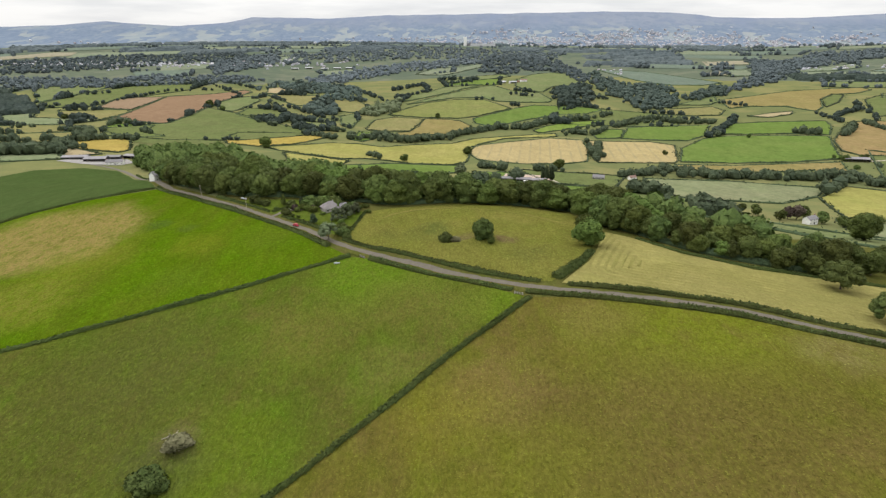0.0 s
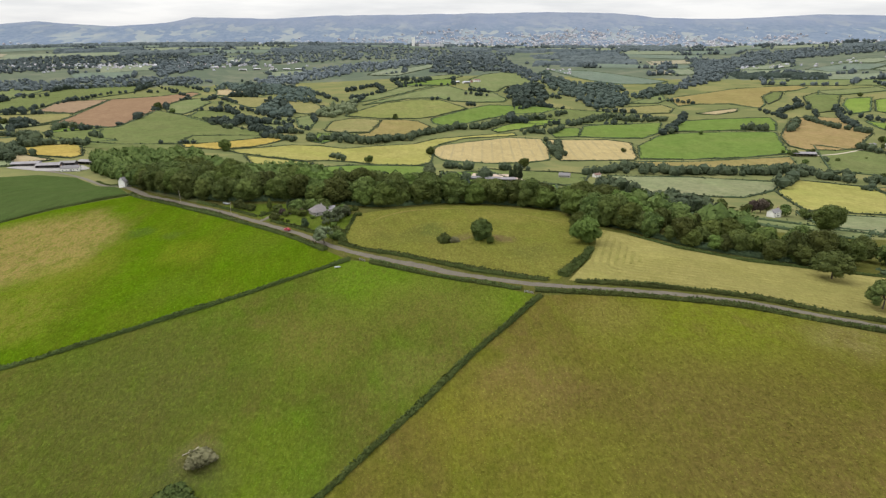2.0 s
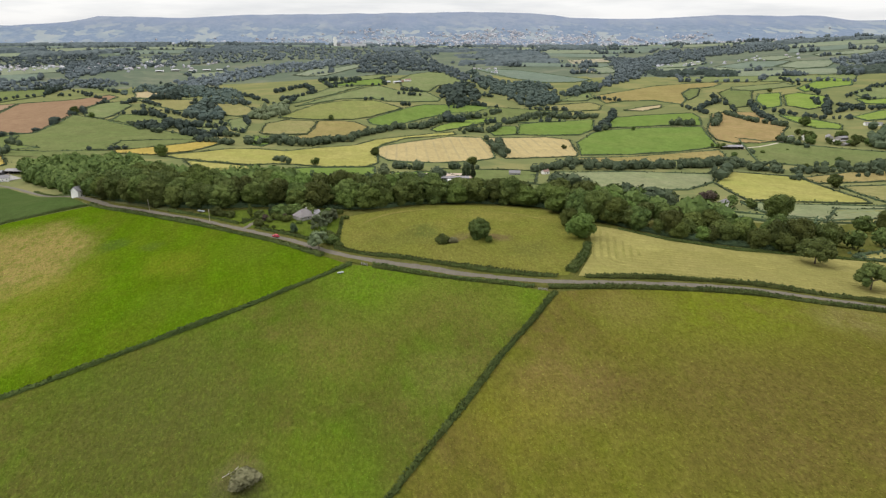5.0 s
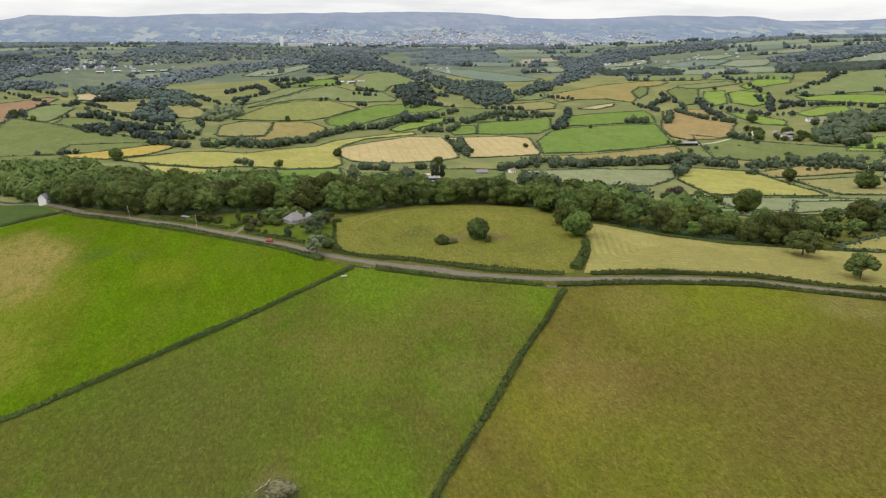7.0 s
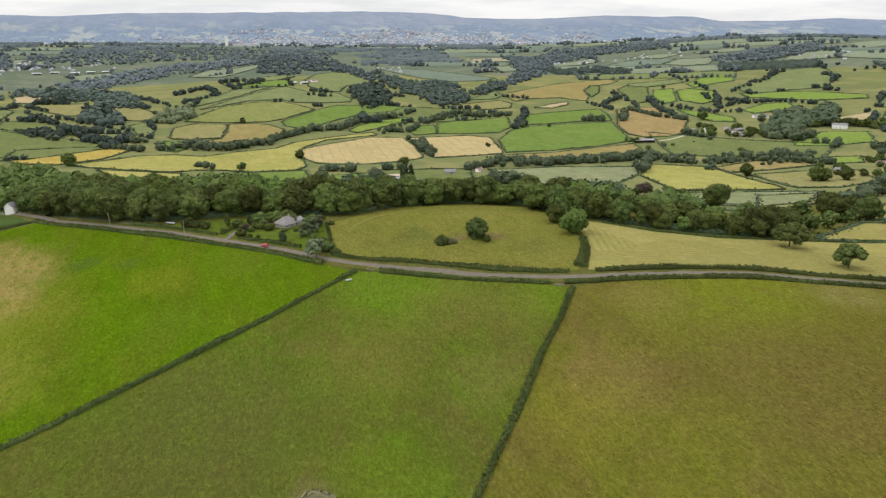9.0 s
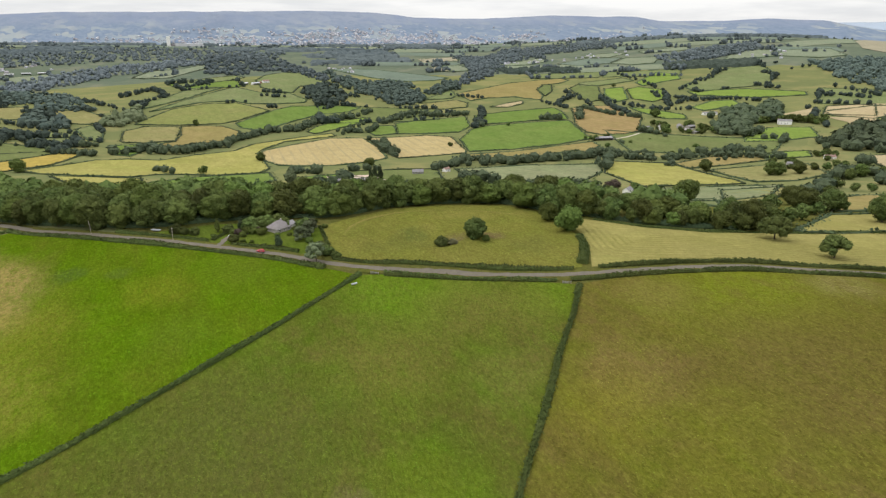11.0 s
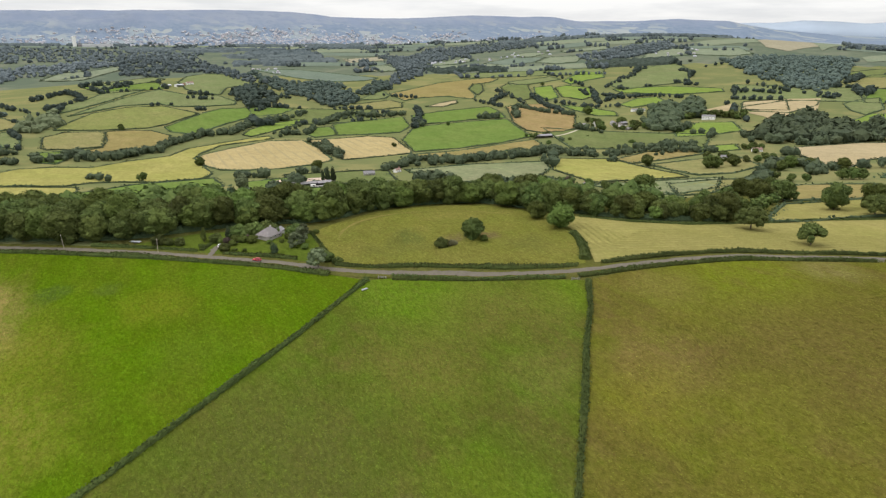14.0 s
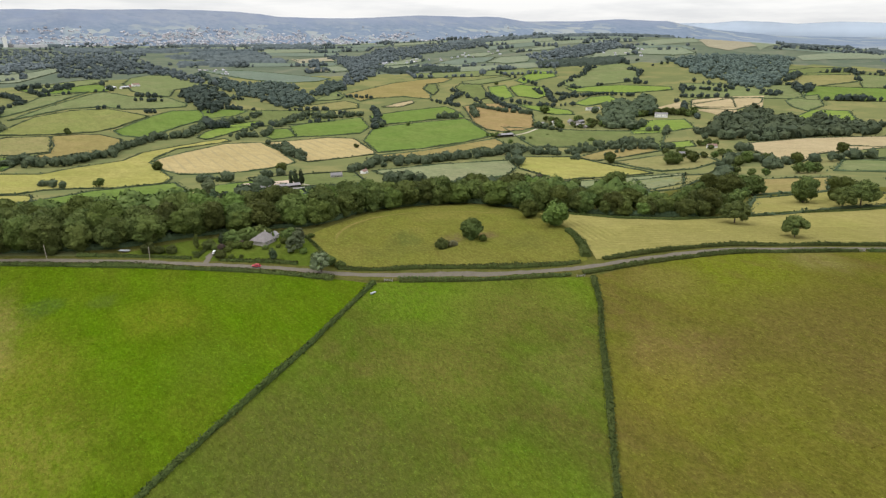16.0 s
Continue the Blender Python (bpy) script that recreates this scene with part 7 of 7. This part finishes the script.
def far_town(name, spots, label, seed, grow=1.0):
    """Rows of small far-off houses in one mesh."""
    r = np.random.default_rng(seed)
    for k, (material, share) in enumerate(((ROOF_WHITE_HAZED, 0.08), (ROOF_PINK_HAZED, 0.55), (ROOF_BROWN_HAZED, 0.30))):
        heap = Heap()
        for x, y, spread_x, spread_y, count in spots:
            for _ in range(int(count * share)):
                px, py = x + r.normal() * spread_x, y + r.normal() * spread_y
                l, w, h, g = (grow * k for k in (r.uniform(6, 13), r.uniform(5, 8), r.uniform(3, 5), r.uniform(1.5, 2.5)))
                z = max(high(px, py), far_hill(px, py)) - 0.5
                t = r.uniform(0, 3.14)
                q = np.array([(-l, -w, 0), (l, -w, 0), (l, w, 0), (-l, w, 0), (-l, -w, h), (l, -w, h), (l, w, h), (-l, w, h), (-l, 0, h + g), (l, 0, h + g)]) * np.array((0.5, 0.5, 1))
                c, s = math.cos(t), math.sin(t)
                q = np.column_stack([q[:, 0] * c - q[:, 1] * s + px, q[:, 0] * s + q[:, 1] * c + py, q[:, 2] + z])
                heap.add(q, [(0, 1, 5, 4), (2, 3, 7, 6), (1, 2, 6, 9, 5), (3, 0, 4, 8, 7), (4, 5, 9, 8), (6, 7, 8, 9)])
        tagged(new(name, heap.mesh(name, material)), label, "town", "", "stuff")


def far_hill(x, y):
    """Height of the backdrop hills at a place."""
    d, a = math.hypot(x + 90, y - 20), math.degrees(math.atan2(x + 90, y - 20))
    if d < 3950:
        return -99.0
    c = float(np.interp(a, [q[0] for q in CREST], [q[1] for q in CREST]))
    return 18 + (c - 18) * float(np.interp(d, rads, ups))


far_town("village", [(-900, 2620, 200, 40, 120), (-1250, 2560, 160, 50, 100), (-600, 2700, 120, 50, 60), (-1500, 2650, 200, 60, 80)], "pale and brown far village roofs among trees, greyed by painted haze", 31)
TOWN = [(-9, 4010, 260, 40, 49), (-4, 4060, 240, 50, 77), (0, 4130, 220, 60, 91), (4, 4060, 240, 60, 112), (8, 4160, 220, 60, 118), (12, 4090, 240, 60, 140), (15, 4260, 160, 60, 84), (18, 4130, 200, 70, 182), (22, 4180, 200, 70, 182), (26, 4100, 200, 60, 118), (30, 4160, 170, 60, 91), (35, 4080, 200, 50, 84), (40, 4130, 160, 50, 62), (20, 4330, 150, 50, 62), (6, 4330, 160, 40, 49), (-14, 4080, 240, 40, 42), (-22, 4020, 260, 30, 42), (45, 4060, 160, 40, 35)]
far_town("town", [(-90 + d * math.sin(radians(a)), 20 + d * math.cos(radians(a)), sx, sy, n) for a, d, sx, sy, n in TOWN], "scattered houses of a far town below the hills, paled by painted haze", 32, 1.25)
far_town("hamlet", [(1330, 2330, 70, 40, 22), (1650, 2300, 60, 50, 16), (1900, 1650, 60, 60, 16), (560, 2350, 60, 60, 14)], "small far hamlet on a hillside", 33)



# the patterns from which trees were copied are taken away
for kind in KINDS:
    for ob in list(kind.children_recursive) + [kind]:
        bpy.data.objects.remove(ob)
